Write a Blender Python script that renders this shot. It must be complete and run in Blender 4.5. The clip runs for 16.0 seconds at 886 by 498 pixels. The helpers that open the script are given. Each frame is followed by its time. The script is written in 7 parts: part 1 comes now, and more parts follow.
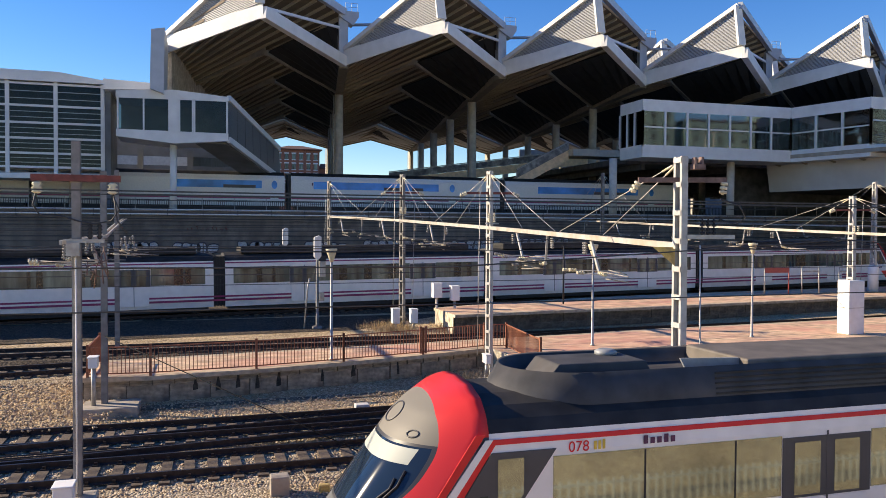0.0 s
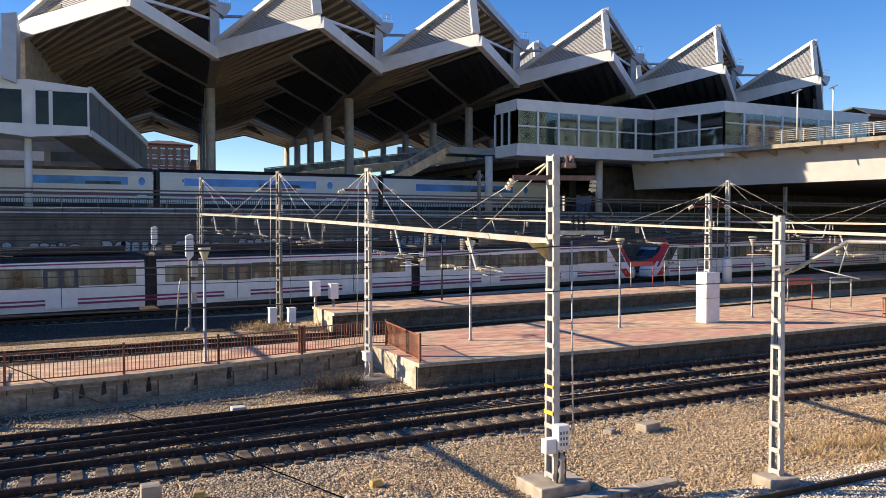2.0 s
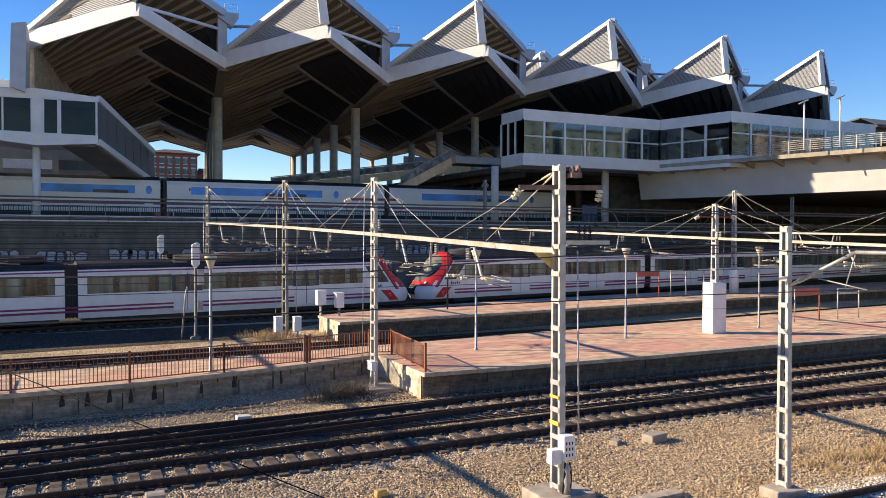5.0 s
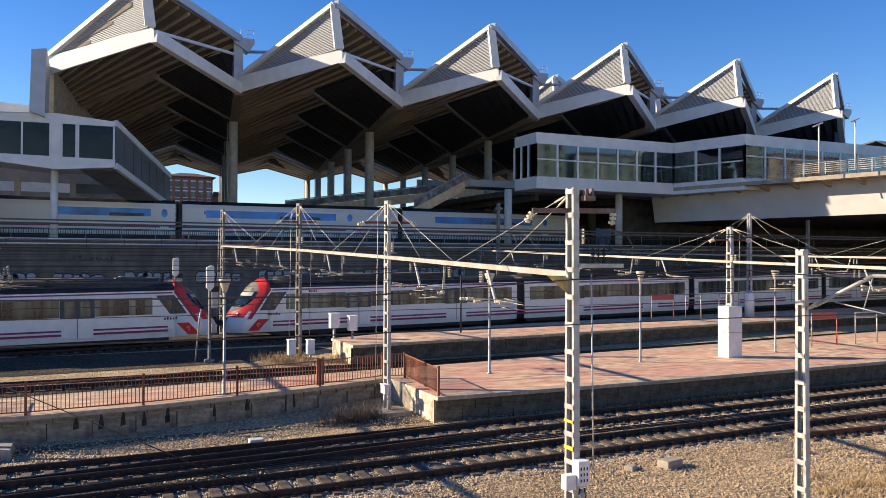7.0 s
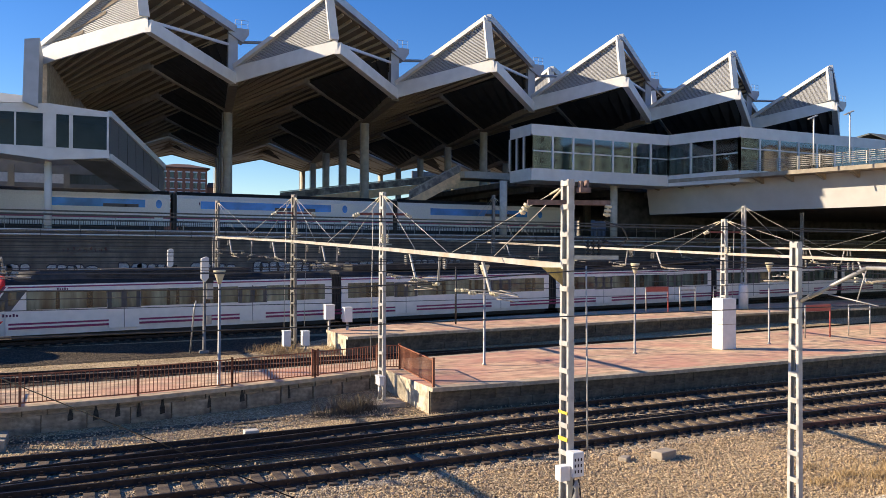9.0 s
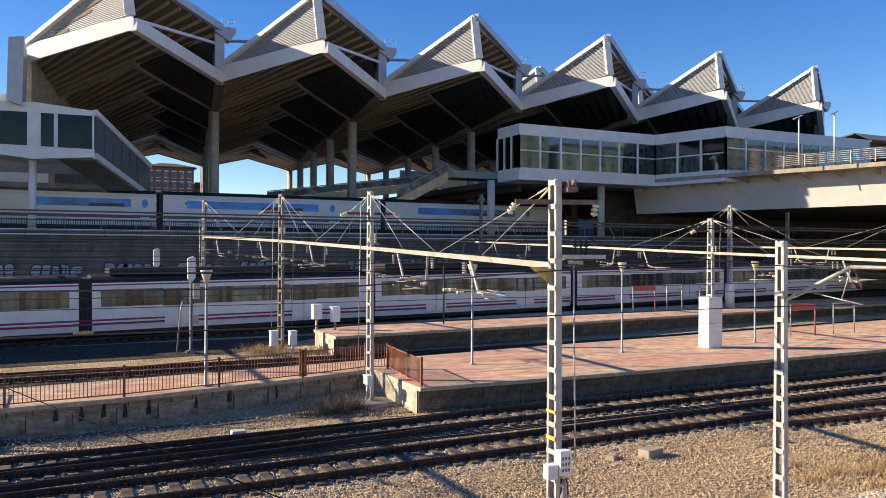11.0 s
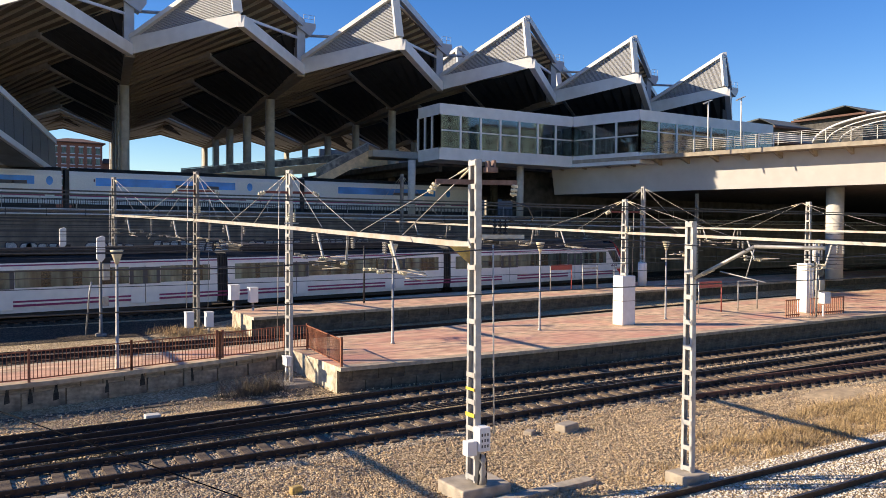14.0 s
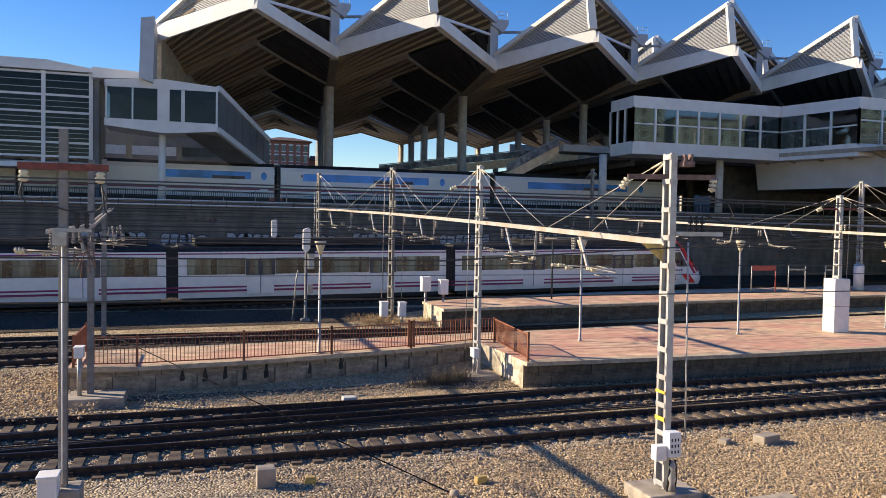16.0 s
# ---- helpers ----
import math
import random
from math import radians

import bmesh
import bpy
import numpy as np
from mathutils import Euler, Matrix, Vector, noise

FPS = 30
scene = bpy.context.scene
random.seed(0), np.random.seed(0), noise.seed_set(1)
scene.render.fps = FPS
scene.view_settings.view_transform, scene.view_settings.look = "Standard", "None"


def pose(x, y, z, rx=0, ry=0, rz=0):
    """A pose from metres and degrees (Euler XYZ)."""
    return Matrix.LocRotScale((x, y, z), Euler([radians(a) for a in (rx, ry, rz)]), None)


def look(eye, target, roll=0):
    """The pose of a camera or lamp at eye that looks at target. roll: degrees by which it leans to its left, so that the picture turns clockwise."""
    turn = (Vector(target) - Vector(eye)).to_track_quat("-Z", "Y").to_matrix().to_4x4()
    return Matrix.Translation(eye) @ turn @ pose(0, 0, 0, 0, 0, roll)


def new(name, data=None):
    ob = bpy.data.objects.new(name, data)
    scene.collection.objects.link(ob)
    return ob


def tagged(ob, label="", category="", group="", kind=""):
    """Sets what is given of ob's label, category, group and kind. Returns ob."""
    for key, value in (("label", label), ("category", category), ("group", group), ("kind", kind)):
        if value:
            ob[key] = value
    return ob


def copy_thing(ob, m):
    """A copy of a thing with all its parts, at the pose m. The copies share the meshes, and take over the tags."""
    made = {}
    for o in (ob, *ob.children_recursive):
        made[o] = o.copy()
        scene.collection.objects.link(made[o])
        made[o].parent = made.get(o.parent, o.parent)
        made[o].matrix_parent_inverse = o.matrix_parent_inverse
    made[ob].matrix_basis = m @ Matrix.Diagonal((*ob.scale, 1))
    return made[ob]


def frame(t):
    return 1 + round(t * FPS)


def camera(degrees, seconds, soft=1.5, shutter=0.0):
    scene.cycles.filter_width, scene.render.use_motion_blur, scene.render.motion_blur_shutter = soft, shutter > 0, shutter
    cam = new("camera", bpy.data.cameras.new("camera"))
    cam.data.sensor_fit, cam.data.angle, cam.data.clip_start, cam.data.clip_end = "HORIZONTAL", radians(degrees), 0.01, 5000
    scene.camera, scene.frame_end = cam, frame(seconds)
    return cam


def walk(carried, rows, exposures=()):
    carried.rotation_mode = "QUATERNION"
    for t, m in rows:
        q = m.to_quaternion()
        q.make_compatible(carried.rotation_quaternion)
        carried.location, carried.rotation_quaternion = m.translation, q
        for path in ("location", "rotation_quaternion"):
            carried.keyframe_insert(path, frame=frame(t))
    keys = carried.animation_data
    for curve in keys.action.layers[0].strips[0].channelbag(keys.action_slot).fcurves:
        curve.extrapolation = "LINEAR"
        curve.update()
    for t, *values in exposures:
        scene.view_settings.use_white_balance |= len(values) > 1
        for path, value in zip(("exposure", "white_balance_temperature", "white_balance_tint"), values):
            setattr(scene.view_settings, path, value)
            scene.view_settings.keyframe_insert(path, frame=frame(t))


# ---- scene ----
cam = camera(58.92, 16.0, soft=0.7)
EYE = 6.35  # height of the eye over the nearest rails
walk(cam, [
    (0.0, pose(0, 0, EYE, 88.550, -0.300, -17.000)),
    (0.5, pose(0, 0, EYE, 88.951, -0.332, -19.540)),
    (1.0, pose(0, 0, EYE, 88.726, -0.460, -22.158)),
    (1.5, pose(0, 0, EYE, 88.632, -0.209, -25.020)),
    (2.0, pose(0, 0, EYE, 88.363, 0.029, -25.849)),
    (2.5, pose(0, 0, EYE, 88.106, -0.052, -26.105)),
    (3.0, pose(0, 0, EYE, 88.023, -0.093, -26.130)),
    (3.5, pose(0, 0, EYE, 88.079, -0.229, -26.102)),
    (4.0, pose(0, 0, EYE, 88.236, -0.235, -25.708)),
    (6.5, pose(0, 0, EYE, 90.524, -0.162, -24.907)),
    (7.0, pose(0, 0, EYE, 90.730, -0.195, -24.449)),
    (7.5, pose(0, 0, EYE, 90.485, -0.158, -24.485)),
    (8.0, pose(0, 0, EYE, 90.374, -0.179, -24.377)),
    (8.5, pose(0, 0, EYE, 90.273, -0.212, -24.635)),
    (9.0, pose(0, 0, EYE, 90.118, -0.297, -24.807)),
    (11.5, pose(0, 0, EYE, 90.070, -0.160, -26.511)),
    (12.0, pose(0, 0, EYE, 90.076, -0.171, -28.189)),
    (12.5, pose(0, 0, EYE, 89.977, -0.211, -30.284)),
    (13.0, pose(0, 0, EYE, 89.556, -0.201, -31.176)),
    (13.5, pose(0, 0, EYE, 88.897, -0.175, -31.322)),
    (14.0, pose(0, 0, EYE, 88.627, -0.333, -31.495)),
    (14.5, pose(0, 0, EYE, 88.739, -0.255, -31.418)),
    (15.0, pose(0, 0, EYE, 88.878, -0.197, -31.468)),
    (15.5, pose(0, 0, EYE, 88.963, -0.462, -29.596)),
    (15.6, pose(0, 0, EYE, 88.900, -0.570, -26.675)),
    (15.8, pose(0, 0, EYE, 88.470, -0.850, -21.250)),
    (16.0, pose(0, 0, EYE, 88.109, -1.033, -17.767)),
], exposures=[(0.0, 0.75), (4.0, 0.75), (6.5, 0.69), (15.5, 0.69), (16.0, 0.65)])

# ---- world, sun ----
SUN = Vector((-math.cos(radians(28.5)) * math.cos(radians(23)), math.sin(radians(28.5)) * math.cos(radians(23)), math.sin(radians(23))))
world = bpy.data.worlds.new("sky")
scene.world = world
world.use_nodes = True
wn = world.node_tree.nodes
sky = wn.new("ShaderNodeTexSky")
sky.sky_type, sky.sun_disc = "NISHITA", False
sky.sun_elevation, sky.sun_rotation = radians(23), math.atan2(SUN.x, SUN.y)
sky.air_density, sky.dust_density, sky.ozone_density = 1.0, 0.0, 3.0
tone = wn.new("ShaderNodeHueSaturation")
tone.inputs["Hue"].default_value, tone.inputs["Saturation"].default_value = 0.517, 1.34
world.node_tree.links.new(sky.outputs[0], tone.inputs["Color"])
world.node_tree.links.new(tone.outputs[0], wn["Background"].inputs[0])
wn["Background"].inputs[1].default_value = 0.106
lamp = bpy.data.lights.new("sun", "SUN")
lamp.energy, lamp.angle, lamp.color = 5.6, radians(0.5), (1.0, 0.83, 0.60)
sun = new("sun", lamp)
sun.matrix_world = look((0, 0, 60), Vector((0, 0, 60)) - SUN)


# ---- materials ----
def mat(name, color, rough=0.7, metal=0.0, grain=0.12, scale=8.0, bump=0.0, bump_scale=30.0, stain=0.0, stain_color=(0.05, 0.04, 0.03), stain_scale=0.6, stretch=(1, 1, 1), island=0.0, spec=0.5):
    m = bpy.data.materials.new(name)
    m.use_nodes = True
    n, l = m.node_tree.nodes, m.node_tree.links
    b = n["Principled BSDF"]
    b.inputs["Roughness"].default_value, b.inputs["Metallic"].default_value = rough, metal
    b.inputs["Specular IOR Level"].default_value = spec
    co = n.new("ShaderNodeTexCoord")
    mp = n.new("ShaderNodeMapping")
    mp.inputs["Scale"].default_value = stretch
    l.new(co.outputs["Object"], mp.inputs[0])
    nz = n.new("ShaderNodeTexNoise")
    nz.inputs["Scale"].default_value, nz.inputs["Detail"].default_value = scale, 6
    l.new(mp.outputs[0], nz.inputs["Vector"])
    ramp = n.new("ShaderNodeValToRGB")
    lo, hi = 1 - 2.2 * grain, 1 + 2.2 * grain
    ramp.color_ramp.elements[0].position, ramp.color_ramp.elements[1].position = 0.3, 0.7
    ramp.color_ramp.elements[0].color = (*[max(0, c * lo) for c in color], 1)
    ramp.color_ramp.elements[1].color = (*[min(1, c * hi) for c in color], 1)
    l.new(nz.outputs["Fac"], ramp.inputs[0])
    out = ramp.outputs[0]
    if stain:
        n2 = n.new("ShaderNodeTexNoise")
        n2.inputs["Scale"].default_value, n2.inputs["Detail"].default_value = stain_scale, 8
        l.new(mp.outputs[0], n2.inputs["Vector"])
        r2 = n.new("ShaderNodeValToRGB")
        r2.color_ramp.elements[0].position, r2.color_ramp.elements[1].position = 0.42, 0.68
        r2.color_ramp.elements[0].color, r2.color_ramp.elements[1].color = (0, 0, 0, 1), (stain, stain, stain, 1)
        l.new(n2.outputs["Fac"], r2.inputs[0])
        mx = n.new("ShaderNodeMixRGB")
        mx.inputs[2].default_value = (*stain_color, 1)
        l.new(r2.outputs[0], mx.inputs[0])
        l.new(out, mx.inputs[1])
        out = mx.outputs[0]
    if island:
        inf = n.new("ShaderNodeObjectInfo")
        geo = n.new("ShaderNodeNewGeometry")
        ad = n.new("ShaderNodeMath")
        ad.operation = "ADD"
        l.new(inf.outputs["Random"], ad.inputs[0])
        l.new(geo.outputs["Random Per Island"], ad.inputs[1])
        mr = n.new("ShaderNodeMapRange")
        mr.inputs[1].default_value, mr.inputs[2].default_value = 0, 2
        mr.inputs[3].default_value, mr.inputs[4].default_value = 1 - island, 1 + island
        l.new(ad.outputs[0], mr.inputs[0])
        hs = n.new("ShaderNodeHueSaturation")
        l.new(mr.outputs[0], hs.inputs["Value"])
        l.new(out, hs.inputs["Color"])
        out = hs.outputs[0]
    l.new(out, b.inputs["Base Color"])
    if bump:
        n3 = n.new("ShaderNodeTexNoise")
        n3.inputs["Scale"].default_value, n3.inputs["Detail"].default_value = bump_scale, 4
        l.new(mp.outputs[0], n3.inputs["Vector"])
        bp = n.new("ShaderNodeBump")
        bp.inputs["Strength"].default_value, bp.inputs["Distance"].default_value = bump, 0.05
        l.new(n3.outputs["Fac"], bp.inputs["Height"])
        l.new(bp.outputs[0], b.inputs["Normal"])
    return m


def glass(name, tint, rough=0.04, ior=2.2):
    """A pane: part mirror, part see-through, tinted."""
    m = bpy.data.materials.new(name)
    m.use_nodes = True
    n, l = m.node_tree.nodes, m.node_tree.links
    n.remove(n["Principled BSDF"])
    g, t, mx, lw = n.new("ShaderNodeBsdfGlossy"), n.new("ShaderNodeBsdfTransparent"), n.new("ShaderNodeMixShader"), n.new("ShaderNodeFresnel")
    g.inputs["Roughness"].default_value = rough
    t.inputs["Color"].default_value = (*tint, 1)
    lw.inputs[0].default_value = ior
    l.new(lw.outputs[0], mx.inputs[0])
    l.new(t.outputs[0], mx.inputs[1])
    l.new(g.outputs[0], mx.inputs[2])
    l.new(mx.outputs[0], n["Material Output"].inputs[0])
    return m


def ballast_mat(name, a, b_, c, scale=16.0, bump=1.0):
    """Crushed stone: cells of three tones with relief, and broad soiled patches."""
    m = bpy.data.materials.new(name)
    m.use_nodes = True
    n, l = m.node_tree.nodes, m.node_tree.links
    p = n["Principled BSDF"]
    p.inputs["Roughness"].default_value = 0.9
    p.inputs["Specular IOR Level"].default_value = 0.2
    co = n.new("ShaderNodeTexCoord")
    v = n.new("ShaderNodeTexVoronoi")
    v.inputs["Scale"].default_value = scale
    l.new(co.outputs["Object"], v.inputs["Vector"])
    sep = n.new("ShaderNodeSeparateColor")
    l.new(v.outputs["Color"], sep.inputs[0])
    r = n.new("ShaderNodeValToRGB")
    e = r.color_ramp.elements
    e[0].color, e[1].color = (*a, 1), (*c, 1)
    e.new(0.5).color = (*b_, 1)
    l.new(sep.outputs[0], r.inputs[0])
    big = n.new("ShaderNodeTexNoise")
    big.inputs["Scale"].default_value, big.inputs["Detail"].default_value = 0.35, 7
    l.new(co.outputs["Object"], big.inputs["Vector"])
    br = n.new("ShaderNodeMapRange")
    br.inputs[1].default_value, br.inputs[2].default_value = 0.3, 0.7
    br.inputs[3].default_value, br.inputs[4].default_value = 0.72, 1.18
    l.new(big.outputs["Fac"], br.inputs[0])
    hs = n.new("ShaderNodeHueSaturation")
    l.new(br.outputs[0], hs.inputs["Value"])
    l.new(r.outputs[0], hs.inputs["Color"])
    l.new(hs.outputs[0], p.inputs["Base Color"])
    bp = n.new("ShaderNodeBump")
    bp.inputs["Strength"].default_value, bp.inputs["Distance"].default_value = bump, 0.06
    bp.invert = True
    l.new(v.outputs["Distance"], bp.inputs["Height"])
    l.new(bp.outputs[0], p.inputs["Normal"])
    return m


M_BALLAST = ballast_mat("ballast", (0.25, 0.17, 0.095), (0.51, 0.375, 0.215), (0.76, 0.61, 0.40), 17)
M_BALLAST_D = ballast_mat("ballast_dark", (0.035, 0.028, 0.022), (0.07, 0.055, 0.04), (0.17, 0.13, 0.09), 15)
M_BALLAST_M = ballast_mat("ballast_grey", (0.19, 0.145, 0.095), (0.38, 0.30, 0.20), (0.64, 0.53, 0.38), 16)
M_STONE = mat("stone_chips", (0.58, 0.43, 0.265), 0.9, grain=0.1, island=0.6)
M_STONE_L = mat("pale_stone_chips", (0.68, 0.61, 0.51), 0.9, grain=0.1, island=0.55)
M_SAND = mat("trodden_sand", (0.50, 0.37, 0.22), 0.95, grain=0.12, scale=3, bump=0.3, stain=0.5, stain_color=(0.36, 0.26, 0.16), stain_scale=1.0)
M_SOILD = mat("dark_brown_soil", (0.15, 0.115, 0.075), 0.95, grain=0.35, scale=5, bump=0.6, bump_scale=18, stain=0.6, stain_color=(0.28, 0.21, 0.14), stain_scale=2.2)
M_RAIL = mat("rusty_rail", (0.040, 0.026, 0.020), 0.6, 0.3, 0.2, 6)
M_RAILTOP = mat("rail_head", (0.09, 0.08, 0.08), 0.35, 0.9, 0.1, 4)
M_SLEEPER = mat("sleeper_concrete", (0.125, 0.09, 0.062), 0.9, grain=0.2, scale=6, bump=0.3, island=0.35, stain=0.5, stain_color=(0.05, 0.04, 0.035), stain_scale=2)
M_CONC = mat("concrete", (0.42, 0.355, 0.275), 0.85, grain=0.12, scale=3, bump=0.2, stain=0.5, stain_color=(0.17, 0.15, 0.12), stain_scale=1.2)
M_CONC_L = mat("pale_concrete", (0.58, 0.55, 0.50), 0.8, grain=0.06, scale=2, bump=0.1, stain=0.3, stain_color=(0.40, 0.37, 0.32), stain_scale=0.4)
M_GIRDER = mat("grey_white_girder_paint", (0.56, 0.54, 0.52), 0.8, grain=0.03, scale=0.8, stain=0.3, stain_color=(0.42, 0.40, 0.38), stain_scale=0.15)
M_SLATE = mat("grey_ribbed_roof_sheet", (0.13, 0.14, 0.13), 0.7, grain=0.15, scale=2)
M_DECKEDGE = mat("tan_deck_concrete", (0.36, 0.31, 0.24), 0.85, grain=0.1, scale=2, stain=0.4, stain_color=(0.22, 0.18, 0.14), stain_scale=0.7)
M_BLOCK = mat("platform_block", (0.165, 0.13, 0.09), 0.9, grain=0.2, scale=4, bump=0.3, stain=0.7, stain_color=(0.06, 0.05, 0.04), stain_scale=1.5, island=0.3)
M_WALL = mat("retaining_wall_concrete", (0.225, 0.188, 0.148), 0.9, grain=0.15, scale=1.2, bump=0.2, stain=0.6, stain_color=(0.10, 0.085, 0.07), stain_scale=0.25, stretch=(1, 1, 0.5))
M_RAMPBLOCK = mat("pale_ramp_block", (0.39, 0.315, 0.225), 0.9, grain=0.2, scale=4, bump=0.3, stain=0.75, stain_color=(0.13, 0.105, 0.08), stain_scale=1.1, island=0.2)
M_RED = mat("red_paving", (0.62, 0.43, 0.275), 0.85, grain=0.2, scale=2.2, bump=0.15, stain=0.8, stain_color=(0.60, 0.27, 0.20), stain_scale=0.42, stretch=(0.6, 1, 1))
# End faces are cream, paler than the side blocks, with dark stains.
M_ENDWALL = mat("cream_end_wall", (0.62, 0.54, 0.40), 0.9, grain=0.15, scale=5, stain=0.7, stain_color=(0.12, 0.10, 0.08), stain_scale=1.6)
M_EDGE = mat("platform_edge_stone", (0.50, 0.40, 0.28), 0.85, grain=0.12, scale=4, stain=0.5, stain_color=(0.34, 0.24, 0.16))
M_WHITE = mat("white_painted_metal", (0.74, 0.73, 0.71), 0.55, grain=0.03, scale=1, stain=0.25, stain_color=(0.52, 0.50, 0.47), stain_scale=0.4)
M_WHITE_B = mat("white_box_paint", (0.80, 0.79, 0.77), 0.6, grain=0.03, scale=3, stain=0.2, stain_color=(0.55, 0.52, 0.47))
M_GALV = mat("galvanised_steel", (0.42, 0.41, 0.39), 0.5, 0.45, 0.10, 5, stain=0.45, stain_color=(0.24, 0.20, 0.16), stain_scale=3)
M_LATTICE = mat("pale_mast_paint", (0.44, 0.44, 0.43), 0.55, 0.1, 0.08, 5, stain=0.4, stain_color=(0.33, 0.26, 0.19), stain_scale=3)
M_MASTD = mat("weathered_mast_paint", (0.17, 0.16, 0.145), 0.6, 0.1, 0.15, 3, stain=0.6, stain_color=(0.34, 0.33, 0.31), stain_scale=2.5)
M_GREYPOST = mat("weathered_grey_mast_paint", (0.225, 0.22, 0.215), 0.65, 0.1, 0.12, 4, stain=0.5, stain_color=(0.12, 0.10, 0.085), stain_scale=1.5)
M_RUSTPAINT = mat("red_oxide_paint", (0.17, 0.045, 0.035), 0.7, grain=0.2, scale=6)
M_BROWN = mat("brown_railing_paint", (0.30, 0.105, 0.05), 0.6, grain=0.15, scale=8, stain=0.4, stain_color=(0.12, 0.05, 0.03), stain_scale=5)
M_PORC = mat("porcelain", (0.62, 0.56, 0.40), 0.3, grain=0.08)
M_DARK = mat("dark_iron", (0.03, 0.03, 0.032), 0.6, 0.3, 0.1)
M_WIRE = mat("weathered_cable", (0.055, 0.055, 0.058), 0.6, 0.4, 0.1)
M_CABLE = mat("black_tarred_cable", (0.012, 0.012, 0.013), 0.9, grain=0.1, spec=0.1)
M_SWITCH = mat("brown_switch_paint", (0.16, 0.10, 0.085), 0.7, grain=0.2, scale=6)
M_WIRE_L = mat("bright_stay_cable", (0.45, 0.43, 0.40), 0.5, 0.5, 0.1)
M_OCHRE = mat("faded_yellow_paint", (0.52, 0.36, 0.10), 0.8, grain=0.2, scale=9, stain=0.6, stain_color=(0.3, 0.22, 0.13), stain_scale=4)
# Dark concrete: shade under bridge, walkway and eaves is put into the colour.
M_SHADEWALL = mat("shade_dark_concrete", (0.075, 0.07, 0.065), 0.9, grain=0.2, scale=1.2)
M_RUSTRAIL = mat("rust_red_rail", (0.13, 0.06, 0.04), 0.8, 0.1, 0.2, 6)
M_YELLOW = mat("yellow_paint", (0.75, 0.50, 0.06), 0.6, grain=0.08)
M_SIGNRED = mat("red_sign_paint", (0.38, 0.08, 0.065), 0.5, grain=0.06)
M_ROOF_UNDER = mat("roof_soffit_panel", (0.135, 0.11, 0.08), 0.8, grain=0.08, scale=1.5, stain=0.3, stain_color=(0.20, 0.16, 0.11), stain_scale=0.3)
# Near black: the shade inside the roof folds is put into this colour.
M_ROOF_DARK = mat("shade_black_roof_face", (0.028, 0.028, 0.031), 0.8, grain=0.1, scale=1)
M_RIB = mat("cream_roof_rib", (0.38, 0.32, 0.235), 0.7, grain=0.06)
M_LOUVRE = mat("grey_louvre", (0.42, 0.425, 0.44), 0.6, 0.1, 0.06)
M_LOUVRE_GAP = mat("louvre_backing", (0.13, 0.13, 0.135), 0.8)
M_UPPER = mat("upper_slab_soffit", (0.26, 0.20, 0.14), 0.8, grain=0.1, scale=1.5)
M_COLUMN = mat("canopy_column_concrete", (0.60, 0.55, 0.47), 0.8, grain=0.08, scale=1.5, stain=0.3, stain_color=(0.30, 0.27, 0.22))
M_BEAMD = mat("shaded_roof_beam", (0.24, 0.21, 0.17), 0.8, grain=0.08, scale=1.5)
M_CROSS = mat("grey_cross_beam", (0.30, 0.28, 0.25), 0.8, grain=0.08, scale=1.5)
# Deck coloured dark to cut the light it throws up to the roof.
M_DECK = mat("bounce_cutting_dark_deck", (0.085, 0.075, 0.065), 0.9, grain=0.2, scale=2)
M_FINBLUE = mat("grey_cladding_panel", (0.44, 0.46, 0.50), 0.5, 0.2, 0.04, 1)
M_ORANGE = mat("stair_soffit_stone", (0.84, 0.62, 0.39), 0.8, grain=0.08, scale=2)
M_BRICK = mat("red_brick", (0.30, 0.13, 0.085), 0.9, grain=0.12, scale=3)
M_TILE = mat("brown_roof_tiles", (0.13, 0.07, 0.052), 0.9, grain=0.15, scale=4)
M_ASPH = mat("asphalt", (0.05, 0.05, 0.05), 0.9, grain=0.1)
M_GLASS = glass("clear_blue_glass", (0.62, 0.80, 0.76))
M_GLASS_G = mat("grey_stair_glazing", (0.20, 0.215, 0.22), 0.08, 0.1, 0.05, spec=1.0)
M_GLASS_D = glass("dark_glass", (0.40, 0.42, 0.40), 0.06, 1.4)
# Mottling paints reflections and the dark interior into the pane colour.
M_TRAINGLASS = mat("train_window_glass", (0.12, 0.15, 0.115), 0.08, 0.0, 0.44, 1.0, spec=0.6, stretch=(1.5, 1, 0.25), stain=0.9, stain_color=(0.02, 0.02, 0.018), stain_scale=0.55)
M_TWHITE = mat("train_white_paint", (0.85, 0.80, 0.75), 0.35, grain=0.03, scale=2, stain=0.12, stain_color=(0.55, 0.52, 0.48), stain_scale=0.8)
M_TDARK = mat("train_dark_grey_paint", (0.060, 0.060, 0.068), 0.45, grain=0.06, scale=2)
M_TROOF = mat("train_roof_black", (0.026, 0.026, 0.027), 0.65, grain=0.2, scale=2, spec=0.25, stain=0.4, stain_color=(0.07, 0.06, 0.05), stain_scale=1.5)
M_TFAIR = mat("train_roof_fairing", (0.060, 0.060, 0.062), 0.65, grain=0.15, scale=2, spec=0.25, stain=0.35, stain_color=(0.12, 0.10, 0.085), stain_scale=1.2)
M_TRED = mat("train_red_paint", (0.70, 0.03, 0.028), 0.5, grain=0.03, scale=2, spec=0.3)
M_TMAG = mat("train_magenta_paint", (0.25, 0.018, 0.10), 0.4, grain=0.03)
M_TBEIGE = mat("train_mask_grey", (0.40, 0.37, 0.31), 0.45, grain=0.04, scale=2)
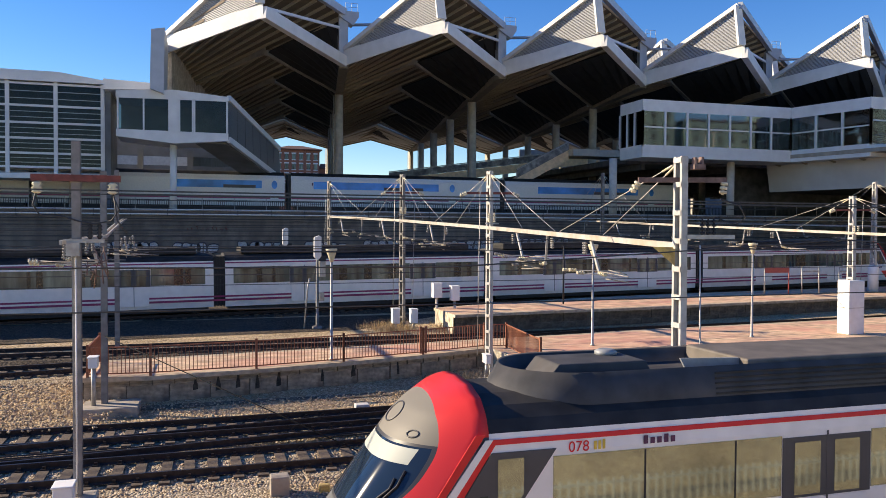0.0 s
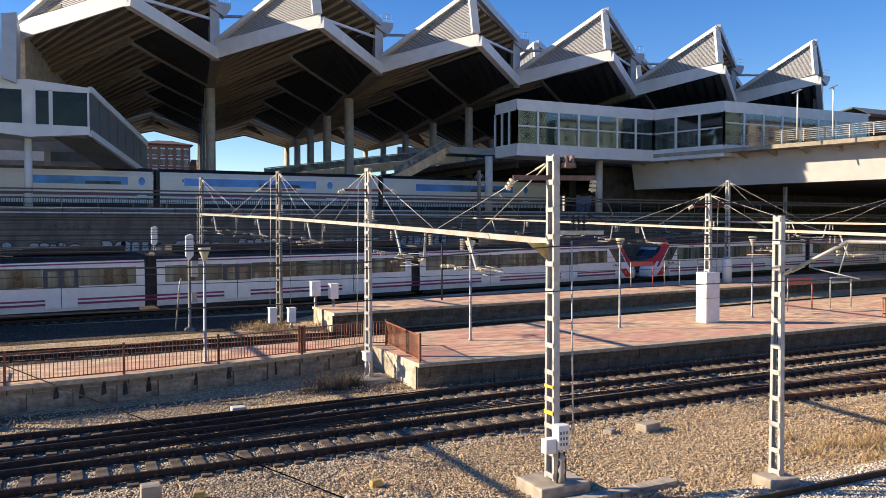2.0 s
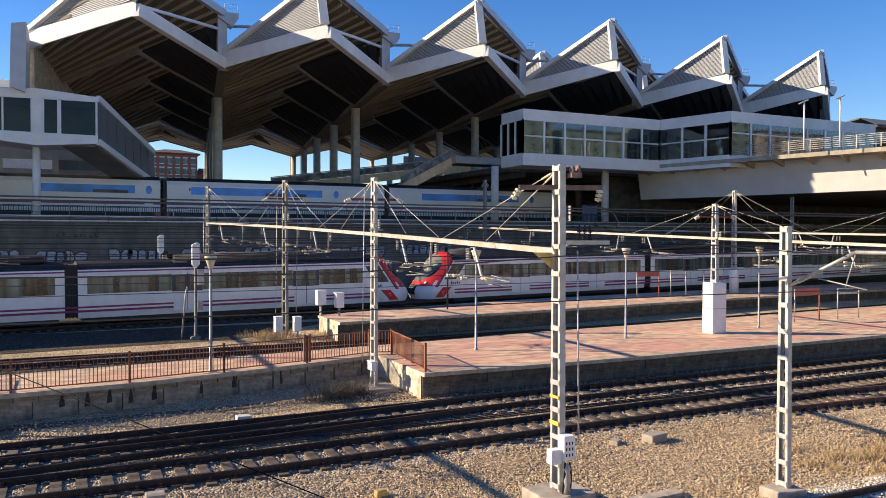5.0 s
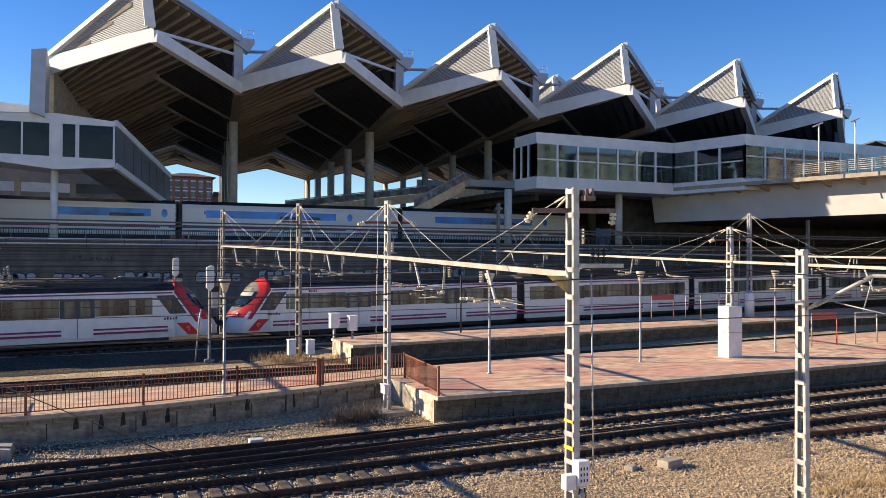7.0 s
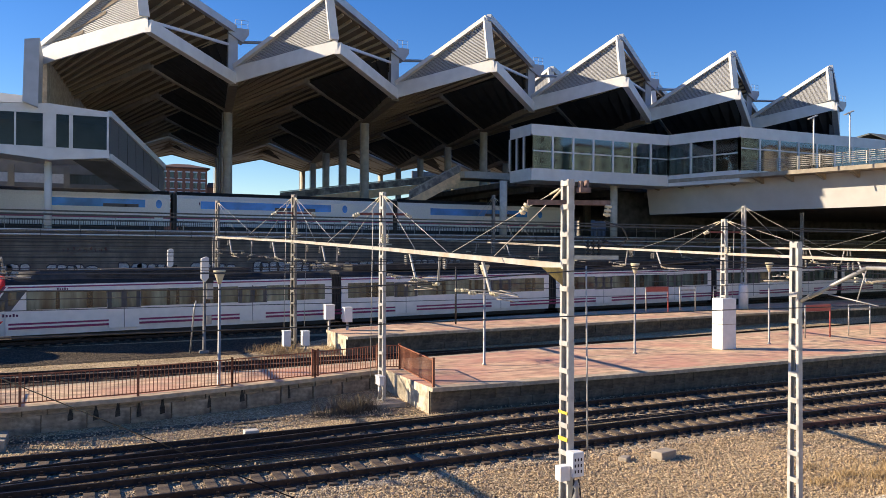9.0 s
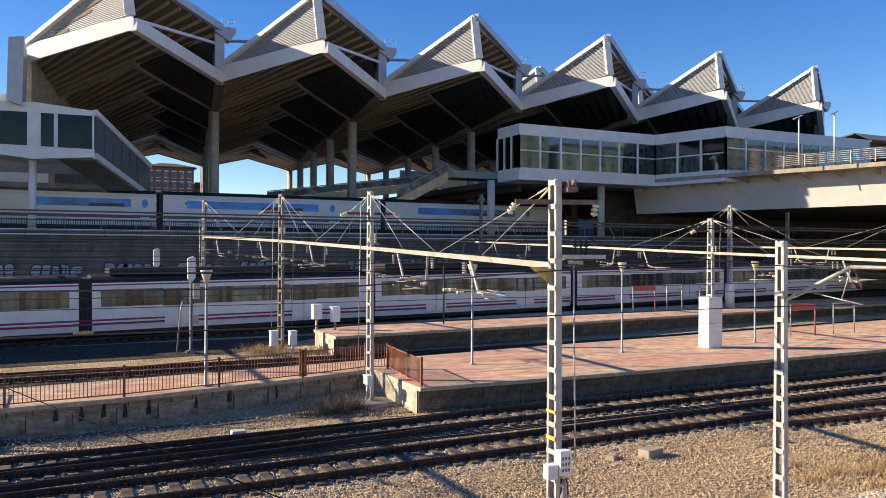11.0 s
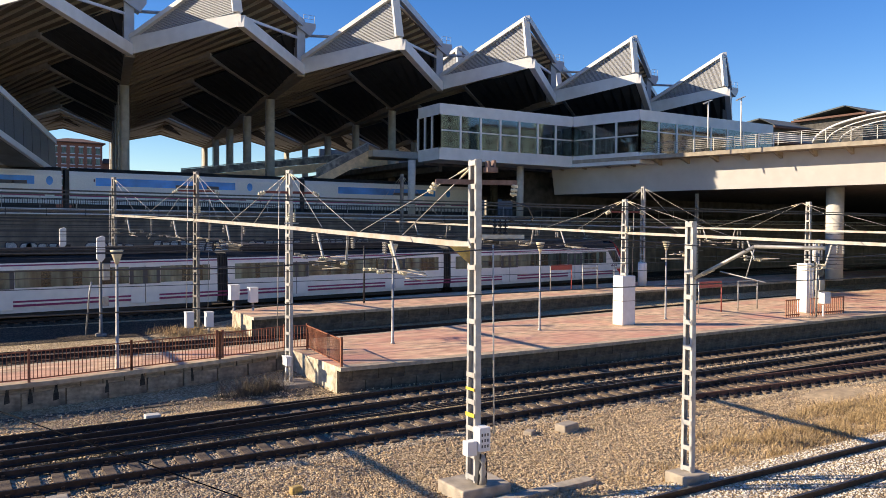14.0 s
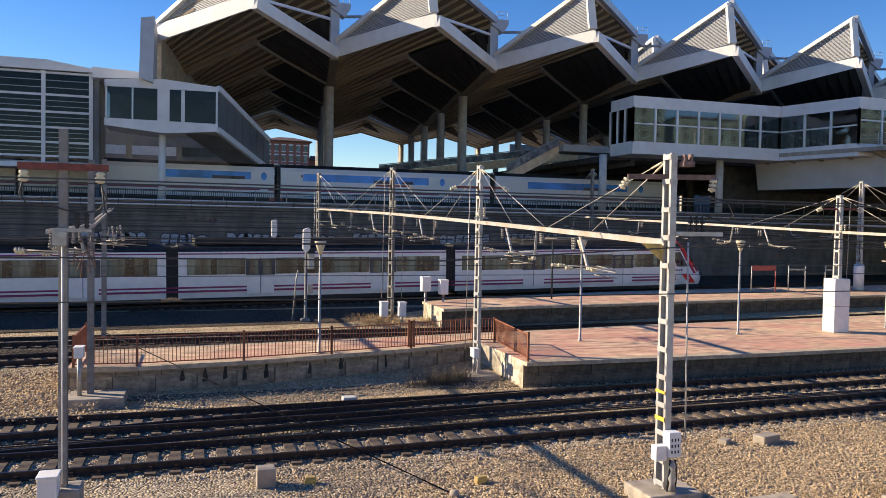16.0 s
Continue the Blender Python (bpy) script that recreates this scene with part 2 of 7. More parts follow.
M_TGREY2 = mat("train_light_grey_panel", (0.26, 0.27, 0.28), 0.45, grain=0.04)
M_BLUE = mat("blue_window_film", (0.05, 0.25, 0.66), 0.2, grain=0.22, scale=0.4, spec=0.35)
M_PALEBLUE = mat("long_distance_train_white", (0.76, 0.73, 0.69), 0.4, grain=0.03)
M_PURPLE = mat("purple_lettering", (0.09, 0.02, 0.07), 0.5)
# Brighter copy of the train glass, mirrored light put into its colour.
M_GLASS_A = mat("bright_mirror_train_glass", (0.35, 0.385, 0.30), 0.05, 0.75, 0.12, 0.8, spec=1.0)
M_GRASS = mat("dry_grass", (0.44, 0.31, 0.155), 0.9, grain=0.2, island=0.4)
M_BRUSH = mat("dead_grey_brush", (0.15, 0.12, 0.085), 0.95, grain=0.2, island=0.5)
M_GRAF = mat("grey_white_spray_paint", (0.50, 0.49, 0.48), 0.8, grain=0.2)
M_DAMP = mat("black_damp_stain", (0.045, 0.04, 0.033), 0.95, grain=0.3, scale=6)
M_GRAFD = mat("dark_spray_paint", (0.05, 0.05, 0.07), 0.8, grain=0.2)


def nose_mat(name, rim):
    """Cab front livery: panels bounded by an oval round the windscreen, in the cab's own measures."""
    m = bpy.data.materials.new(name)
    m.use_nodes = True
    n, l = m.node_tree.nodes, m.node_tree.links
    p = n["Principled BSDF"]
    co, sep = n.new("ShaderNodeTexCoord"), n.new("ShaderNodeSeparateXYZ")
    l.new(co.outputs["Object"], sep.inputs[0])

    def op(kind, a, b=0.0):
        k = n.new("ShaderNodeMath")
        k.operation = kind
        for i, v in enumerate((a, b)):
            if isinstance(v, (int, float)):
                k.inputs[i].default_value = v
            else:
                l.new(v, k.inputs[i])
        return k.outputs[0]

    y, z = sep.outputs[1], sep.outputs[2]
    a = op("ABSOLUTE", y)

    def oval(hw, zc, hh, e):
        return op("LESS_THAN", op("ADD", op("POWER", op("DIVIDE", a, hw), e), op("POWER", op("DIVIDE", op("ABSOLUTE", op("SUBTRACT", z, zc)), hh), e)), 1.0)

    def both(*ms):
        r = ms[0]
        for q in ms[1:]:
            r = op("MULTIPLY", r, q)
        return r

    up, dn = (lambda v: op("GREATER_THAN", z, v)), (lambda v: op("LESS_THAN", z, v))
    mask = oval(1.24, 2.72, 0.99, 2.3)
    screen = both(oval(1.19, 2.70, 0.94, 2.4), up(2.08), dn(3.04))
    blind = both(screen, up(2.79), dn(3.01), op("LESS_THAN", a, 1.02))
    layers = [(rim, 0.35, None), ((0.70, 0.70, 0.72), 0.35, dn(1.42)), ((0.70, 0.70, 0.72), 0.35, both(op("GREATER_THAN", a, 1.36), dn(1.8))),
              ((0.165, 0.15, 0.122), 0.6, mask), ((0.085, 0.09, 0.096), 0.8, both(mask, dn(2.04))), ((0.03, 0.03, 0.034), 0.4, both(mask, up(2.04), dn(3.08))), ((0.014, 0.024, 0.042), 0.05, screen),
              ((0.36, 0.38, 0.34), 0.6, blind), ((0.025, 0.025, 0.028), 0.5, both(dn(1.50), up(0.75), op("LESS_THAN", a, 0.5)))]
    col, rgh = None, None
    for c, r, mk in layers:
        if mk is None:
            k = n.new("ShaderNodeRGB")
            k.outputs[0].default_value = (*c, 1)
            col, rgh = k.outputs[0], r
            continue
        x = n.new("ShaderNodeMixRGB")
        l.new(mk, x.inputs[0])
        l.new(col, x.inputs[1])
        x.inputs[2].default_value = (*c, 1)
        col = x.outputs[0]
        t = op("MULTIPLY", mk, r)
        rgh = op("ADD", op("MULTIPLY", rgh, op("SUBTRACT", 1.0, mk)), t)
    l.new(col, p.inputs["Base Color"])
    l.new(rgh, p.inputs["Roughness"])
    return m


M_NOSE = nose_mat("cab_front_livery", (0.64, 0.032, 0.028))
M_HEAD = mat("headlight_lens", (0.75, 0.75, 0.72), 0.1, 0.3)


# ---- small building helpers ----
def box(bm, x0, x1, y0, y1, z0, z1, mi=0):
    v = [bm.verts.new(p) for p in ((x0, y0, z0), (x1, y0, z0), (x1, y1, z0), (x0, y1, z0), (x0, y0, z1), (x1, y0, z1), (x1, y1, z1), (x0, y1, z1))]
    for f in ((3, 2, 1, 0), (4, 5, 6, 7), (0, 1, 5, 4), (1, 2, 6, 5), (2, 3, 7, 6), (3, 0, 4, 7)):
        bm.faces.new([v[i] for i in f]).material_index = mi
    return bm


def bar(bm, p, q, w, h=None, n=4, mi=0, up=(0, 0, 1)):
    """A straight bar from p to q: n = 4 gives a w x h section, else a round one of diameter w."""
    p, q = Vector(p), Vector(q)
    d = (q - p).normalized()
    u = Vector(up)
    if abs(d.dot(u)) > 0.98:
        u = Vector((0, 1, 0))
    s = d.cross(u).normalized()
    u = s.cross(d)
    h = w if h is None else h
    if n == 4:
        sec = [(-w / 2, -h / 2), (w / 2, -h / 2), (w / 2, h / 2), (-w / 2, h / 2)]
    else:
        sec = [(w / 2 * math.cos(2 * math.pi * i / n), w / 2 * math.sin(2 * math.pi * i / n)) for i in range(n)]
    a = [bm.verts.new(p + s * x + u * y) for x, y in sec]
    b = [bm.verts.new(q + s * x + u * y) for x, y in sec]
    for i in range(n):
        j = (i + 1) % n
        f = bm.faces.new((a[i], a[j], b[j], b[i]))
        f.material_index, f.smooth = mi, n > 4
    bm.faces.new(a[::-1]).material_index = mi
    bm.faces.new(b).material_index = mi
    return bm


def tube(bm, pts, d, n=5, mi=0):
    """One round tube through all the points."""
    pts = [Vector(p) for p in pts]
    rows = []
    for i, p in enumerate(pts):
        t = (pts[min(i + 1, len(pts) - 1)] - pts[max(i - 1, 0)]).normalized()
        u = Vector((0, 0, 1)) if abs(t.z) < 0.95 else Vector((0, 1, 0))
        s = t.cross(u).normalized()
        u = s.cross(t)
        rows.append([bm.verts.new(p + (s * math.cos(2 * math.pi * k / n) + u * math.sin(2 * math.pi * k / n)) * d / 2) for k in range(n)])
    for a, b in zip(rows, rows[1:]):
        for k in range(n):
            f = bm.faces.new((a[k], a[(k + 1) % n], b[(k + 1) % n], b[k]))
            f.material_index, f.smooth = mi, True
    bm.faces.new(rows[0][::-1])
    bm.faces.new(rows[-1])
    return bm


def slab(bm, pts, off, mi=0):
    """A plate: the polygon pts and its copy moved by off, closed round."""
    off = Vector(off)
    a = [bm.verts.new(p) for p in pts]
    b = [bm.verts.new(Vector(p) + off) for p in pts]
    bm.faces.new(a).material_index = mi
    bm.faces.new(b[::-1]).material_index = mi
    k = len(a)
    for i in range(k):
        j = (i + 1) % k
        bm.faces.new((a[j], a[i], b[i], b[j])).material_index = mi
    return bm


def lathe(bm, rings, n=12, at=(0, 0, 0), mi=0):
    """rings: (radius, z) from bottom to top."""
    rows = [[bm.verts.new((at[0] + r * math.cos(2 * math.pi * i / n), at[1] + r * math.sin(2 * math.pi * i / n), at[2] + z)) for i in range(n)] for r, z in rings]
    for a, b in zip(rows, rows[1:]):
        for i in range(n):
            f = bm.faces.new((a[i], a[(i + 1) % n], b[(i + 1) % n], b[i]))
            f.material_index, f.smooth = mi, True
    bm.faces.new(rows[0][::-1]).material_index = mi
    bm.faces.new(rows[-1]).material_index = mi
    return bm


def mesh(name, bm, *mats, fix=True):
    if fix:
        bmesh.ops.recalc_face_normals(bm, faces=bm.faces)
    me = bpy.data.meshes.new(name)
    bm.to_mesh(me)
    bm.free()
    for m in mats:
        me.materials.append(m)
    return me


def part(name, bm, material, parent, label="", bevel=0.0):
    mats = material if isinstance(material, (list, tuple)) else [material]
    ob = new(name, bm if isinstance(bm, bpy.types.Mesh) else mesh(name, bm, *mats))
    ob.parent = parent
    if label:
        ob["label"] = label
    if bevel:
        md = ob.modifiers.new("bevel", "BEVEL")
        md.width, md.segments, md.limit_method = bevel, 2, "ANGLE"
    return ob


def thing(name, label, category, group="", kind="", at=(0, 0, 0), rz=0.0):
    ob = new(name)
    ob.empty_display_size = 0.3
    ob.matrix_world = pose(*at, 0, 0, rz)
    return tagged(ob, label, category, group, kind)


def solid(name, bm, material, label, category, group="", kind="", bevel=0.0):
    mats = material if isinstance(material, (list, tuple)) else [material]
    ob = new(name, mesh(name, bm, *mats))
    if bevel:
        md = ob.modifiers.new("bevel", "BEVEL")
        md.width, md.segments, md.limit_method = bevel, 2, "ANGLE"
    return tagged(ob, label, category, group, kind)


B = bmesh.new


def lin(pts, x):
    """Straight runs between (x, value) pairs, held beyond the ends along the last run."""
    for (a, va), (b, vb) in zip(pts, pts[1:]):
        if x <= b:
            return va + (vb - va) * (x - a) / (b - a)
    (a, va), (b, vb) = pts[-2:]
    return va + (vb - va) * (x - a) / (b - a)

# ---- ground ----
GROUND = [(-400, -0.28), (24, -0.28), (30, -0.30), (36, -0.05), (44, 0.45), (50, 0.75), (3000, 0.80)]


def gz(y):
    return lin(GROUND, y)


def make_ground():
    bm = B()
    xs = [-1500, -300, -100, -40, -10, 20, 60, 120, 300, 1500]
    ys = [-400, -100, 0, 10, 20, 24, 30, 33, 36, 40, 44, 50, 60, 75, 300, 3000]
    g = [[bm.verts.new((x, y, gz(y))) for x in xs] for y in ys]
    for j in range(len(ys) - 1):
        for i in range(len(xs) - 1):
            bm.faces.new((g[j][i], g[j][i + 1], g[j + 1][i + 1], g[j + 1][i]))
    solid("ground", bm, M_BALLAST, "pale brown crushed stone and soil of the railway yard", "ground", kind="structure")


make_ground()


def ribbon(name, pts, half, z, material, label, drop=0.16):
    """A bed of ballast along pts (x, y, z) with sloping shoulders."""
    bm = B()
    rows = []
    for x, y, zz in pts:
        rows.append([bm.verts.new((x, y + o, zz + z - (drop if abs(o) > half else 0))) for o in (-half - 0.45, -half, half, half + 0.45)])
    for a, b in zip(rows, rows[1:]):
        for i in range(3):
            bm.faces.new((a[i], b[i], b[i + 1], a[i + 1]))
    return solid(name, bm, material, label, "track bed", kind="structure")


def path_at(pts, x):
    return lin([(p[0], p[1]) for p in pts], x), lin([(p[0], p[2]) for p in pts], x)


def sleeper_mesh():
    bm = B()
    box(bm, -0.14, 0.14, -1.3, 1.3, -0.22, 0)
    for s in (-1, 1):
        box(bm, -0.09, 0.09, s * 0.87 - 0.22, s * 0.87 + 0.22, 0, 0.035, 1)
        for k in (-1, 1):
            box(bm, -0.04, 0.04, s * 0.87 + k * 0.13 - 0.03, s * 0.87 + k * 0.13 + 0.03, 0.035, 0.10, 1)
    return mesh("sleeper", bm, M_SLEEPER, M_RAIL)


SLEEPER = sleeper_mesh()


def track(name, pts, near=None, label="broad-gauge railway track with dark rails on concrete sleepers", bed=M_BALLAST_D, stuff=None, rail=None, fill=-0.235):
    th = thing(name, label, "railway track", "tracks of the yard", "structure")
    for s in (-1, 1):
        bm = B()
        rows = []
        for x, y, z in pts:
            o = s * 0.868
            rows.append([bm.verts.new((x, y + o + dy, z + dz)) for dy, dz in ((-0.09, -0.19), (0.09, -0.19), (0.035, -0.14), (0.042, -0.045), (0.042, 0), (-0.042, 0), (-0.042, -0.045), (-0.035, -0.14))])
        for a, b in zip(rows, rows[1:]):
            for i in range(8):
                f = bm.faces.new((a[i], b[i], b[(i + 1) % 8], a[(i + 1) % 8]))
                f.material_index = 1 if i == 4 else 0
        part("rail", bm, [rail or M_RAIL, rail or M_RAILTOP], th)
    if near:
        x = near[0]
        while x < near[1]:
            y, z = path_at(pts, x)
            s = part("sleeper", SLEEPER, None, th)
            s.matrix_world = pose(x + random.uniform(-0.03, 0.03), y, z - 0.175, 0, 0, random.uniform(-1, 1))
            x += 0.62
    if stuff:
        bm = B()
        for x0, x1 in stuff:
            x = x0
            while x < x1:
                y, z = path_at(pts, x)
                box(bm, x - 0.14, x + 0.14, y - 1.3, y + 1.3, z - 0.35, z - 0.175)
                x += 0.62
        tagged(part("sleepers_beyond", bm, M_SLEEPER, th), kind="stuff")
    if bed:
        ribbon(name + "_bed", [(x, y, z) for x, y, z in pts], 1.75, fill, bed, "dark oil-stained ballast bed under a railway track")
    return th


def run(pts, step=12):
    """Fill in points along a polyline in x."""
    out = []
    for (a, b) in zip(pts, pts[1:]):
        n = max(1, int(abs(b[0] - a[0]) / step))
        out += [tuple(a[i] + (b[i] - a[i]) * k / n for i in range(3)) for k in range(n)]
    return out + [pts[-1]]


TR_A = run([(-150, 12.4, 0), (260, 12.4, 0)], 20)
TR_B = run([(-150, 22.4, 0), (5, 22.4, 0), (40, 23.7, 0), (120, 27.2, 0), (260, 33, 0)])
TR_B2 = run([(24, 21.75, 0), (40, 20.9, 0), (120, 16.6, 0), (260, 16.6, 0)])
TR_C = run([(-150, 26.35, 0), (0, 26.35, 0), (20, 26.8, 0), (40, 27.3, 0), (100, 28.9, 0), (260, 34, 0)])
TR_X = run([(-34, 22.45, 0.0), (-14, 23.4, 0), (2, 25.3, 0), (14, 26.6, 0)], 4)
TR_D = run([(-150, 40.5, 0.5), (0, 41.2, 0.5), (18, 40.8, 0.5), (33, 41.4, 0.5), (60, 43.6, 0.55), (100, 46.6, 0.6), (260, 56, 0.7)])
TR_E = run([(-150, 36.9, 0.3), (-8, 37.1, 0.3), (8, 38.6, 0.4), (22, 40.6, 0.5)], 6)


def rail_b(x):
    """Track of the passing suburban train: the way and level of its rails."""
    return 51.97 + 0.08 * x, 1.02 + 0.010 * x


TR_F = run([(-170, *rail_b(-170)), (240, *rail_b(240))], 20)
track("near_track", TR_A, None, "broad-gauge railway track sunk in pale gravel", bed=M_BALLAST, fill=-0.15)
track("second_track", TR_B, (-14, 48), bed=M_BALLAST_M, stuff=[(-60, -14), (48, 110)])
track("branch_track", TR_B2, (24.3, 50), label="rusty diverging railway track on worn sleepers", bed=M_BALLAST, stuff=[(50, 110)], rail=M_RUSTRAIL, fill=-0.246)
track("platform_track", TR_C, (-14, 52), bed=M_BALLAST_M, stuff=[(-60, -14), (52, 110)])
track("crossover_track", TR_X, None, "crossover rails joining two railway tracks", bed=None)
track("island_track", TR_D, (-16, 24), bed=M_BALLAST_D, stuff=[(-60, -16), (24, 110)])
track("siding_track", TR_E, (-20, 10), bed=M_BALLAST)
track("suburban_track", TR_F, None, stuff=[(-60, 110)])


bm = B()
for xa, xb in ((-200, -60), (-60, -4), (-4, 13.4), (13.4, 60), (60, 240)):
    v = []
    for x in (xa, xb):
        v.append([bm.verts.new((x, y + (0.05 * x if y < 60 and x > -60 else -3.0 if y < 60 else 0), gz(y) + 0.02 + max(0, (y - 44)) * 0.004)) for y in (44.3, 46, 49, 75.9)])
    for k in range(3):
        bm.faces.new((v[0][k], v[1][k], v[1][k + 1], v[0][k + 1]))
solid("oily_ballast", bm, M_BALLAST_D, "dark brown ballast between the far tracks", "ground", kind="structure")

bm = B()
rg = random.Random(5)
edge = [(-60, 15.0), (-60, 21.0), (-20, 20.9), (0, 20.9), (5.5, 20.9)] + [(6.6 - 0.5 * k + rg.uniform(-0.7, 0.7), 20.4 - 0.42 * k) for k in range(13)]
bm.faces.new([bm.verts.new((x, y, -0.266)) for x, y in edge])
solid("grey_gravel", bm, M_BALLAST_M, "darker grey-brown gravel beside the track", "ground", kind="structure")

bm = B()
a = [bm.verts.new((x, y, -0.262)) for x, y in ((-4.2, 30.3), (-1, 30.1), (3, 30.5), (5, 30.2), (8, 30.4), (10, 29.6), (12.8, 29.4))]
b = [bm.verts.new((x, y, -0.262)) for x, y in ((-4.2, 31.7), (-1, 31.7), (3, 32.0), (5, 32.4), (8, 33.2), (10, 33.8), (12.8, 34.7))]
for k in range(6):
    bm.faces.new((a[k], a[k + 1], b[k + 1], b[k]))
solid("soil_strip", bm, M_SOILD, "dark brown soil along the foot of the platform wall", "ground", kind="structure")

# ---- platforms ----
P1_FRONT = [(12.9, 28.85), (24, 28.75), (37, 29.2), (52, 29.75), (100, 31.5), (260, 37)]
P1_BACK = [(12.9, 37.2), (17, 37.5), (24, 38.6), (33, 39.3), (53, 41.4), (78, 43.4), (260, 54)]
P2_FRONT = [(13.0, 41.9), (16, 42.6), (26, 43.3), (38, 45.0), (60, 47.4), (86, 49.0), (260, 60)]
P2_BACK = [(14.2, 46.6), (18, 48.2), (24, 50.1), (30, 51.4), (46, 53.6), (78, 56.4), (260, 70.8)]
P0_FRONT = [(-4.3, 31.3), (-2, 31.05), (2, 31.5), (5.4, 32.2), (9.4, 33.2), (12.9, 34.4)]
P0_BACK = [(-4.3, 35.2), (12.9, 37.2)]


def platform(name, front, back, top, base, label, x0, x1, step):
    bm = B()
    xs = [x0]
    while xs[-1] < x1:
        xs.append(min(x1, xs[-1] + step))
    rows = []
    for x in xs:
        f, b = lin(front, x), lin(back, x)
        rows.append([bm.verts.new(p) for p in ((x, f + 0.35, base), (x, f + 0.35, top - 0.16), (x, f, top - 0.16), (x, f, top), (x, f + 0.55, top), (x, b - 0.4, top), (x, b, top), (x, b, top - 0.16), (x, b - 0.3, top - 0.16), (x, b - 0.3, base))])
    for a, b in zip(rows, rows[1:]):
        for i in range(9):
            bm.faces.new((a[i], b[i], b[i + 1], a[i + 1])).material_index = (1, 1, 2, 2, 0, 2, 2, 1, 1)[i]
    bm.faces.new(rows[0]).material_index = 3
    bm.faces.new(rows[-1][::-1]).material_index = 1
    return solid(name, bm, [M_RED, M_BLOCK, M_EDGE, M_ENDWALL], label, "platform", "station platforms", "structure")


platform("platform_1", P1_FRONT, P1_BACK, 0.8, -0.35, "worn red-paved station platform with a stone edge", 12.9, 260, 6)
platform("platform_2", P2_FRONT, P2_BACK, 1.5, 0.2, "far red-paved station platform beside the tracks", 13.6, 260, 6)
platform("platform_ramp", P0_FRONT, P0_BACK, 0.8, -0.35, "narrow fenced platform end with red paving and block wall", -4.3, 12.896, 2.15)


# ---- upper level ----
def make_wall():
    bm = B()
    box(bm, -300, 300, 76.0, 76.5, 0.3, 7.75)
    box(bm, -300, 300, 75.85, 76.6, 7.75, 8.1)
    for k in range(-24, 34):
        box(bm, k * 6.2 - 0.05, k * 6.2 + 0.05, 75.955, 76.0, 0.5, 7.7)
    for z, d, m_ in ((7.98, 0.15, 1), (7.58, 0.14, 1), (7.2, 0.07, 2), (6.95, 0.05, 2), (6.6, 0.06, 2), (6.1, 0.05, 2), (5.6, 0.05, 2), (5.2, 0.04, 2)):
        bar(bm, (-300, 75.66, z), (300, 75.66, z), d, n=6, mi=m_)
    for k in range(-60, 90):
        box(bm, k * 3.1 - 0.03, k * 3.1 + 0.03, 75.6, 76.0, 7.4, 8.05, 2)
    solid("retaining_wall", bm, [M_WALL, M_WHITE, M_WIRE], "stained grey concrete retaining wall with cable pipes and graffiti", "wall", kind="structure")
    bm = B()
    box(bm, -300, 300, 76.5, 400, 7.2, 8.08)
    solid("station_deck", bm, M_DECK, "concrete deck of the upper station level", "floor", kind="structure")


make_wall()
JX, JY, JZ, BAY, SKEW = 14.3, 83.0, 23.55, 17.95, 0.135
YB = 167.0
NB = 6


def jx(k, y=JY):
    return JX + (k - 1) * BAY + SKEW * (y - JY)


def ruled(bm, a0, a1, b0, b1, off, n=9):
    """A twisted plate between the edges a0-a1 and b0-b1."""
    off = Vector(off)
    rows = []
    for i in range(n + 1):
        p, q = a0.lerp(a1, i / n), b0.lerp(b1, i / n)
        rows.append([bm.verts.new(v) for v in (p, q, q + off, p + off)])
    for r0, r1 in zip(rows, rows[1:]):
        for k in range(4):
            bm.faces.new((r0[k], r0[(k + 1) % 4], r1[(k + 1) % 4], r1[k]))
    bm.faces.new(rows[0])
    bm.faces.new(rows[-1][::-1])


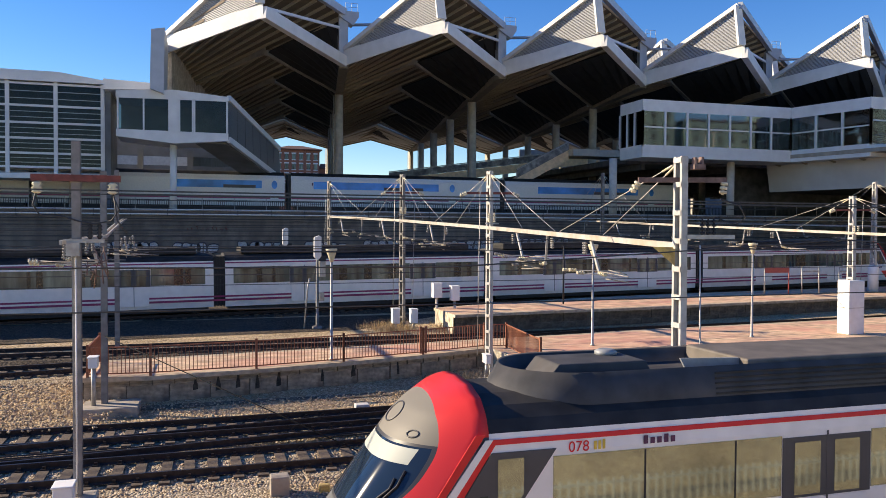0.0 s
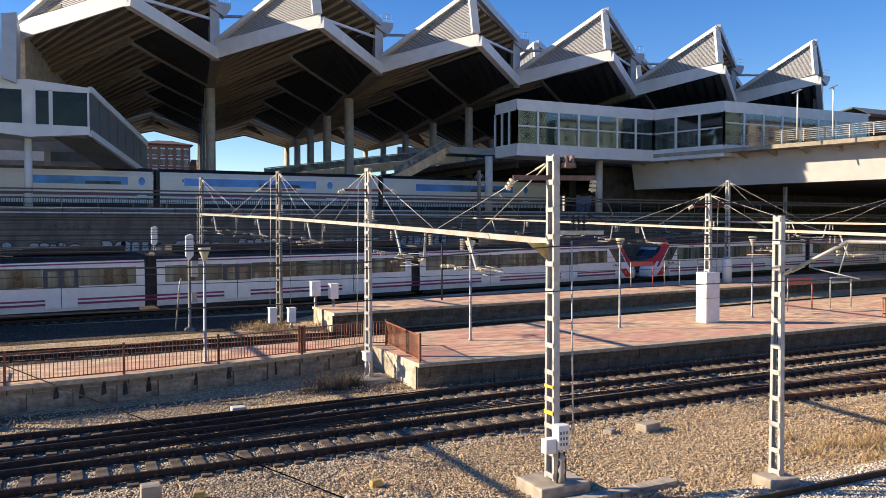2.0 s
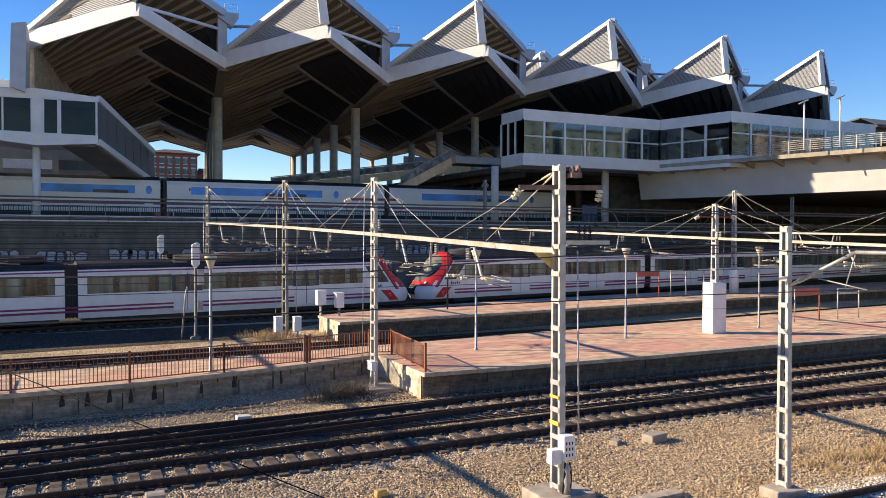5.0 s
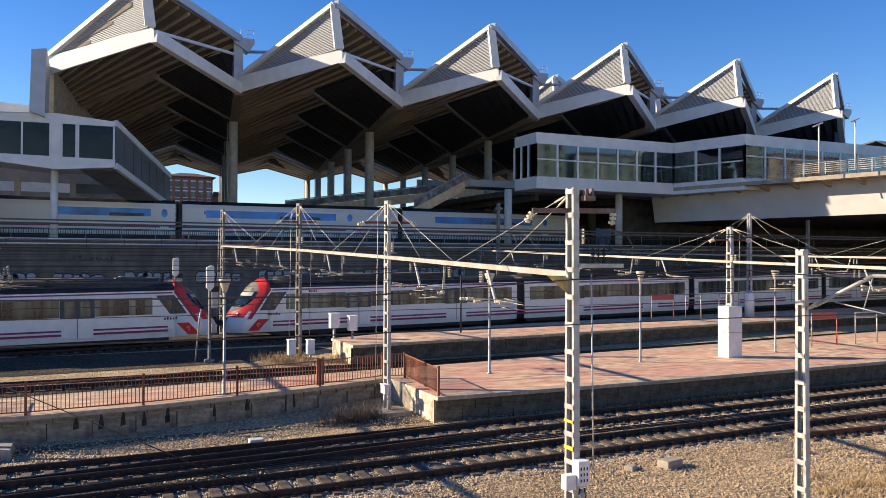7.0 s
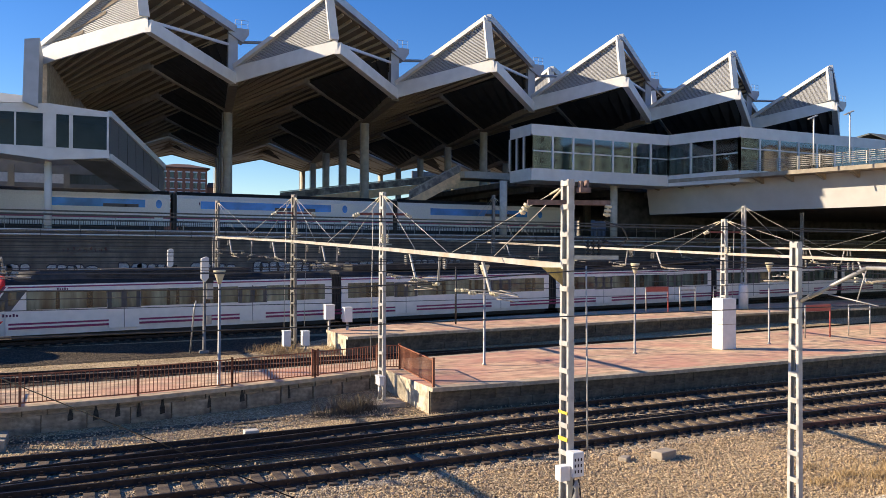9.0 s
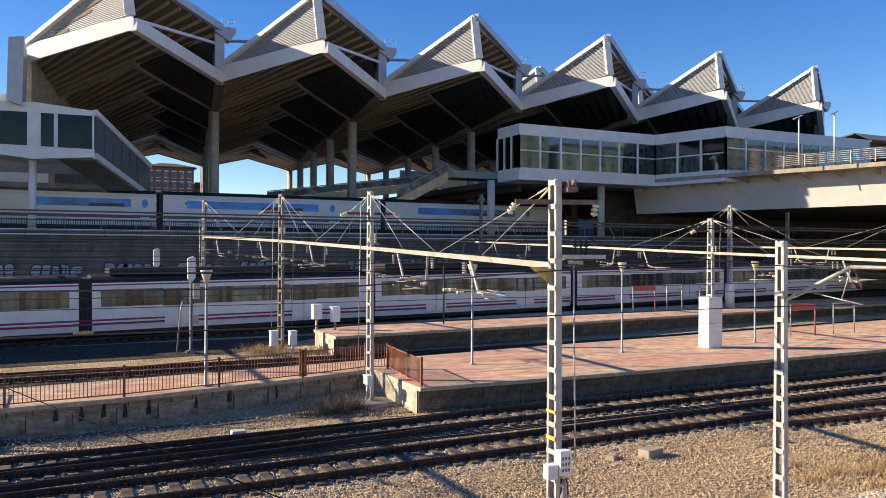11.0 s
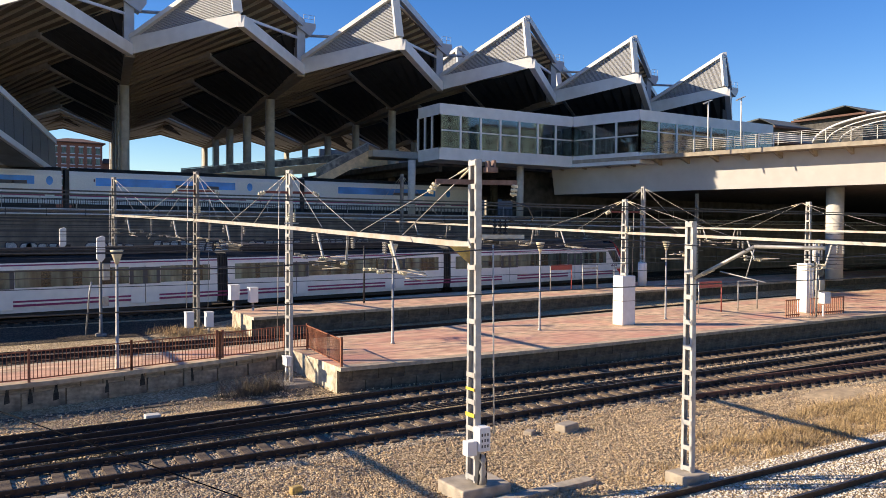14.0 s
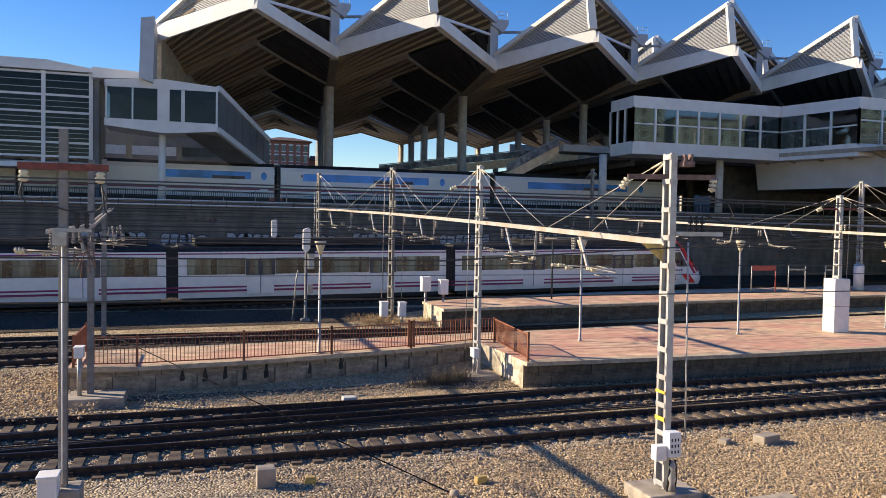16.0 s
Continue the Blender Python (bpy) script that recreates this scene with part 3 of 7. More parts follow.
def make_canopy():
    """Folded roof in modules: a ribbed soffit rises from each valley to a raised edge, a glazed face coloured dark for
    its shade falls to the next valley.
    """
    roof = thing("station_roof", "folded zigzag station roof with louvred white-edged peaks", "roof", kind="structure")
    ZT, ZA, ZG, PITCH, ROWS = 25.35, 30.8, 28.9, 16.8, 5
    for k in range(NB):
        for r in range(ROWS):
            sh = Vector((SKEW * PITCH * r, PITCH * r, 0))
            step = Vector((SKEW * PITCH, PITCH, 0))
            x0, x1 = jx(k), jx(k + 1)
            J0, J1 = Vector((x0, JY, JZ)) + sh, Vector((x1, JY, JZ)) + sh
            T = Vector((0.955 * (x0 + x1) / 2 + 0.15, 73.06, ZT)) + sh
            if r:
                T += Vector((-0.8, 0, 0.45))
            A = Vector((T.x - 0.8, T.y, ZA))
            G = Vector((J1.x, J1.y, ZG))
            J0n, J1n, Tn = J0 + step, J1 + step, T + step + (Vector((-0.8, 0, 0.45)) if not r else Vector((0, 0, 0)))
            front = r == 0
            # ribbed soffit
            bm = B()
            J0f, Af = J0 + Vector((0.35, 0.9, 0.85)), A + Vector((0, 0.8, -0.25))
            ruled(bm, J0f, J0n, Af, G, (0, 0, 0.35))
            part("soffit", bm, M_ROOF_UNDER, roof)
            for i in range(1, 9):
                t = i / 9
                bm = B()
                bar(bm, J0f.lerp(J0n, t) + Vector((0.1, 0, -0.1)), Af.lerp(G, t) + Vector((-0.1, 0, -0.1)), 0.24, 0.34)
                part("rib", bm, M_RIB, roof)
            bm = B()
            bar(bm, J0n + Vector((0.1, 0, 0.0)), G + Vector((-0.1, 0, -0.2)), 0.35, 0.5)
            part("edge_rib", bm, M_RIB, roof)
            # face falling from the ridge to the next valley, its shade put into the colour
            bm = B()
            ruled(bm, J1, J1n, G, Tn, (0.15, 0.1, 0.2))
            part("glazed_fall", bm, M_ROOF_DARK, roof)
            for i in range(1, 5):
                bm = B()
                a_, b_ = J1.lerp(J1n, i / 5), G.lerp(Tn, i / 5)
                bar(bm, a_ + Vector((-0.12, 0, 0.2)), b_ + Vector((-0.12, 0, -0.1)), 0.06, 0.06)
                part("glazing_bar", bm, M_DARK, roof)
            # valley beam, darkened for the roof's shade, leaving one haunch at each column
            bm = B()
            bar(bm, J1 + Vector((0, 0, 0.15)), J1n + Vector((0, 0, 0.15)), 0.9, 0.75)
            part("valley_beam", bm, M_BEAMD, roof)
            # Inner rows turn the front's white to grey, hall shade put into the paint.
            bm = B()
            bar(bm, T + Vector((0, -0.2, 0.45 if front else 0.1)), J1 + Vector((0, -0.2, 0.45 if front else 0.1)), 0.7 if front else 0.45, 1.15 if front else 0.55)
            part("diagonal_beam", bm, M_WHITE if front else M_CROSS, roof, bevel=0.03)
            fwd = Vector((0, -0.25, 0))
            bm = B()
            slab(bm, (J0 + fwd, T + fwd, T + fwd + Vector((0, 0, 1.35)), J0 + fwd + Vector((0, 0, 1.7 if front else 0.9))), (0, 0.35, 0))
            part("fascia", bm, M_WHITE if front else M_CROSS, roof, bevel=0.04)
            if r > 1:
                continue
            # louvred triangle over the fascia
            L0, L1, L2 = J0 + Vector((0.4, -0.1, 1.65)), T + Vector((-0.25, -0.05, 1.3)), A + Vector((0, 0.1, 0))
            bm = B()
            slab(bm, (L0 + Vector((0, .25, 0)), L1 + Vector((0, .25, 0)), L2 + Vector((0, .25, 0))), (0.05, 0.3, 0))
            part("louvre_backing", bm, M_LOUVRE_GAP, roof)
            bm = B()
            n = 28
            for i in range(n):
                t = (i + 0.5) / n
                bar(bm, L0.lerp(L2, t), L1.lerp(L2, t), 0.1, (L2.z - L1.z) / n * 0.62, up=(0, 0, 1))
            part("louvre_blades", bm, M_LOUVRE, roof)
            if k == 0 and front:
                for ta, tb, za, zb in ((0.10, 0.42, 0.02, 0.17), (0.30, 0.66, 0.36, 0.44), (0.62, 0.86, 0.52, 0.62)):
                    q = lambda f, h: L0.lerp(L1, f).lerp(L0.lerp(L2, f), h) + Vector((-0.06, -0.08, 0))
                    bm = B()
                    slab(bm, (q(ta, za + 0.1), q(tb, za + 0.1), q(tb, zb + 0.12), q(ta, zb + 0.12)), (0, 0.04, 0))
                    part("faded_louvre_panel", bm, M_UPPER, roof)
            bm = B()
            bar(bm, J0 + Vector((0.1, -0.15, 1.75)), A + Vector((0, -0.05, 0.15)), 0.5, 0.42)
            part("edge_trim", bm, M_WHITE, roof)
            bm = B()
            slab(bm, (T + Vector((-0.75, -0.22, 1.3)), T + Vector((0.15, -0.22, 1.3)), A + Vector((0.40, -0.1, 0.15)), A + Vector((-0.40, -0.1, 0.15))), (0, 0.35, 0))
            part("peak_trim", bm, M_WHITE, roof)
            bm = B()
            bar(bm, A + Vector((0.15, -0.15, 0.1)), G + Vector((0.1, -0.15, 0.25)), 0.5, 0.75)
            part("upper_edge", bm, M_FINBLUE, roof)
            # Post takes the grey cladding colour in place of white, for its shade.
            bm = B()
            slab(bm, (J1 + Vector((-0.55, -0.2, 0.2)), J1 + Vector((0.4, -0.2, 0.2)), G + Vector((0.4, -0.2, 0)), G + Vector((-0.55, -0.2, 0))), (0, 1.0, 0))
            part("gutter_post", bm, M_FINBLUE, roof)
            if not front:
                continue
            bm = B()
            bar(bm, T + Vector((0.2, 0.3, 1.0)), G + Vector((-0.3, 0.2, -1.3)), 0.22, 0.26)
            part("strut", bm, M_WHITE, roof)
            # gutter hopper with handrail and the pipe to the next bay
            bm = B()
            slab(bm, ((G.x - 0.6, JY - 0.5, ZG - 0.2), (G.x + 0.9, JY - 0.5, ZG - 1.1), (G.x + 1.5, JY - 0.5, ZG - 0.2), (G.x + 1.5, JY - 0.5, ZG + 0.35), (G.x - 0.6, JY - 0.5, ZG + 0.35)), (0, 1.3, 0))
            for dx in (0.1, 0.75, 1.4):
                bar(bm, (G.x + dx, JY - 0.4, ZG + 0.3), (G.x + dx, JY - 0.4, ZG + 1.25), 0.045, n=5)
            for dz in (0.8, 1.22):
                bar(bm, (G.x + 0.1, JY - 0.4, ZG + dz), (G.x + 1.4, JY - 0.4, ZG + dz), 0.05, n=5)
            part("gutter_hopper", bm, M_FINBLUE, roof)
            if k < NB - 1:
                bm = B()
                bar(bm, (G.x + 0.3, JY, ZG - 1.0), (G.x + 6.6, JY - 2.2, ZG - 0.9), 0.32, n=8)
                part("overflow_pipe", bm, M_FINBLUE, roof)
        # ribbed overhang at the far side, daylight on its underside put into the pale colour
        ys, yr = JY + PITCH * (ROWS - 0.9), JY + PITCH * ROWS
        for s in (0, 1):
            lo0, lo1 = Vector((jx(k + s, ys), ys, JZ)), Vector((jx(k + s, yr), yr, JZ - 0.1))
            hi0, hi1 = Vector(((jx(k, ys) + jx(k + 1, ys)) / 2, ys, JZ + 3.4)), Vector(((jx(k, yr) + jx(k + 1, yr)) / 2, yr, JZ + 2.1))
            bm = B()
            slab(bm, (lo0, lo1, hi1, hi0), (0, 0, 0.3))
            part("rear_lining", bm, M_CONC_L, roof)
            for i in range(6):
                bm = B()
                bar(bm, lo0.lerp(lo1, i / 5) - Vector((0, 0, 0.1)), hi0.lerp(hi1, i / 5) - Vector((0, 0, 0.1)), 0.2, 0.25)
                part("rear_rib", bm, M_RIB, roof)
    # end wall of the first bay: tall clad fin
    bm = B()
    x0 = jx(0)
    slab(bm, ((-4.55, 75.3, 18.87), (-3.38, 75.3, 18.45), (-3.26, 75.3, 24.36), (-4.42, 75.3, 24.14)), (0.0, 7.2, 0))
    part("end_fin", bm, M_FINBLUE, roof)
    bm = B()
    slab(bm, ((x0 + 0.2, JY, 19.0), (x0 + 0.2, JY, 24.2), (x0 + 0.2 + SKEW * (YB - JY), YB, 24.2), (x0 + 0.2 + SKEW * (YB - JY), YB, 19.0)), (0.5, 0, 0))
    part("end_wall", bm, M_CONC, roof)
    # columns
    col = None
    for k in range(1, NB + 1):
        for r, y in enumerate((99.8, 116.6, 133.4, 150.2, 167.0)):
            m = pose(jx(k, y), y, 8.08)
            if col is None:
                col = thing("canopy_column", "tall round concrete column carrying the station roof", "column", "columns under the station roof", at=(0, 0, 0))
                bm = B()
                lathe(bm, [(0.8, 0), (0.8, 0.4), (0.56, 0.45), (0.54, 15.3)], 20)
                part("shaft", bm, M_COLUMN, col)
                bm = B()
                bar(bm, (-0.74, -0.3, 0.4), (-0.74, -0.3, 15.2), 0.14, n=6)
                part("downpipe", bm, M_GALV, col)
                col.matrix_world = m
            else:
                copy_thing(col, m)


make_canopy()


# ---- glazed footbridge, left box, left building ----
def glazed_wall(parent, p, q, z0, z1, n, glass_m, sill=0.0, mull=0.22, trans=None):
    """Panes and mullions between the points p and q (x, y)."""
    p, q = Vector((*p, 0)), Vector((*q, 0))
    d = (q - p).normalized()
    nrm = Vector((d.y, -d.x, 0))
    for i in range(n):
        a, b = p.lerp(q, i / n), p.lerp(q, (i + 1) / n)
        bm = B()
        slab(bm, (a + Vector((0, 0, z0)), b + Vector((0, 0, z0)), b + Vector((0, 0, z1)), a + Vector((0, 0, z1))), nrm * -0.04)
        g = part("pane", bm, glass_m, parent)
        g.visible_shadow = False
        if trans:
            bm = B()
            bar(bm, a + Vector((0, 0, trans)) + nrm * 0.03, b + Vector((0, 0, trans)) + nrm * 0.03, 0.1, 0.14)
            part("transom", bm, M_WHITE, parent)
    for i in range(n + 1):
        a = p.lerp(q, i / n)
        bm = B()
        bar(bm, a + Vector((0, 0, z0 - 0.05)), a + Vector((0, 0, z1 + 0.05)), mull, 0.2)
        part("mullion", bm, M_WHITE, parent)


def make_footbridge():
    th = thing("glazed_footbridge", "white glazed walkway building raised on columns", "building", kind="structure")
    pl = [(43.6, 76.6), (43.6, 72), (62.2, 72), (64.5, 63.4), (88, 63.4)]
    inner = [(47.0, 76.6), (47.0, 76.4), (66.5, 76.4), (69.0, 67.8), (88, 67.8)]
    for (z0, z1, nm) in ((13.95, 15.25, "floor_band"), (18.75, 19.95, "roof_band")):
        bm = B()
        for a, b, c, d in zip(pl, pl[1:], inner[1:], inner):
            slab(bm, ((*a, z0), (*b, z0), (*c, z0), (*d, z0)), (0, 0, z1 - z0))
        part(nm, bm, M_WHITE, th)
    glazed_wall(th, pl[0], pl[1], 15.25, 18.75, 3, M_GLASS_D)
    glazed_wall(th, pl[1], pl[2], 15.25, 18.75, 7, M_GLASS, trans=17.1)
    glazed_wall(th, pl[2], pl[3], 15.25, 18.75, 3, M_GLASS, trans=17.1)
    glazed_wall(th, pl[3], pl[4], 15.25, 18.75, 8, M_GLASS, trans=17.6)
    for a, b, z in ((pl[1], pl[2], 17.1), (pl[2], pl[3], 17.1), (pl[3], pl[4], 17.6)):
        a, b = Vector((*a, z)), Vector((*b, z))
        d = (b - a).normalized()
        n_ = Vector((-d.y, d.x, 0)) * 0.18
        bm = B()
        slab(bm, (a + n_ + d * 0.25, b + n_ - d * 0.25, b + n_ - d * 0.25 + Vector((0, 0, 18.7 - z)), a + n_ + d * 0.25 + Vector((0, 0, 18.7 - z))), n_ * 0.1)
        part("roller_blind", bm, M_BLINDG, th)
    bm = B()
    for a, b in zip(inner[1:], inner[2:]):
        slab(bm, ((*a, 15.25), (*b, 15.25), (*b, 18.75), (*a, 18.75)), (0, 0.2, 0))
    part("inner_wall", bm, M_PALEIN, th)
    for i, (x, y, zt) in enumerate(((41.9, 75, 14.0), (56.3, 74.5, 13.95))):
        c = thing("footbridge_column", "round pale concrete column under the glazed walkway", "column", "columns under the walkway", at=(x, y, 8.08))
        bm = B()
        lathe(bm, [(0.42, 0), (0.42, zt - 8.08)], 16)
        part("shaft", bm, M_CONC_L, c)
    # landing towards the stairs
    bm = B()
    box(bm, 43.6, 52.0, 88.0, 92.0, 15.5, 16.35)
    solid("walkway_landing", bm, M_CONC_L, "concrete landing slab between stairs and walkway", "floor", kind="structure")
    # slab behind the walkway, added to keep light off the upper tracks
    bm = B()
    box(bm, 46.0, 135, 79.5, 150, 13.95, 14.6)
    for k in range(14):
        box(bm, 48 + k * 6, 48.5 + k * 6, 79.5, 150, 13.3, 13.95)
    solid("concourse_floor", bm, M_SHADEWALL, "dark ribbed slab added behind the walkway to darken the upper tracks", "floor", kind="structure")
    # abutment under the bend: a dark wall standing for the shade there
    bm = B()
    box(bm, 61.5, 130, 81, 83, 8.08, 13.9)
    solid("abutment_wall", bm, M_SHADEWALL, "dark abutment wall, shade under the walkway put into its colour", "wall", kind="structure")


M_BLINDG = mat("grey_green_blind", (0.70, 0.78, 0.73), 0.85, grain=0.06, scale=1)
M_PALEIN = mat("pale_interior_wall", (0.62, 0.65, 0.60), 0.8, grain=0.06, scale=0.5)
make_footbridge()


def make_left_box():
    th = thing("glazed_lookout", "cantilevered white waiting box with dark glazing", "building", kind="structure")
    f, bk = 76.0, 81.0
    bm = B()
    slab(bm, ((-7.45, f, 14.55), (-2.5, f, 14.05), (2.27, f, 14.45), (2.27, f, 15.15), (-7.45, f, 15.2)), (0, bk - f, 0))
    part("floor_band", bm, M_WHITE, th)
    bm = B()
    slab(bm, ((-7.45, f, 18.0), (2.27, f, 18.1), (2.27, f, 18.55), (-2.5, f, 18.95), (-7.45, f, 18.6)), (0, bk - f, 0))
    part("roof_band", bm, M_WHITE, th)
    glazed_wall(th, (-7.3, f + .1), (-2.95, f + .1), 15.15, 18.05, 2, M_GLASS_D, mull=0.14)
    glazed_wall(th, (-2.05, f + .1), (-0.9, f + .1), 15.15, 18.1, 1, M_GLASS_D, mull=0.14)
    glazed_wall(th, (-0.74, f + .1), (2.15, f + .1), 15.15, 18.1, 1, M_GLASS_D, mull=0.16)
    bm = B()
    box(bm, -7.45, 2.27, bk - 0.2, bk, 15.1, 18.1)
    part("back_wall", bm, M_HALLIN, th)
    bm = B()
    box(bm, -2.87, -2.13, f - 0.03, f + 0.3, 15.1, 18.2)
    part("pier", bm, M_WHITE, th)
    # glazed stair falling away to the platform
    st = thing("glazed_stair_tube", "sloping glazed stair tube with white edge beams", "stairs", kind="structure")
    a0, a1 = Vector((2.3, 76.2, 14.6)), Vector((2.3, 76.2, 18.45))
    b0, b1 = Vector((8.35, 90.0, 11.9)), Vector((8.2, 90.0, 15.25))
    bm = B()
    slab(bm, (a0, b0, b1, a1), (-0.05, 0.04, 0))
    part("glazing", bm, M_GLASS_G, st)
    for p, q in ((a0, b0), (a1, b1)):
        bm = B()
        bar(bm, p, q, 0.35, 0.55)
        part("edge_beam", bm, M_WHITE, st)
    bm = B()
    slab(bm, (a0 + Vector((-3, 0.5, -0.4)), b0 + Vector((-3, 0, -0.4)), b0 + Vector((-0.2, 0, -0.4)), a0 + Vector((-0.2, 0.5, -0.4))), (0, 0, 0.5))
    part("flight", bm, M_GREYIN, st)
    for i in range(1, 7):
        t = i / 7
        bm = B()
        bar(bm, a0.lerp(b0, t), a1.lerp(b1, t), 0.035)
        part("mullion", bm, M_DARK, st)
    c = thing("lookout_column", "slim white round column under the waiting box", "column", at=(-2.66, 78, 8.08))
    bm = B()
    lathe(bm, [(0.33, 0), (0.31, 6.2)], 16)
    part("shaft", bm, M_WHITE, c)


M_HALLIN = mat("pale_hall_interior", (0.42, 0.41, 0.38), 0.8, grain=0.15, scale=0.5)
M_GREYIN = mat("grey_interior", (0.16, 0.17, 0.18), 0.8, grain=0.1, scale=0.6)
make_left_box()


def make_left_building():
    th = thing("glazed_station_hall", "station hall with a large white glazing grid", "building", kind="structure")
    y = 82.0
    x0, x1 = -70.0, -9.0
    zs = [12.0, 13.3, 14.7, 16.15, 17.75, 19.8]
    bm = B()
    box(bm, x0, x1, y + 6, y + 6.3, 8, 20)
    box(bm, x0, x1, y, y + 6, 11.3, 11.5)
    part("back_wall", bm, M_HALLIN, th)
    bm = B()
    slab(bm, ((x0, y - 0.5, 20.1), (x1 + 0.5, y - 0.5, 20.0), (x1 + 0.5, y - 0.5, 20.3), (-13, y - 0.5, 20.95), (x0, y - 0.5, 21.3)), (0, 10, 0))
    part("roof_slab", bm, M_WHITE, th)
    bm = B()
    slab(bm, ((-9.0, y - 1.5, 19.4), (-4.0, y - 1.5, 19.6), (-4.0, y - 1.5, 20.2), (-9.0, y - 1.5, 20.4)), (0, 8, 0))
    part("link_roof", bm, M_WHITE, th)
    xs = [x1 - 0.2 - 4.1 * i for i in range(15)]
    for a, b in zip(xs, xs[1:]):
        for z0, z1 in zip(zs, zs[1:]):
            bm = B()
            slab(bm, ((b, y, z0), (a, y, z0), (a, y, z1), (b, y, z1)), (0, 0.04, 0))
            part("pane", bm, M_GLASS_D, th).visible_shadow = False
    for x in xs:
        bm = B()
        bar(bm, (x, y - 0.05, 11.4), (x, y - 0.05, 20.1), 0.34, 0.3)
        part("mullion", bm, M_WHITE, th)
    for z in zs:
        bm = B()
        bar(bm, (x0, y - 0.08, z), (x1, y - 0.08, z), 0.2, 0.2)
        part("transom", bm, M_WHITE, th)
    for z0, z1 in zip(zs, zs[1:]):
        for f in (0.33, 0.66):
            bm = B()
            bar(bm, (x0, y - 0.03, z0 + f * (z1 - z0)), (x1, y - 0.03, z0 + f * (z1 - z0)), 0.05, 0.06)
            part("glazing_bar", bm, M_GALV, th)
        bm = B()
        box(bm, x0, x1, y + 2.2, y + 2.4, z0 - 0.2, z0 + 0.15)
        part("gallery_edge", bm, M_CONC, th)
    bm = B()
    box(bm, x0, x1 + 1.0, y - 0.6, y + 6, 10.9, 11.35)
    part("floor_edge", bm, M_WHITE, th)
    bm = B()
    for i in range(20):
        box(bm, x1 - i * 3.3 - 0.2, x1 - i * 3.3 + 0.2, y + 2, y + 2.4, 8.08, 11)
    box(bm, x0, x1, y + 9, y + 9.3, 8.08, 11)
    part("undercroft", bm, M_CONC, th)
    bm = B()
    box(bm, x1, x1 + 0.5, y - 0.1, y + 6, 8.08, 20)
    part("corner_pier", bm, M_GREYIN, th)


make_left_building()
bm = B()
# Dark sheets stand for the shade under hall and box, piers before them.
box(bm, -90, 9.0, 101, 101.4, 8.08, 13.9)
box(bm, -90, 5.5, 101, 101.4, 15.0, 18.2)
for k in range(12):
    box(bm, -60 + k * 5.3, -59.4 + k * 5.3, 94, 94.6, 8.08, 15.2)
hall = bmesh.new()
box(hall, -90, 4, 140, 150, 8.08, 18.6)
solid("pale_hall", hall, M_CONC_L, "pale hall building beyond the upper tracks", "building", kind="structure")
solid("undercroft_wall", bm, M_GREYIN, "dark grey sheets for the shade under the raised hall, with piers", "wall", kind="structure")
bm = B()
# Rear sheet added for the hall's dark back, hiding the sky.
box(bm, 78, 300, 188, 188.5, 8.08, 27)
# Unseen side wall, added to stop sun reaching the deck inside.
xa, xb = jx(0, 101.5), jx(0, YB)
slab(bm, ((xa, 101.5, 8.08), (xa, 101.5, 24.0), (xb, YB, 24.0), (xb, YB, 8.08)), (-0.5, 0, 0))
solid("rear_station_wall", bm, M_GREYIN, "dark sheet and unseen side wall added to keep light out of the hall", "wall", kind="structure")


# ---- stairs inside the station ----
def make_stairs():
    for nm, p, q, w in (("ramp_stair", (25.0, 108, 13.3), (58, 108, 17.9), 2.2), ("escalator", (36.6, 89.2, 12.6), (43.6, 89.2, 16.3), 1.8)):
        th = thing(nm, "long flight rising to the walkway with a stone-coloured side", "stairs", kind="structure")
        p, q = Vector(p), Vector(q)
        bm = B()
        slab(bm, (p + Vector((0, 0, -1.2)), q + Vector((0, 0, -1.2)), q, p), (0, w, 0))
        part("flight", bm, M_ORANGE, th)
        bm = B()
        slab(bm, (p + Vector((0, -.05, 0.02)), q + Vector((0, -.05, .02)), q + Vector((0, -.05, 0.95)), p + Vector((0, -.05, .95))), (0, 0.06, 0))
        part("balustrade", bm, M_GRAFPANEL, th, "graffiti-covered balustrade")
        bm = B()
        bar(bm, p + Vector((0, -.02, 1.05)), q + Vector((0, -.02, 1.05)), 0.14)
        part("handrail", bm, M_GALV, th)


M_GRAFPANEL = mat("graffitied_panel", (0.28, 0.27, 0.25), 0.6, grain=0.3, scale=1.2, stain=0.8, stain_color=(0.06, 0.06, 0.09), stain_scale=1.6)
make_stairs()


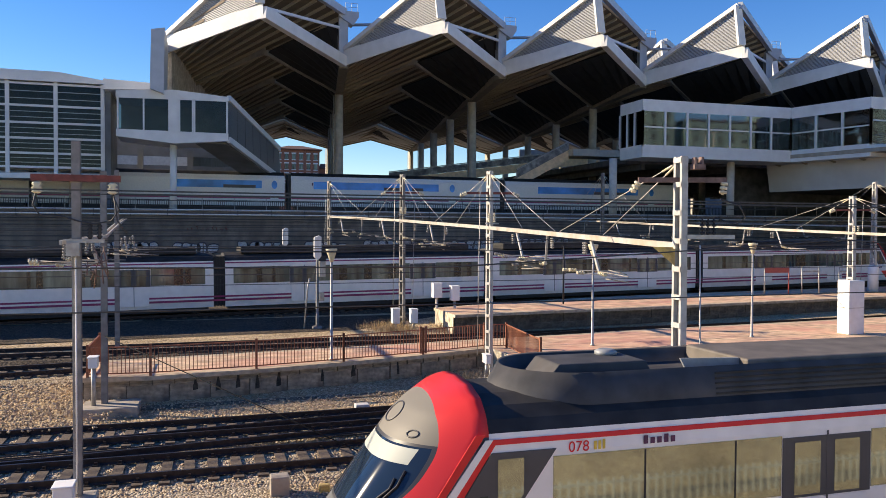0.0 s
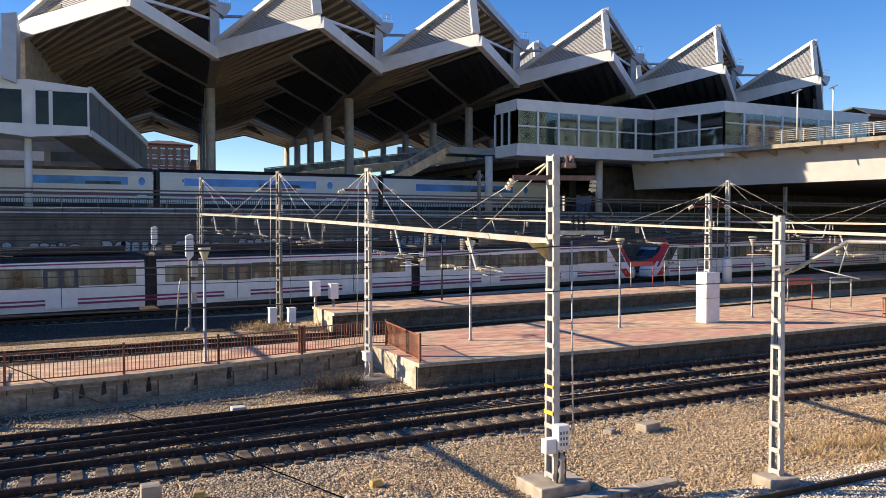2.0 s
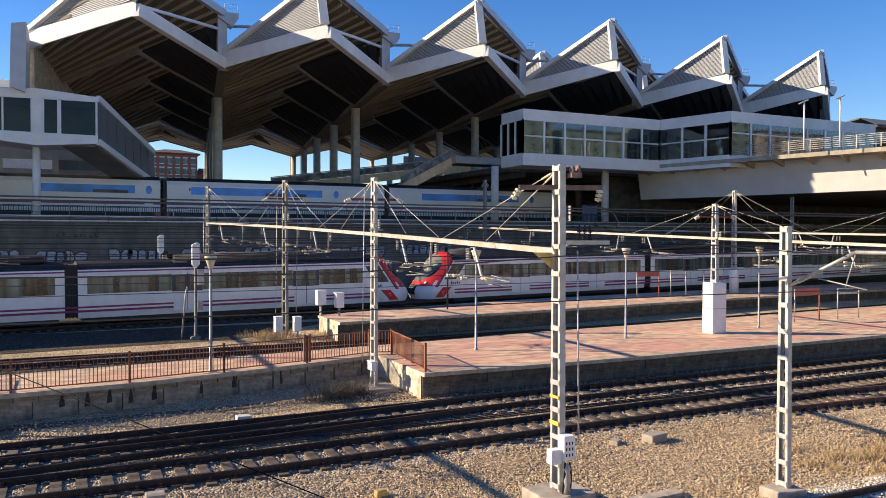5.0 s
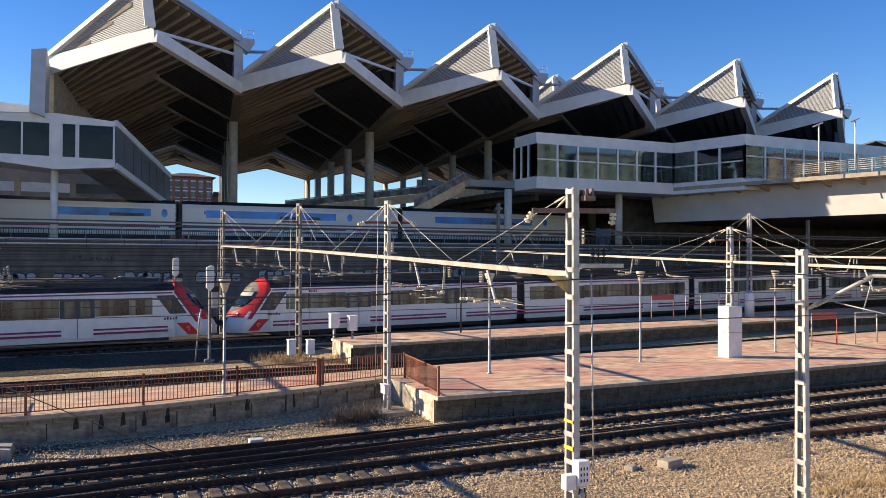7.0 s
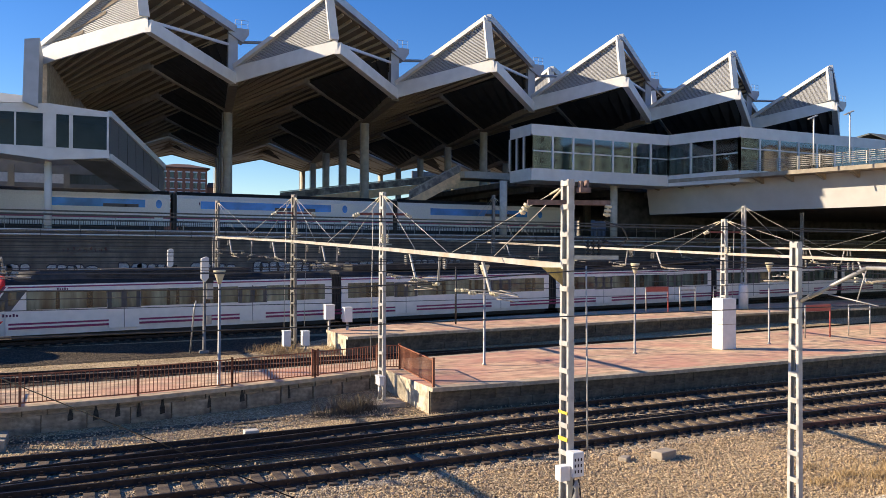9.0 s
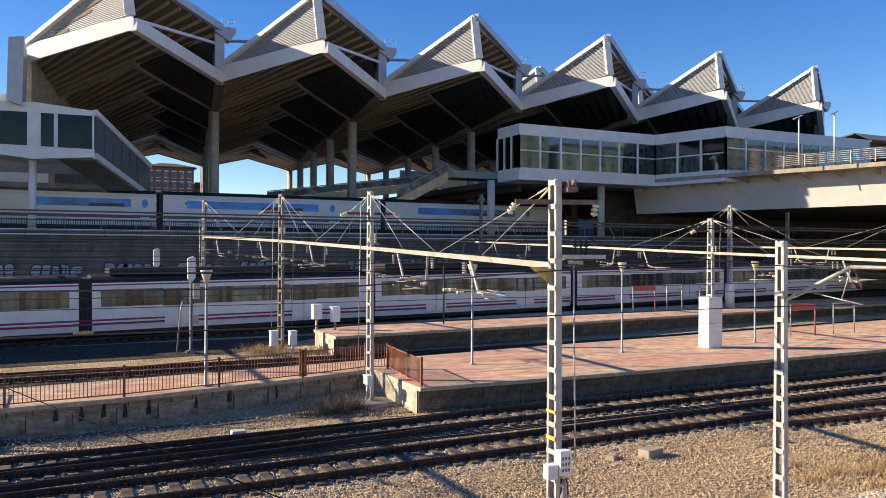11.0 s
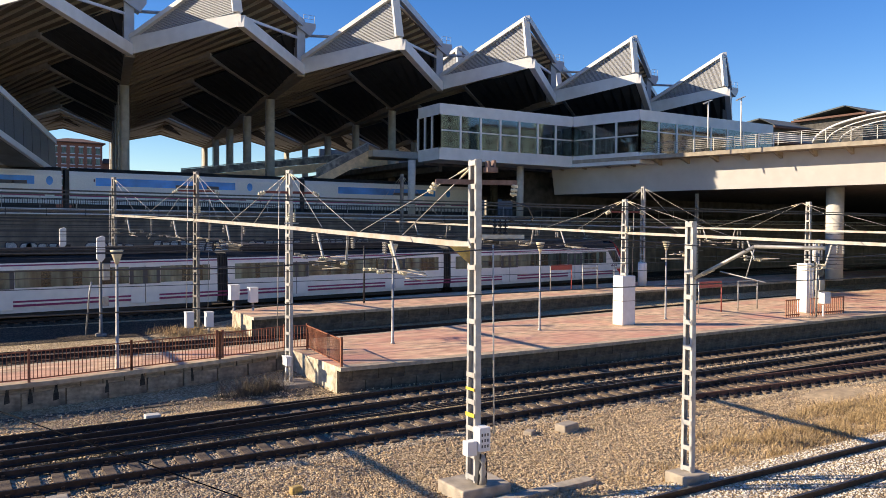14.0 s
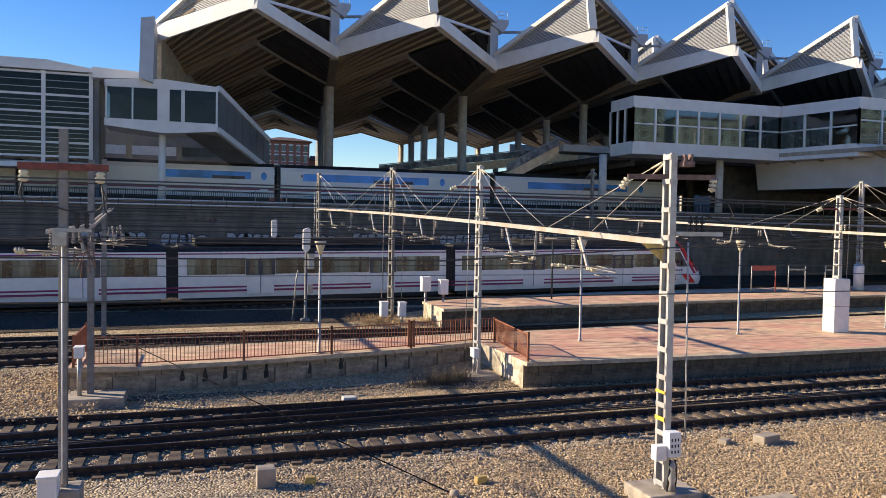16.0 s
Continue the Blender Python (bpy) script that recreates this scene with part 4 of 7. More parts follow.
# ---- road bridge ----
def make_bridge():
    th = thing("road_bridge", "pale concrete road bridge over the tracks with steel railings", "bridge", kind="structure")
    e0, e1 = Vector((61.0, 76.5, 0)), Vector((79.5, 6.0, 0))
    d = (e1 - e0).normalized()
    nr = Vector((-d.y, d.x, 0))
    if nr.x < 0:
        nr = -nr
    # Deck runs on unseen to this width so that the space beneath stays dark.
    W = 160
    bm = B()
    slab(bm, (e0 + Vector((0, 0, 14.35)), e1 + Vector((0, 0, 14.35)), e1 + nr * W + Vector((0, 0, 14.35)), e0 + nr * W + Vector((0, 0, 14.35))), (0, 0, 0.42))
    part("deck", bm, M_DECKEDGE, th)
    bm = B()
    g0, g1 = e0 + nr * 2.2, e1 + nr * 2.2
    h0, h1 = e0 + nr * 2.9, e1 + nr * 2.9
    k0, k1 = e0 + nr * (W - 3), e1 + nr * (W - 3)
    zb, zt = 10.9, 14.36
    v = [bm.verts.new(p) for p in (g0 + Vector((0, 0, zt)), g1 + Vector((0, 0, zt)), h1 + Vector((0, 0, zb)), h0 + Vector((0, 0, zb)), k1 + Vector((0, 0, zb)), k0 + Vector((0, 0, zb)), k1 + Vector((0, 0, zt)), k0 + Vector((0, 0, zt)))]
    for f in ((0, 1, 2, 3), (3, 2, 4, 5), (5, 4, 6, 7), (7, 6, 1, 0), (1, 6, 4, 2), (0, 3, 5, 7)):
        # Underside face gets the dark concrete, its shade put into the colour.
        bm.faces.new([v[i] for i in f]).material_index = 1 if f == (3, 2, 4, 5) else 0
    part("box_girder", bm, [M_GIRDER, M_SHADEWALL], th)
    L = (e1 - e0).length
    n = 22
    for i in range(n):
        t = (i + 0.5) / n
        c = e0.lerp(e1, t)
        bm = B()
        slab(bm, (c + Vector((0, 0, 14.35)), c + nr * 2.15 + Vector((0, 0, 14.35)), c + nr * 2.2 + Vector((0, 0, 13.75)), c + nr * 0.4 + Vector((0, 0, 14.18))), d * 0.3)
        part("bracket", bm, M_DECKEDGE, th)
    for i in range(34):
        c = e0.lerp(e1, i / 33) + nr * 0.25
        bm = B()
        bar(bm, c + Vector((0, 0, 14.9)), c + Vector((0, 0, 16.1)), 0.07)
        part("railing_post", bm, M_GALV, th)
    for z in (15.15, 15.35, 15.55, 15.75, 15.95, 16.12):
        bm = B()
        bar(bm, e0 + nr * 0.22 + Vector((0, 0, z)), e1 + nr * 0.22 + Vector((0, 0, z)), 0.05, n=5)
        part("railing_bar", bm, M_GALV, th)
    bm = B()
    slab(bm, (e0 + nr * 2.5 + Vector((0, 0, 14.91)), e1 + nr * 2.5 + Vector((0, 0, 14.91)), e1 + nr * 30 + Vector((0, 0, 14.91)), e0 + nr * 30 + Vector((0, 0, 14.91))), (0, 0, 0.04))
    part("roadway", bm, M_ASPH, th)
    for x, y, b in ((75.6, 47.2, 1.5), (96, 52.2, 1.5), (88.6, 36.0, 0.7), (105, 36.0, 0.7)):
        c = thing("bridge_pier", "round pale concrete pier under the road bridge", "pier", "piers of the road bridge", at=(x, y, b))
        bm = B()
        lathe(bm, [(0.84, 0), (0.84, 10.95 - b)], 24)
        part("shaft", bm, M_CONC_L, c)
    for lx, ly in ((65.0, 54.4), (66.0, 51.2), (70.5, 33.0)):
        lp = thing("bridge_lamp", "slim white street lamp with a short arm on the bridge", "street lamp", "lamps on the bridge", at=(lx, ly, 14.9))
        bm = B()
        bar(bm, (0, 0, 0), (0, 0, 4.7), 0.14, n=8)
        part("pole", bm, M_WHITE, lp)
        bm = B()
        bar(bm, (-0.7, 0, 4.45), (0.45, 0, 4.9), 0.26, 0.1)
        part("head", bm, M_GALV, lp)


make_bridge()


def vault():
    th = thing("arched_canopy", "low arched pale canopy standing on the bridge", "canopy", at=(74.2, 38.4, 14.95), rz=-75.3)
    for k, (r, t) in enumerate(((1.0, 0.22), (0.86, 0.12), (0.72, 0.12))):
        bm = B()
        n = 22
        pts = [(8.6 * r * math.cos(math.pi * i / n), 0, 2.5 * r * math.sin(math.pi * i / n)) for i in range(n + 1)]
        for dy in (-1.8, 1.8):
            tube(bm, [(x, dy, z) for x, _, z in pts], t, 6)
        part("arch_rib", bm, M_WHITE, th)
    bm = B()
    n = 22
    rows = [[bm.verts.new((8.6 * math.cos(math.pi * i / n), y, 2.55 * math.sin(math.pi * i / n))) for y in (-1.8, 1.8)] for i in range(n + 1)]
    for a, b in zip(rows, rows[1:]):
        bm.faces.new((a[0], b[0], b[1], a[1]))
    part("roof_sheet", bm, M_CONC_L, th)


vault()


# ---- trains ----
M_WPOST = mat("dark_interior_post", (0.018, 0.019, 0.017), 0.15, grain=0.3, spec=0.6)
SECTION = [(-1.36, 0.42), (-1.47, 0.95), (-1.47, 2.95), (-1.42, 3.28), (-1.30, 3.46), (-1.05, 3.62), (-0.6, 3.72), (0.0, 3.75)]
SECTION = SECTION + [(-y, z) for y, z in SECTION[-2::-1]]
FRONT = [(0.30, 0.55), (0.7, 0.35), (1.0, 0.30), (1.35, 0.48), (1.7, 0.76), (2.04, 1.01), (2.4, 1.27), (2.8, 1.56), (3.26, 1.93), (3.5, 2.18), (3.75, 2.55), (3.92, 3.0)]
NOSE = 3.1
CARS = (22.9, 18.4, 18.4, 18.4, 22.9)
UNIT = sum(CARS)


def nose_x(y, z):
    """How far back the cab front lies at a height and a distance from its middle."""
    return lin(FRONT, z) + 1.05 * (abs(y) / 1.47) ** 2.6


def nose_mesh(stripe):
    """Raked cab front: a height field over the front outline, coloured by panel."""
    bm = B()
    cy, cz = 0.0, 1.95
    dense = []
    arch = [(y, z if z < 3.2 else 3.2 + (z - 3.2) * 1.3) for y, z in SECTION]
    for (y0, z0), (y1, z1) in zip(arch, arch[1:] + arch[:1]):
        k = max(1, int(math.hypot(y1 - y0, z1 - z0) / 0.07))
        dense += [(y0 + (y1 - y0) * i / k, z0 + (z1 - z0) * i / k) for i in range(k)]
    n, rr = len(dense), 34
    grid = []
    for r in range(rr + 1):
        f = (r / rr) ** 0.85
        row = []
        for y, z in dense:
            yy, zz = cy + (y - cy) * f, cz + (z - cz) * f
            x = nose_x(yy, zz)
            row.append(bm.verts.new((min(x, NOSE), yy, zz)) if r else None)
        grid.append(row)
    c = bm.verts.new((lin(FRONT, cz), cy, cz))
    last = [bm.verts.new((NOSE + 0.01, y, z)) for y, z in dense]

    for r in range(1, rr):
        for i in range(n):
            j = (i + 1) % n
            q = (grid[r][i], grid[r][j], grid[r + 1][j], grid[r + 1][i])
            f = bm.faces.new(q)
            m = f.calc_center_median()
            f.material_index, f.smooth = 7, True
    for i in range(n):
        j = (i + 1) % n
        f = bm.faces.new((c, grid[1][i], grid[1][j]))
        f.material_index, f.smooth = 7, True
        f = bm.faces.new((grid[rr][i], grid[rr][j], last[j], last[i]))
        m = f.calc_center_median()
        f.smooth = True
        f.material_index = 1 if m.z > 3.25 else (2 if m.z > 1.9 else 0)
    bm.faces.new(last).material_index = 6
    return mesh("nose", bm, M_TWHITE, M_TRED, M_TDARK, M_TBEIGE, M_TRAINGLASS, M_TGREY2, M_TROOF, M_NOSE)


def bars_text(bm, x, y, z, w, h, n, sgn, mi=0):
    """Plain upright bars in place of a wordmark."""
    for i in range(n):
        hh = h * (1.0 if i % 3 else 1.35)
        box(bm, x + w * i / n, x + w * (i + 0.62) / n, y - 0.004, y + 0.004, z, z + hh, mi)


POST_W = [mesh("window_post", box(B(), -w, w, -0.003, 0.003, 0, 1.0), M_WPOST) for w in (0.10, 0.17, 0.26)]
JOINT = mesh("window_joint", box(B(), -0.015, 0.015, -0.003, 0.003, 0, 1.0), M_DARK)


def build_unit(name, label, stripe, label_group):
    th = thing(name, label, "train", label_group)
    nm = nose_mesh(stripe)
    win = random.Random(8)
    for end in (0, 1):
        m = pose(0, 0, 0) if end == 0 else pose(UNIT, 0, 0, 0, 0, 180)
        nose = part("nose", nm, None, th, "raked red-rimmed cab front with a dark windscreen")
        nose.matrix_basis = m
        # cab side: dark panel with a slanted rear edge, window, slanted stripe
        for s in (-1, 1):
            y = s * 1.474
            bm = B()
            slab(bm, ((NOSE - 0.72, y, 1.85), (NOSE + 0.28, y, 1.85), (NOSE + 1.10, y, 3.0), (NOSE + 0.04, y, 3.0)), (0, s * 0.008, 0))
            part("cab_side_panel", bm, M_TDARK, th).matrix_basis = m
            bm = B()
            slab(bm, ((NOSE + 0.14, y + s * .009, 2.12), (NOSE + 0.38, y + s * .009, 2.12), (NOSE + 0.56, y + s * .009, 2.35), (NOSE + 0.56, y + s * .009, 2.9), (NOSE + 0.14, y + s * .009, 2.9)), (0, s * 0.008, 0))
            part("cab_window", bm, M_TRAINGLASS, th).matrix_basis = m
            bm = B()
            slab(bm, ((NOSE - 0.30, y + s * .009, 1.93), (NOSE - 0.02, y + s * .009, 1.93), (NOSE - 0.02, y + s * .009, 2.36), (NOSE - 0.14, y + s * .009, 2.36)), (0, s * 0.008, 0))
            part("cab_side_light", bm, M_TRAINGLASS, th).matrix_basis = m
            bm = B()
            slab(bm, ((NOSE - 1.45, y, 1.30), (NOSE - 1.27, y, 1.30), (NOSE + 0.06, y, 3.2), (NOSE - 0.06, y, 3.2)), (0, s * 0.014, 0))
            part("front_stripe", bm, M_TWHITE if stripe == M_TRED else stripe, th).matrix_basis = m
            bm = B()
            slab(bm, ((NOSE - 1.27, y, 1.30), (NOSE - 1.10, y, 1.30), (NOSE + 0.15, y, 3.2), (NOSE + 0.06, y, 3.2)), (0, s * 0.013, 0))
            part("rear_stripe", bm, stripe if stripe == M_TRED else M_TWHITE, th).matrix_basis = m
            bm = B()
            slab(bm, ((NOSE - 1.55, y, 1.30), (NOSE - 1.45, y, 1.30), (NOSE - 0.06, y, 3.28), (NOSE - 0.22, y, 3.28)), (0, s * 0.012, 0))
            part("slanted_rim", bm, M_TRED, th).matrix_basis = m
            bm = B()
            slab(bm, ((NOSE - 1.5, y, 0.55), (NOSE - 0.8, y, 0.55), (NOSE - 0.1, y, 1.28), (NOSE - 0.85, y, 1.28)), (0, s * 0.012, 0))
            part("lower_chevron", bm, M_TRED, th).matrix_basis = m
            bm = B()
            tube(bm, [(NOSE - 0.80 + 0.1 * math.cos(q), y + s * 0.014, 0.92 + 0.1 * math.sin(q)) for q in [k * 0.7 for k in range(8)]], 0.035, 4)
            part("emblem", bm, M_TWHITE, th).matrix_basis = m
            bm = B()
            bars_text(bm, NOSE - 0.15, y + s * 0.004, 1.5, 0.85, 0.13, 5, s)
            part("wordmark", bm, M_PURPLE, th).matrix_basis = m
            bm = B()
            lathe(bm, [(0.11, 0), (0.10, 0.03), (0.05, 0.04)], 12)
            hl = part("headlight", bm, M_HEAD, th)
            hl.matrix_basis = m @ pose(nose_x(0.97, 1.64) - 0.01, s * 0.97, 1.64, 0, -65, s * -32)
        for line in (((-0.55, 2.1), (-0.85, 2.16), (-1.02, 2.3), (-1.08, 2.5), (-1.06, 2.72)), ((-0.65, 2.14), (-0.92, 2.24), (-1.02, 2.45), (-1.0, 2.6)), ((1.02, 2.25), (1.09, 2.45), (1.08, 2.7))):
            bm = B()
            tube(bm, [(nose_x(y_, z_) - 0.035, y_, z_) for y_, z_ in line], 0.04, 5)
            part("wiper", bm, M_DARK, th).matrix_basis = m
        for yc, zc, ry_, rz_ in ((0.12, 3.36, 0.27, 0.14), (-0.8, 3.2, 0.09, 0.05), (0.86, 3.22, 0.09, 0.05)):
            bm = B()
            tube(bm, [(nose_x(yc + ry_ * math.cos(q), zc + rz_ * math.sin(q)) - 0.008, yc + ry_ * math.cos(q), zc + rz_ * math.sin(q)) for q in [2 * math.pi * i / 18 for i in range(19)]], 0.025, 5)
            part("hatch_seam", bm, M_TDARK, th).matrix_basis = m
        bm = B()
        box(bm, 0.0, 0.6, -0.16, 0.16, 0.9, 1.2)
        box(bm, -0.06, 0.06, -0.24, 0.24, 0.85, 1.25)
        part("coupler", bm, M_DARK, th).matrix_basis = m
        # roof trough behind the cab
        bm = B()
        ring = [(NOSE + 1.9 - 1.45 * math.cos(q), 1.16 * math.sin(q)) for q in [math.pi / 2 * k / 9 for k in range(10)]] + [(NOSE + 14.0, 1.16)]
        ring = ring + [(x, -y) for x, y in ring[:0:-1]]
        inset = lambda x, f: x + f * max(0, (NOSE + 1.9 - x)) / 1.45
        lo = [bm.verts.new((x, y, 3.55)) for x, y in ring]
        hi = [bm.verts.new((inset(x, 0.30), y * 0.93, 4.06)) for x, y in ring]
        inn = [bm.verts.new((inset(x, 0.36), y * 0.87, 4.04)) for x, y in ring]
        fl = [bm.verts.new((inset(x, 0.38), y * 0.85, 3.78)) for x, y in ring]
        k = len(ring)
        for a, b in ((lo, hi), (hi, inn), (inn, fl)):
            for i in range(k):
                bm.faces.new((a[i], a[(i + 1) % k], b[(i + 1) % k], b[i])).smooth = True
        bm.faces.new(fl)
        part("roof_trough", bm, M_TFAIR, th).matrix_basis = m
        for s in (-1, 1):
            for k_ in range(5):
                bm = B()
                f_ = (k_ + 0.6) / 6
                bar(bm, (NOSE + 4.2, s * (1.165 - 0.08 * f_), 3.55 + 0.51 * f_), (NOSE + 13.9, s * (1.165 - 0.08 * f_), 3.55 + 0.51 * f_), 0.03, 0.03)
                part("trough_rib", bm, M_TROOF, th).matrix_basis = m
        bm = B()
        lathe(bm, [(0.2, 4.10), (0.2, 4.16), (0.12, 4.2)], 14, at=(NOSE + 2.9, 0.3, 0))
        part("roof_vent", bm, M_TGREY2, th).matrix_basis = m
        bm = B()
        slab(bm, ((NOSE + 4.0, -0.7, 3.78), (NOSE + 5.0, -0.7, 3.78), (NOSE + 5.0, -0.7, 4.1), (NOSE + 3.8, -0.7, 4.14)), (0, 0.05, 0))
        part("roof_gusset", bm, M_TGREY2, th).matrix_basis = m
        bm = B()
        slab(bm, ((NOSE + 1.3, -0.55, 3.78), (NOSE + 3.4, -0.55, 3.78), (NOSE + 3.25, -0.5, 4.10), (NOSE + 1.6, -0.5, 4.10)), (0, 1.0, 0))
        part("roof_unit", bm, M_TFAIR, th, bevel=0.03).matrix_basis = m
        bm = B()
        box(bm, NOSE + 5.0, NOSE + 11, -0.92, 0.92, 3.78, 4.11)
        part("roof_hatch", bm, M_HATCH, th, bevel=0.04).matrix_basis = m
    x = 0.0
    for ci, L in enumerate(CARS):
        a, b = x + 0.35, x + L - 0.35
        if ci == 0:
            a = NOSE
        if ci == len(CARS) - 1:
            b = UNIT - NOSE
        bm = B()
        r0 = [bm.verts.new((a, y, z)) for y, z in SECTION]
        r1 = [bm.verts.new((b, y, z)) for y, z in SECTION]
        k = len(SECTION)
        for i in range(k):
            f = bm.faces.new((r0[i], r0[(i + 1) % k], r1[(i + 1) % k], r1[i]))
            z = f.calc_center_median().z
            f.material_index = 1 if z > 3.36 else 0
        bm.faces.new(r0[::-1]).material_index = 2
        bm.faces.new(r1).material_index = 2
        part("car_body", bm, [M_TWHITE, M_TROOF, M_TDARK], th)
        bm = B()
        box(bm, a + 0.3, b - 0.3, -1.2, 1.2, 0.16, 0.42)
        part("underframe", bm, M_DARK, th)
        if ci in (1, 2, 3):
            bm = B()
            box(bm, a + 1.0, b - 1.0, -1.05, 1.05, 3.70, 4.12)
            part("roof_equipment", bm, M_TROOF, th, bevel=0.06)
        wa = a + (1.05 if ci == 0 else 0.5)
        wb = b - (1.3 if ci == len(CARS) - 1 else 0.5)
        doors = [a + (b - a) * 0.32, a + (b - a) * 0.72] if ci in (0, 4) else [a + (b - a) * 0.28, a + (b - a) * 0.74]
        for s in (-1, 1):
            y = s * 1.472
            lo_w = [wa] + [d + 0.95 for d in doors]
            hi_w = [d - 0.95 for d in doors] + [wb]
            for p, q in zip(lo_w, hi_w):
                bm = B()
                slab(bm, ((p, y, 1.86), (q, y, 1.86), (q, y, 2.88), (p, y, 2.88)), (0, s * 0.01, 0))
                part("window_band", bm, M_TRAINGLASS, th)
                kx = p + 1.6
                while kx < q - 0.6:
                    if stripe == M_TRED:
                        part("window_joint", JOINT, None, th).matrix_basis = pose(kx, y + s * 0.011, 1.87)
                        kx += 1.7
                    else:
                        part("window_post", win.choice(POST_W), None, th).matrix_basis = pose(kx, y + s * 0.011, 1.87)
                        kx += win.choice((0.55, 0.9, 1.7, 2.3))
                bm = B()
                for z0, z1 in ((1.02, 1.13), (0.78, 0.91)):
                    slab(bm, ((p - .9, y, z0), (q + .9, y, z0), (q + .9, y, z1), (p - .9, y, z1)), (0, s * 0.006, 0))
                part("lower_stripe", bm, M_TMAG, th)
            for d in doors:
                bm = B()
                slab(bm, ((d - 0.85, y, 0.62), (d + 0.85, y, 0.62), (d + 0.85, y, 1.78), (d - 0.85, y, 1.78)), (0, s * 0.012, 0))
                slab(bm, ((d - 0.93, y, 1.80), (d + 0.93, y, 1.80), (d + 0.93, y, 2.84), (d - 0.93, y, 2.84)), (0, s * 0.012, 0), 1)
                slab(bm, ((d - 0.02, y + s * .012, 0.62), (d + 0.02, y + s * .012, 0.62), (d + 0.02, y + s * .012, 2.92), (d - 0.02, y + s * .012, 2.92)), (0, s * 0.004, 0), 1)
                door = part("door", bm, [M_TWHITE, M_TDARK], th)
                for e in (-1, 1):
                    bm = B()
                    slab(bm, ((d + e * 0.42 - 0.27, y + s * .013, 1.85), (d + e * 0.42 + 0.27, y + s * .013, 1.85), (d + e * 0.42 + 0.27, y + s * .013, 2.75), (d + e * 0.42 - 0.27, y + s * .013, 2.75)), (0, s * 0.006, 0))
                    part("door_glass", bm, M_TRAINGLASS, door)
            bm = B()
            slab(bm, ((a, s * 1.456, 3.11), (b, s * 1.456, 3.11), (b, s * 1.443, 3.19), (a, s * 1.443, 3.19)), (0, s * 0.010, 0.002))
            part("roof_line_stripe", bm, stripe, th)
        if ci:
            bm = B()
            box(bm, x - 0.36, x + 0.36, -1.25, 1.25, 0.5, 3.5)
            for g in range(4):
                box(bm, x - 0.3 + g * 0.18, x - 0.22 + g * 0.18, -1.32, 1.32, 0.45, 3.56)
            part("gangway", bm, M_DARK, th)
        for wx in ((x - 1.35, x + 1.35) if ci else (4.2, 6.9)):
            bm = B()
            for s in (-1, 1):
                bar(bm, (wx, s * 0.8, 0.42), (wx, s * 0.94, 0.42), 0.84, n=18)
            bar(bm, (wx, -0.8, 0.42), (wx, 0.8, 0.42), 0.16, n=8)
            part("wheelset", bm, M_RAIL, th)
        x += L
    for wx in (UNIT - 4.2, UNIT - 6.9):
        bm = B()
        for s in (-1, 1):
            bar(bm, (wx, s * 0.8, 0.42), (wx, s * 0.94, 0.42), 0.84, n=18)
        bar(bm, (wx, -0.8, 0.42), (wx, 0.8, 0.42), 0.16, n=8)
        part("wheelset", bm, M_RAIL, th)
    # wordmark and fleet number by the first window
    bm = B()
    bars_text(bm, NOSE + 2.62, -1.478, 2.95, 0.62, 0.10, 5, -1)
    part("wordmark", bm, M_PURPLE, th, "small purple wordmark drawn as bars")
    return th


M_HATCH = mat("brown_grey_roof_hatch", (0.13, 0.11, 0.09), 0.7, grain=0.15, scale=2)


def add_number(parent):
    cu = bpy.data.curves.new("fleet_number", "FONT")
    cu.body, cu.size, cu.extrude = "078", 0.24, 0.002
    cu.materials.append(M_TRED)
    ob = new("fleet_number", cu)
    ob.parent = parent
    ob.matrix_basis = pose(NOSE + 1.3, -1.482, 2.92, 90, 0, 0)
    bm = B()
    for i, h in enumerate((0.15, 0.15, 0.17)):
        box(bm, NOSE + 1.74 + i * 0.075, NOSE + 1.785 + i * 0.075, -1.484, -1.478, 2.93, 2.93 + h*0.9)
    part("number_mark", bm, M_YELLOW, parent)


unit_a = build_unit("suburban_train", "white suburban train with red-rimmed cab and black roof", M_TRED, "suburban trains")
add_number(unit_a)
unit_b = build_unit("suburban_train", "white suburban train with magenta stripes and dark window band", M_TMAG, "suburban trains")
unit_c = copy_thing(unit_b, pose(0, 0, 0))
# Near train swaps to the brighter glass for its stronger reflections.
for o in [c for c in unit_a.children_recursive if c.name.startswith(("window_band", "cab_window", "door_glass"))]:
    o.data.materials[0] = M_GLASS_A


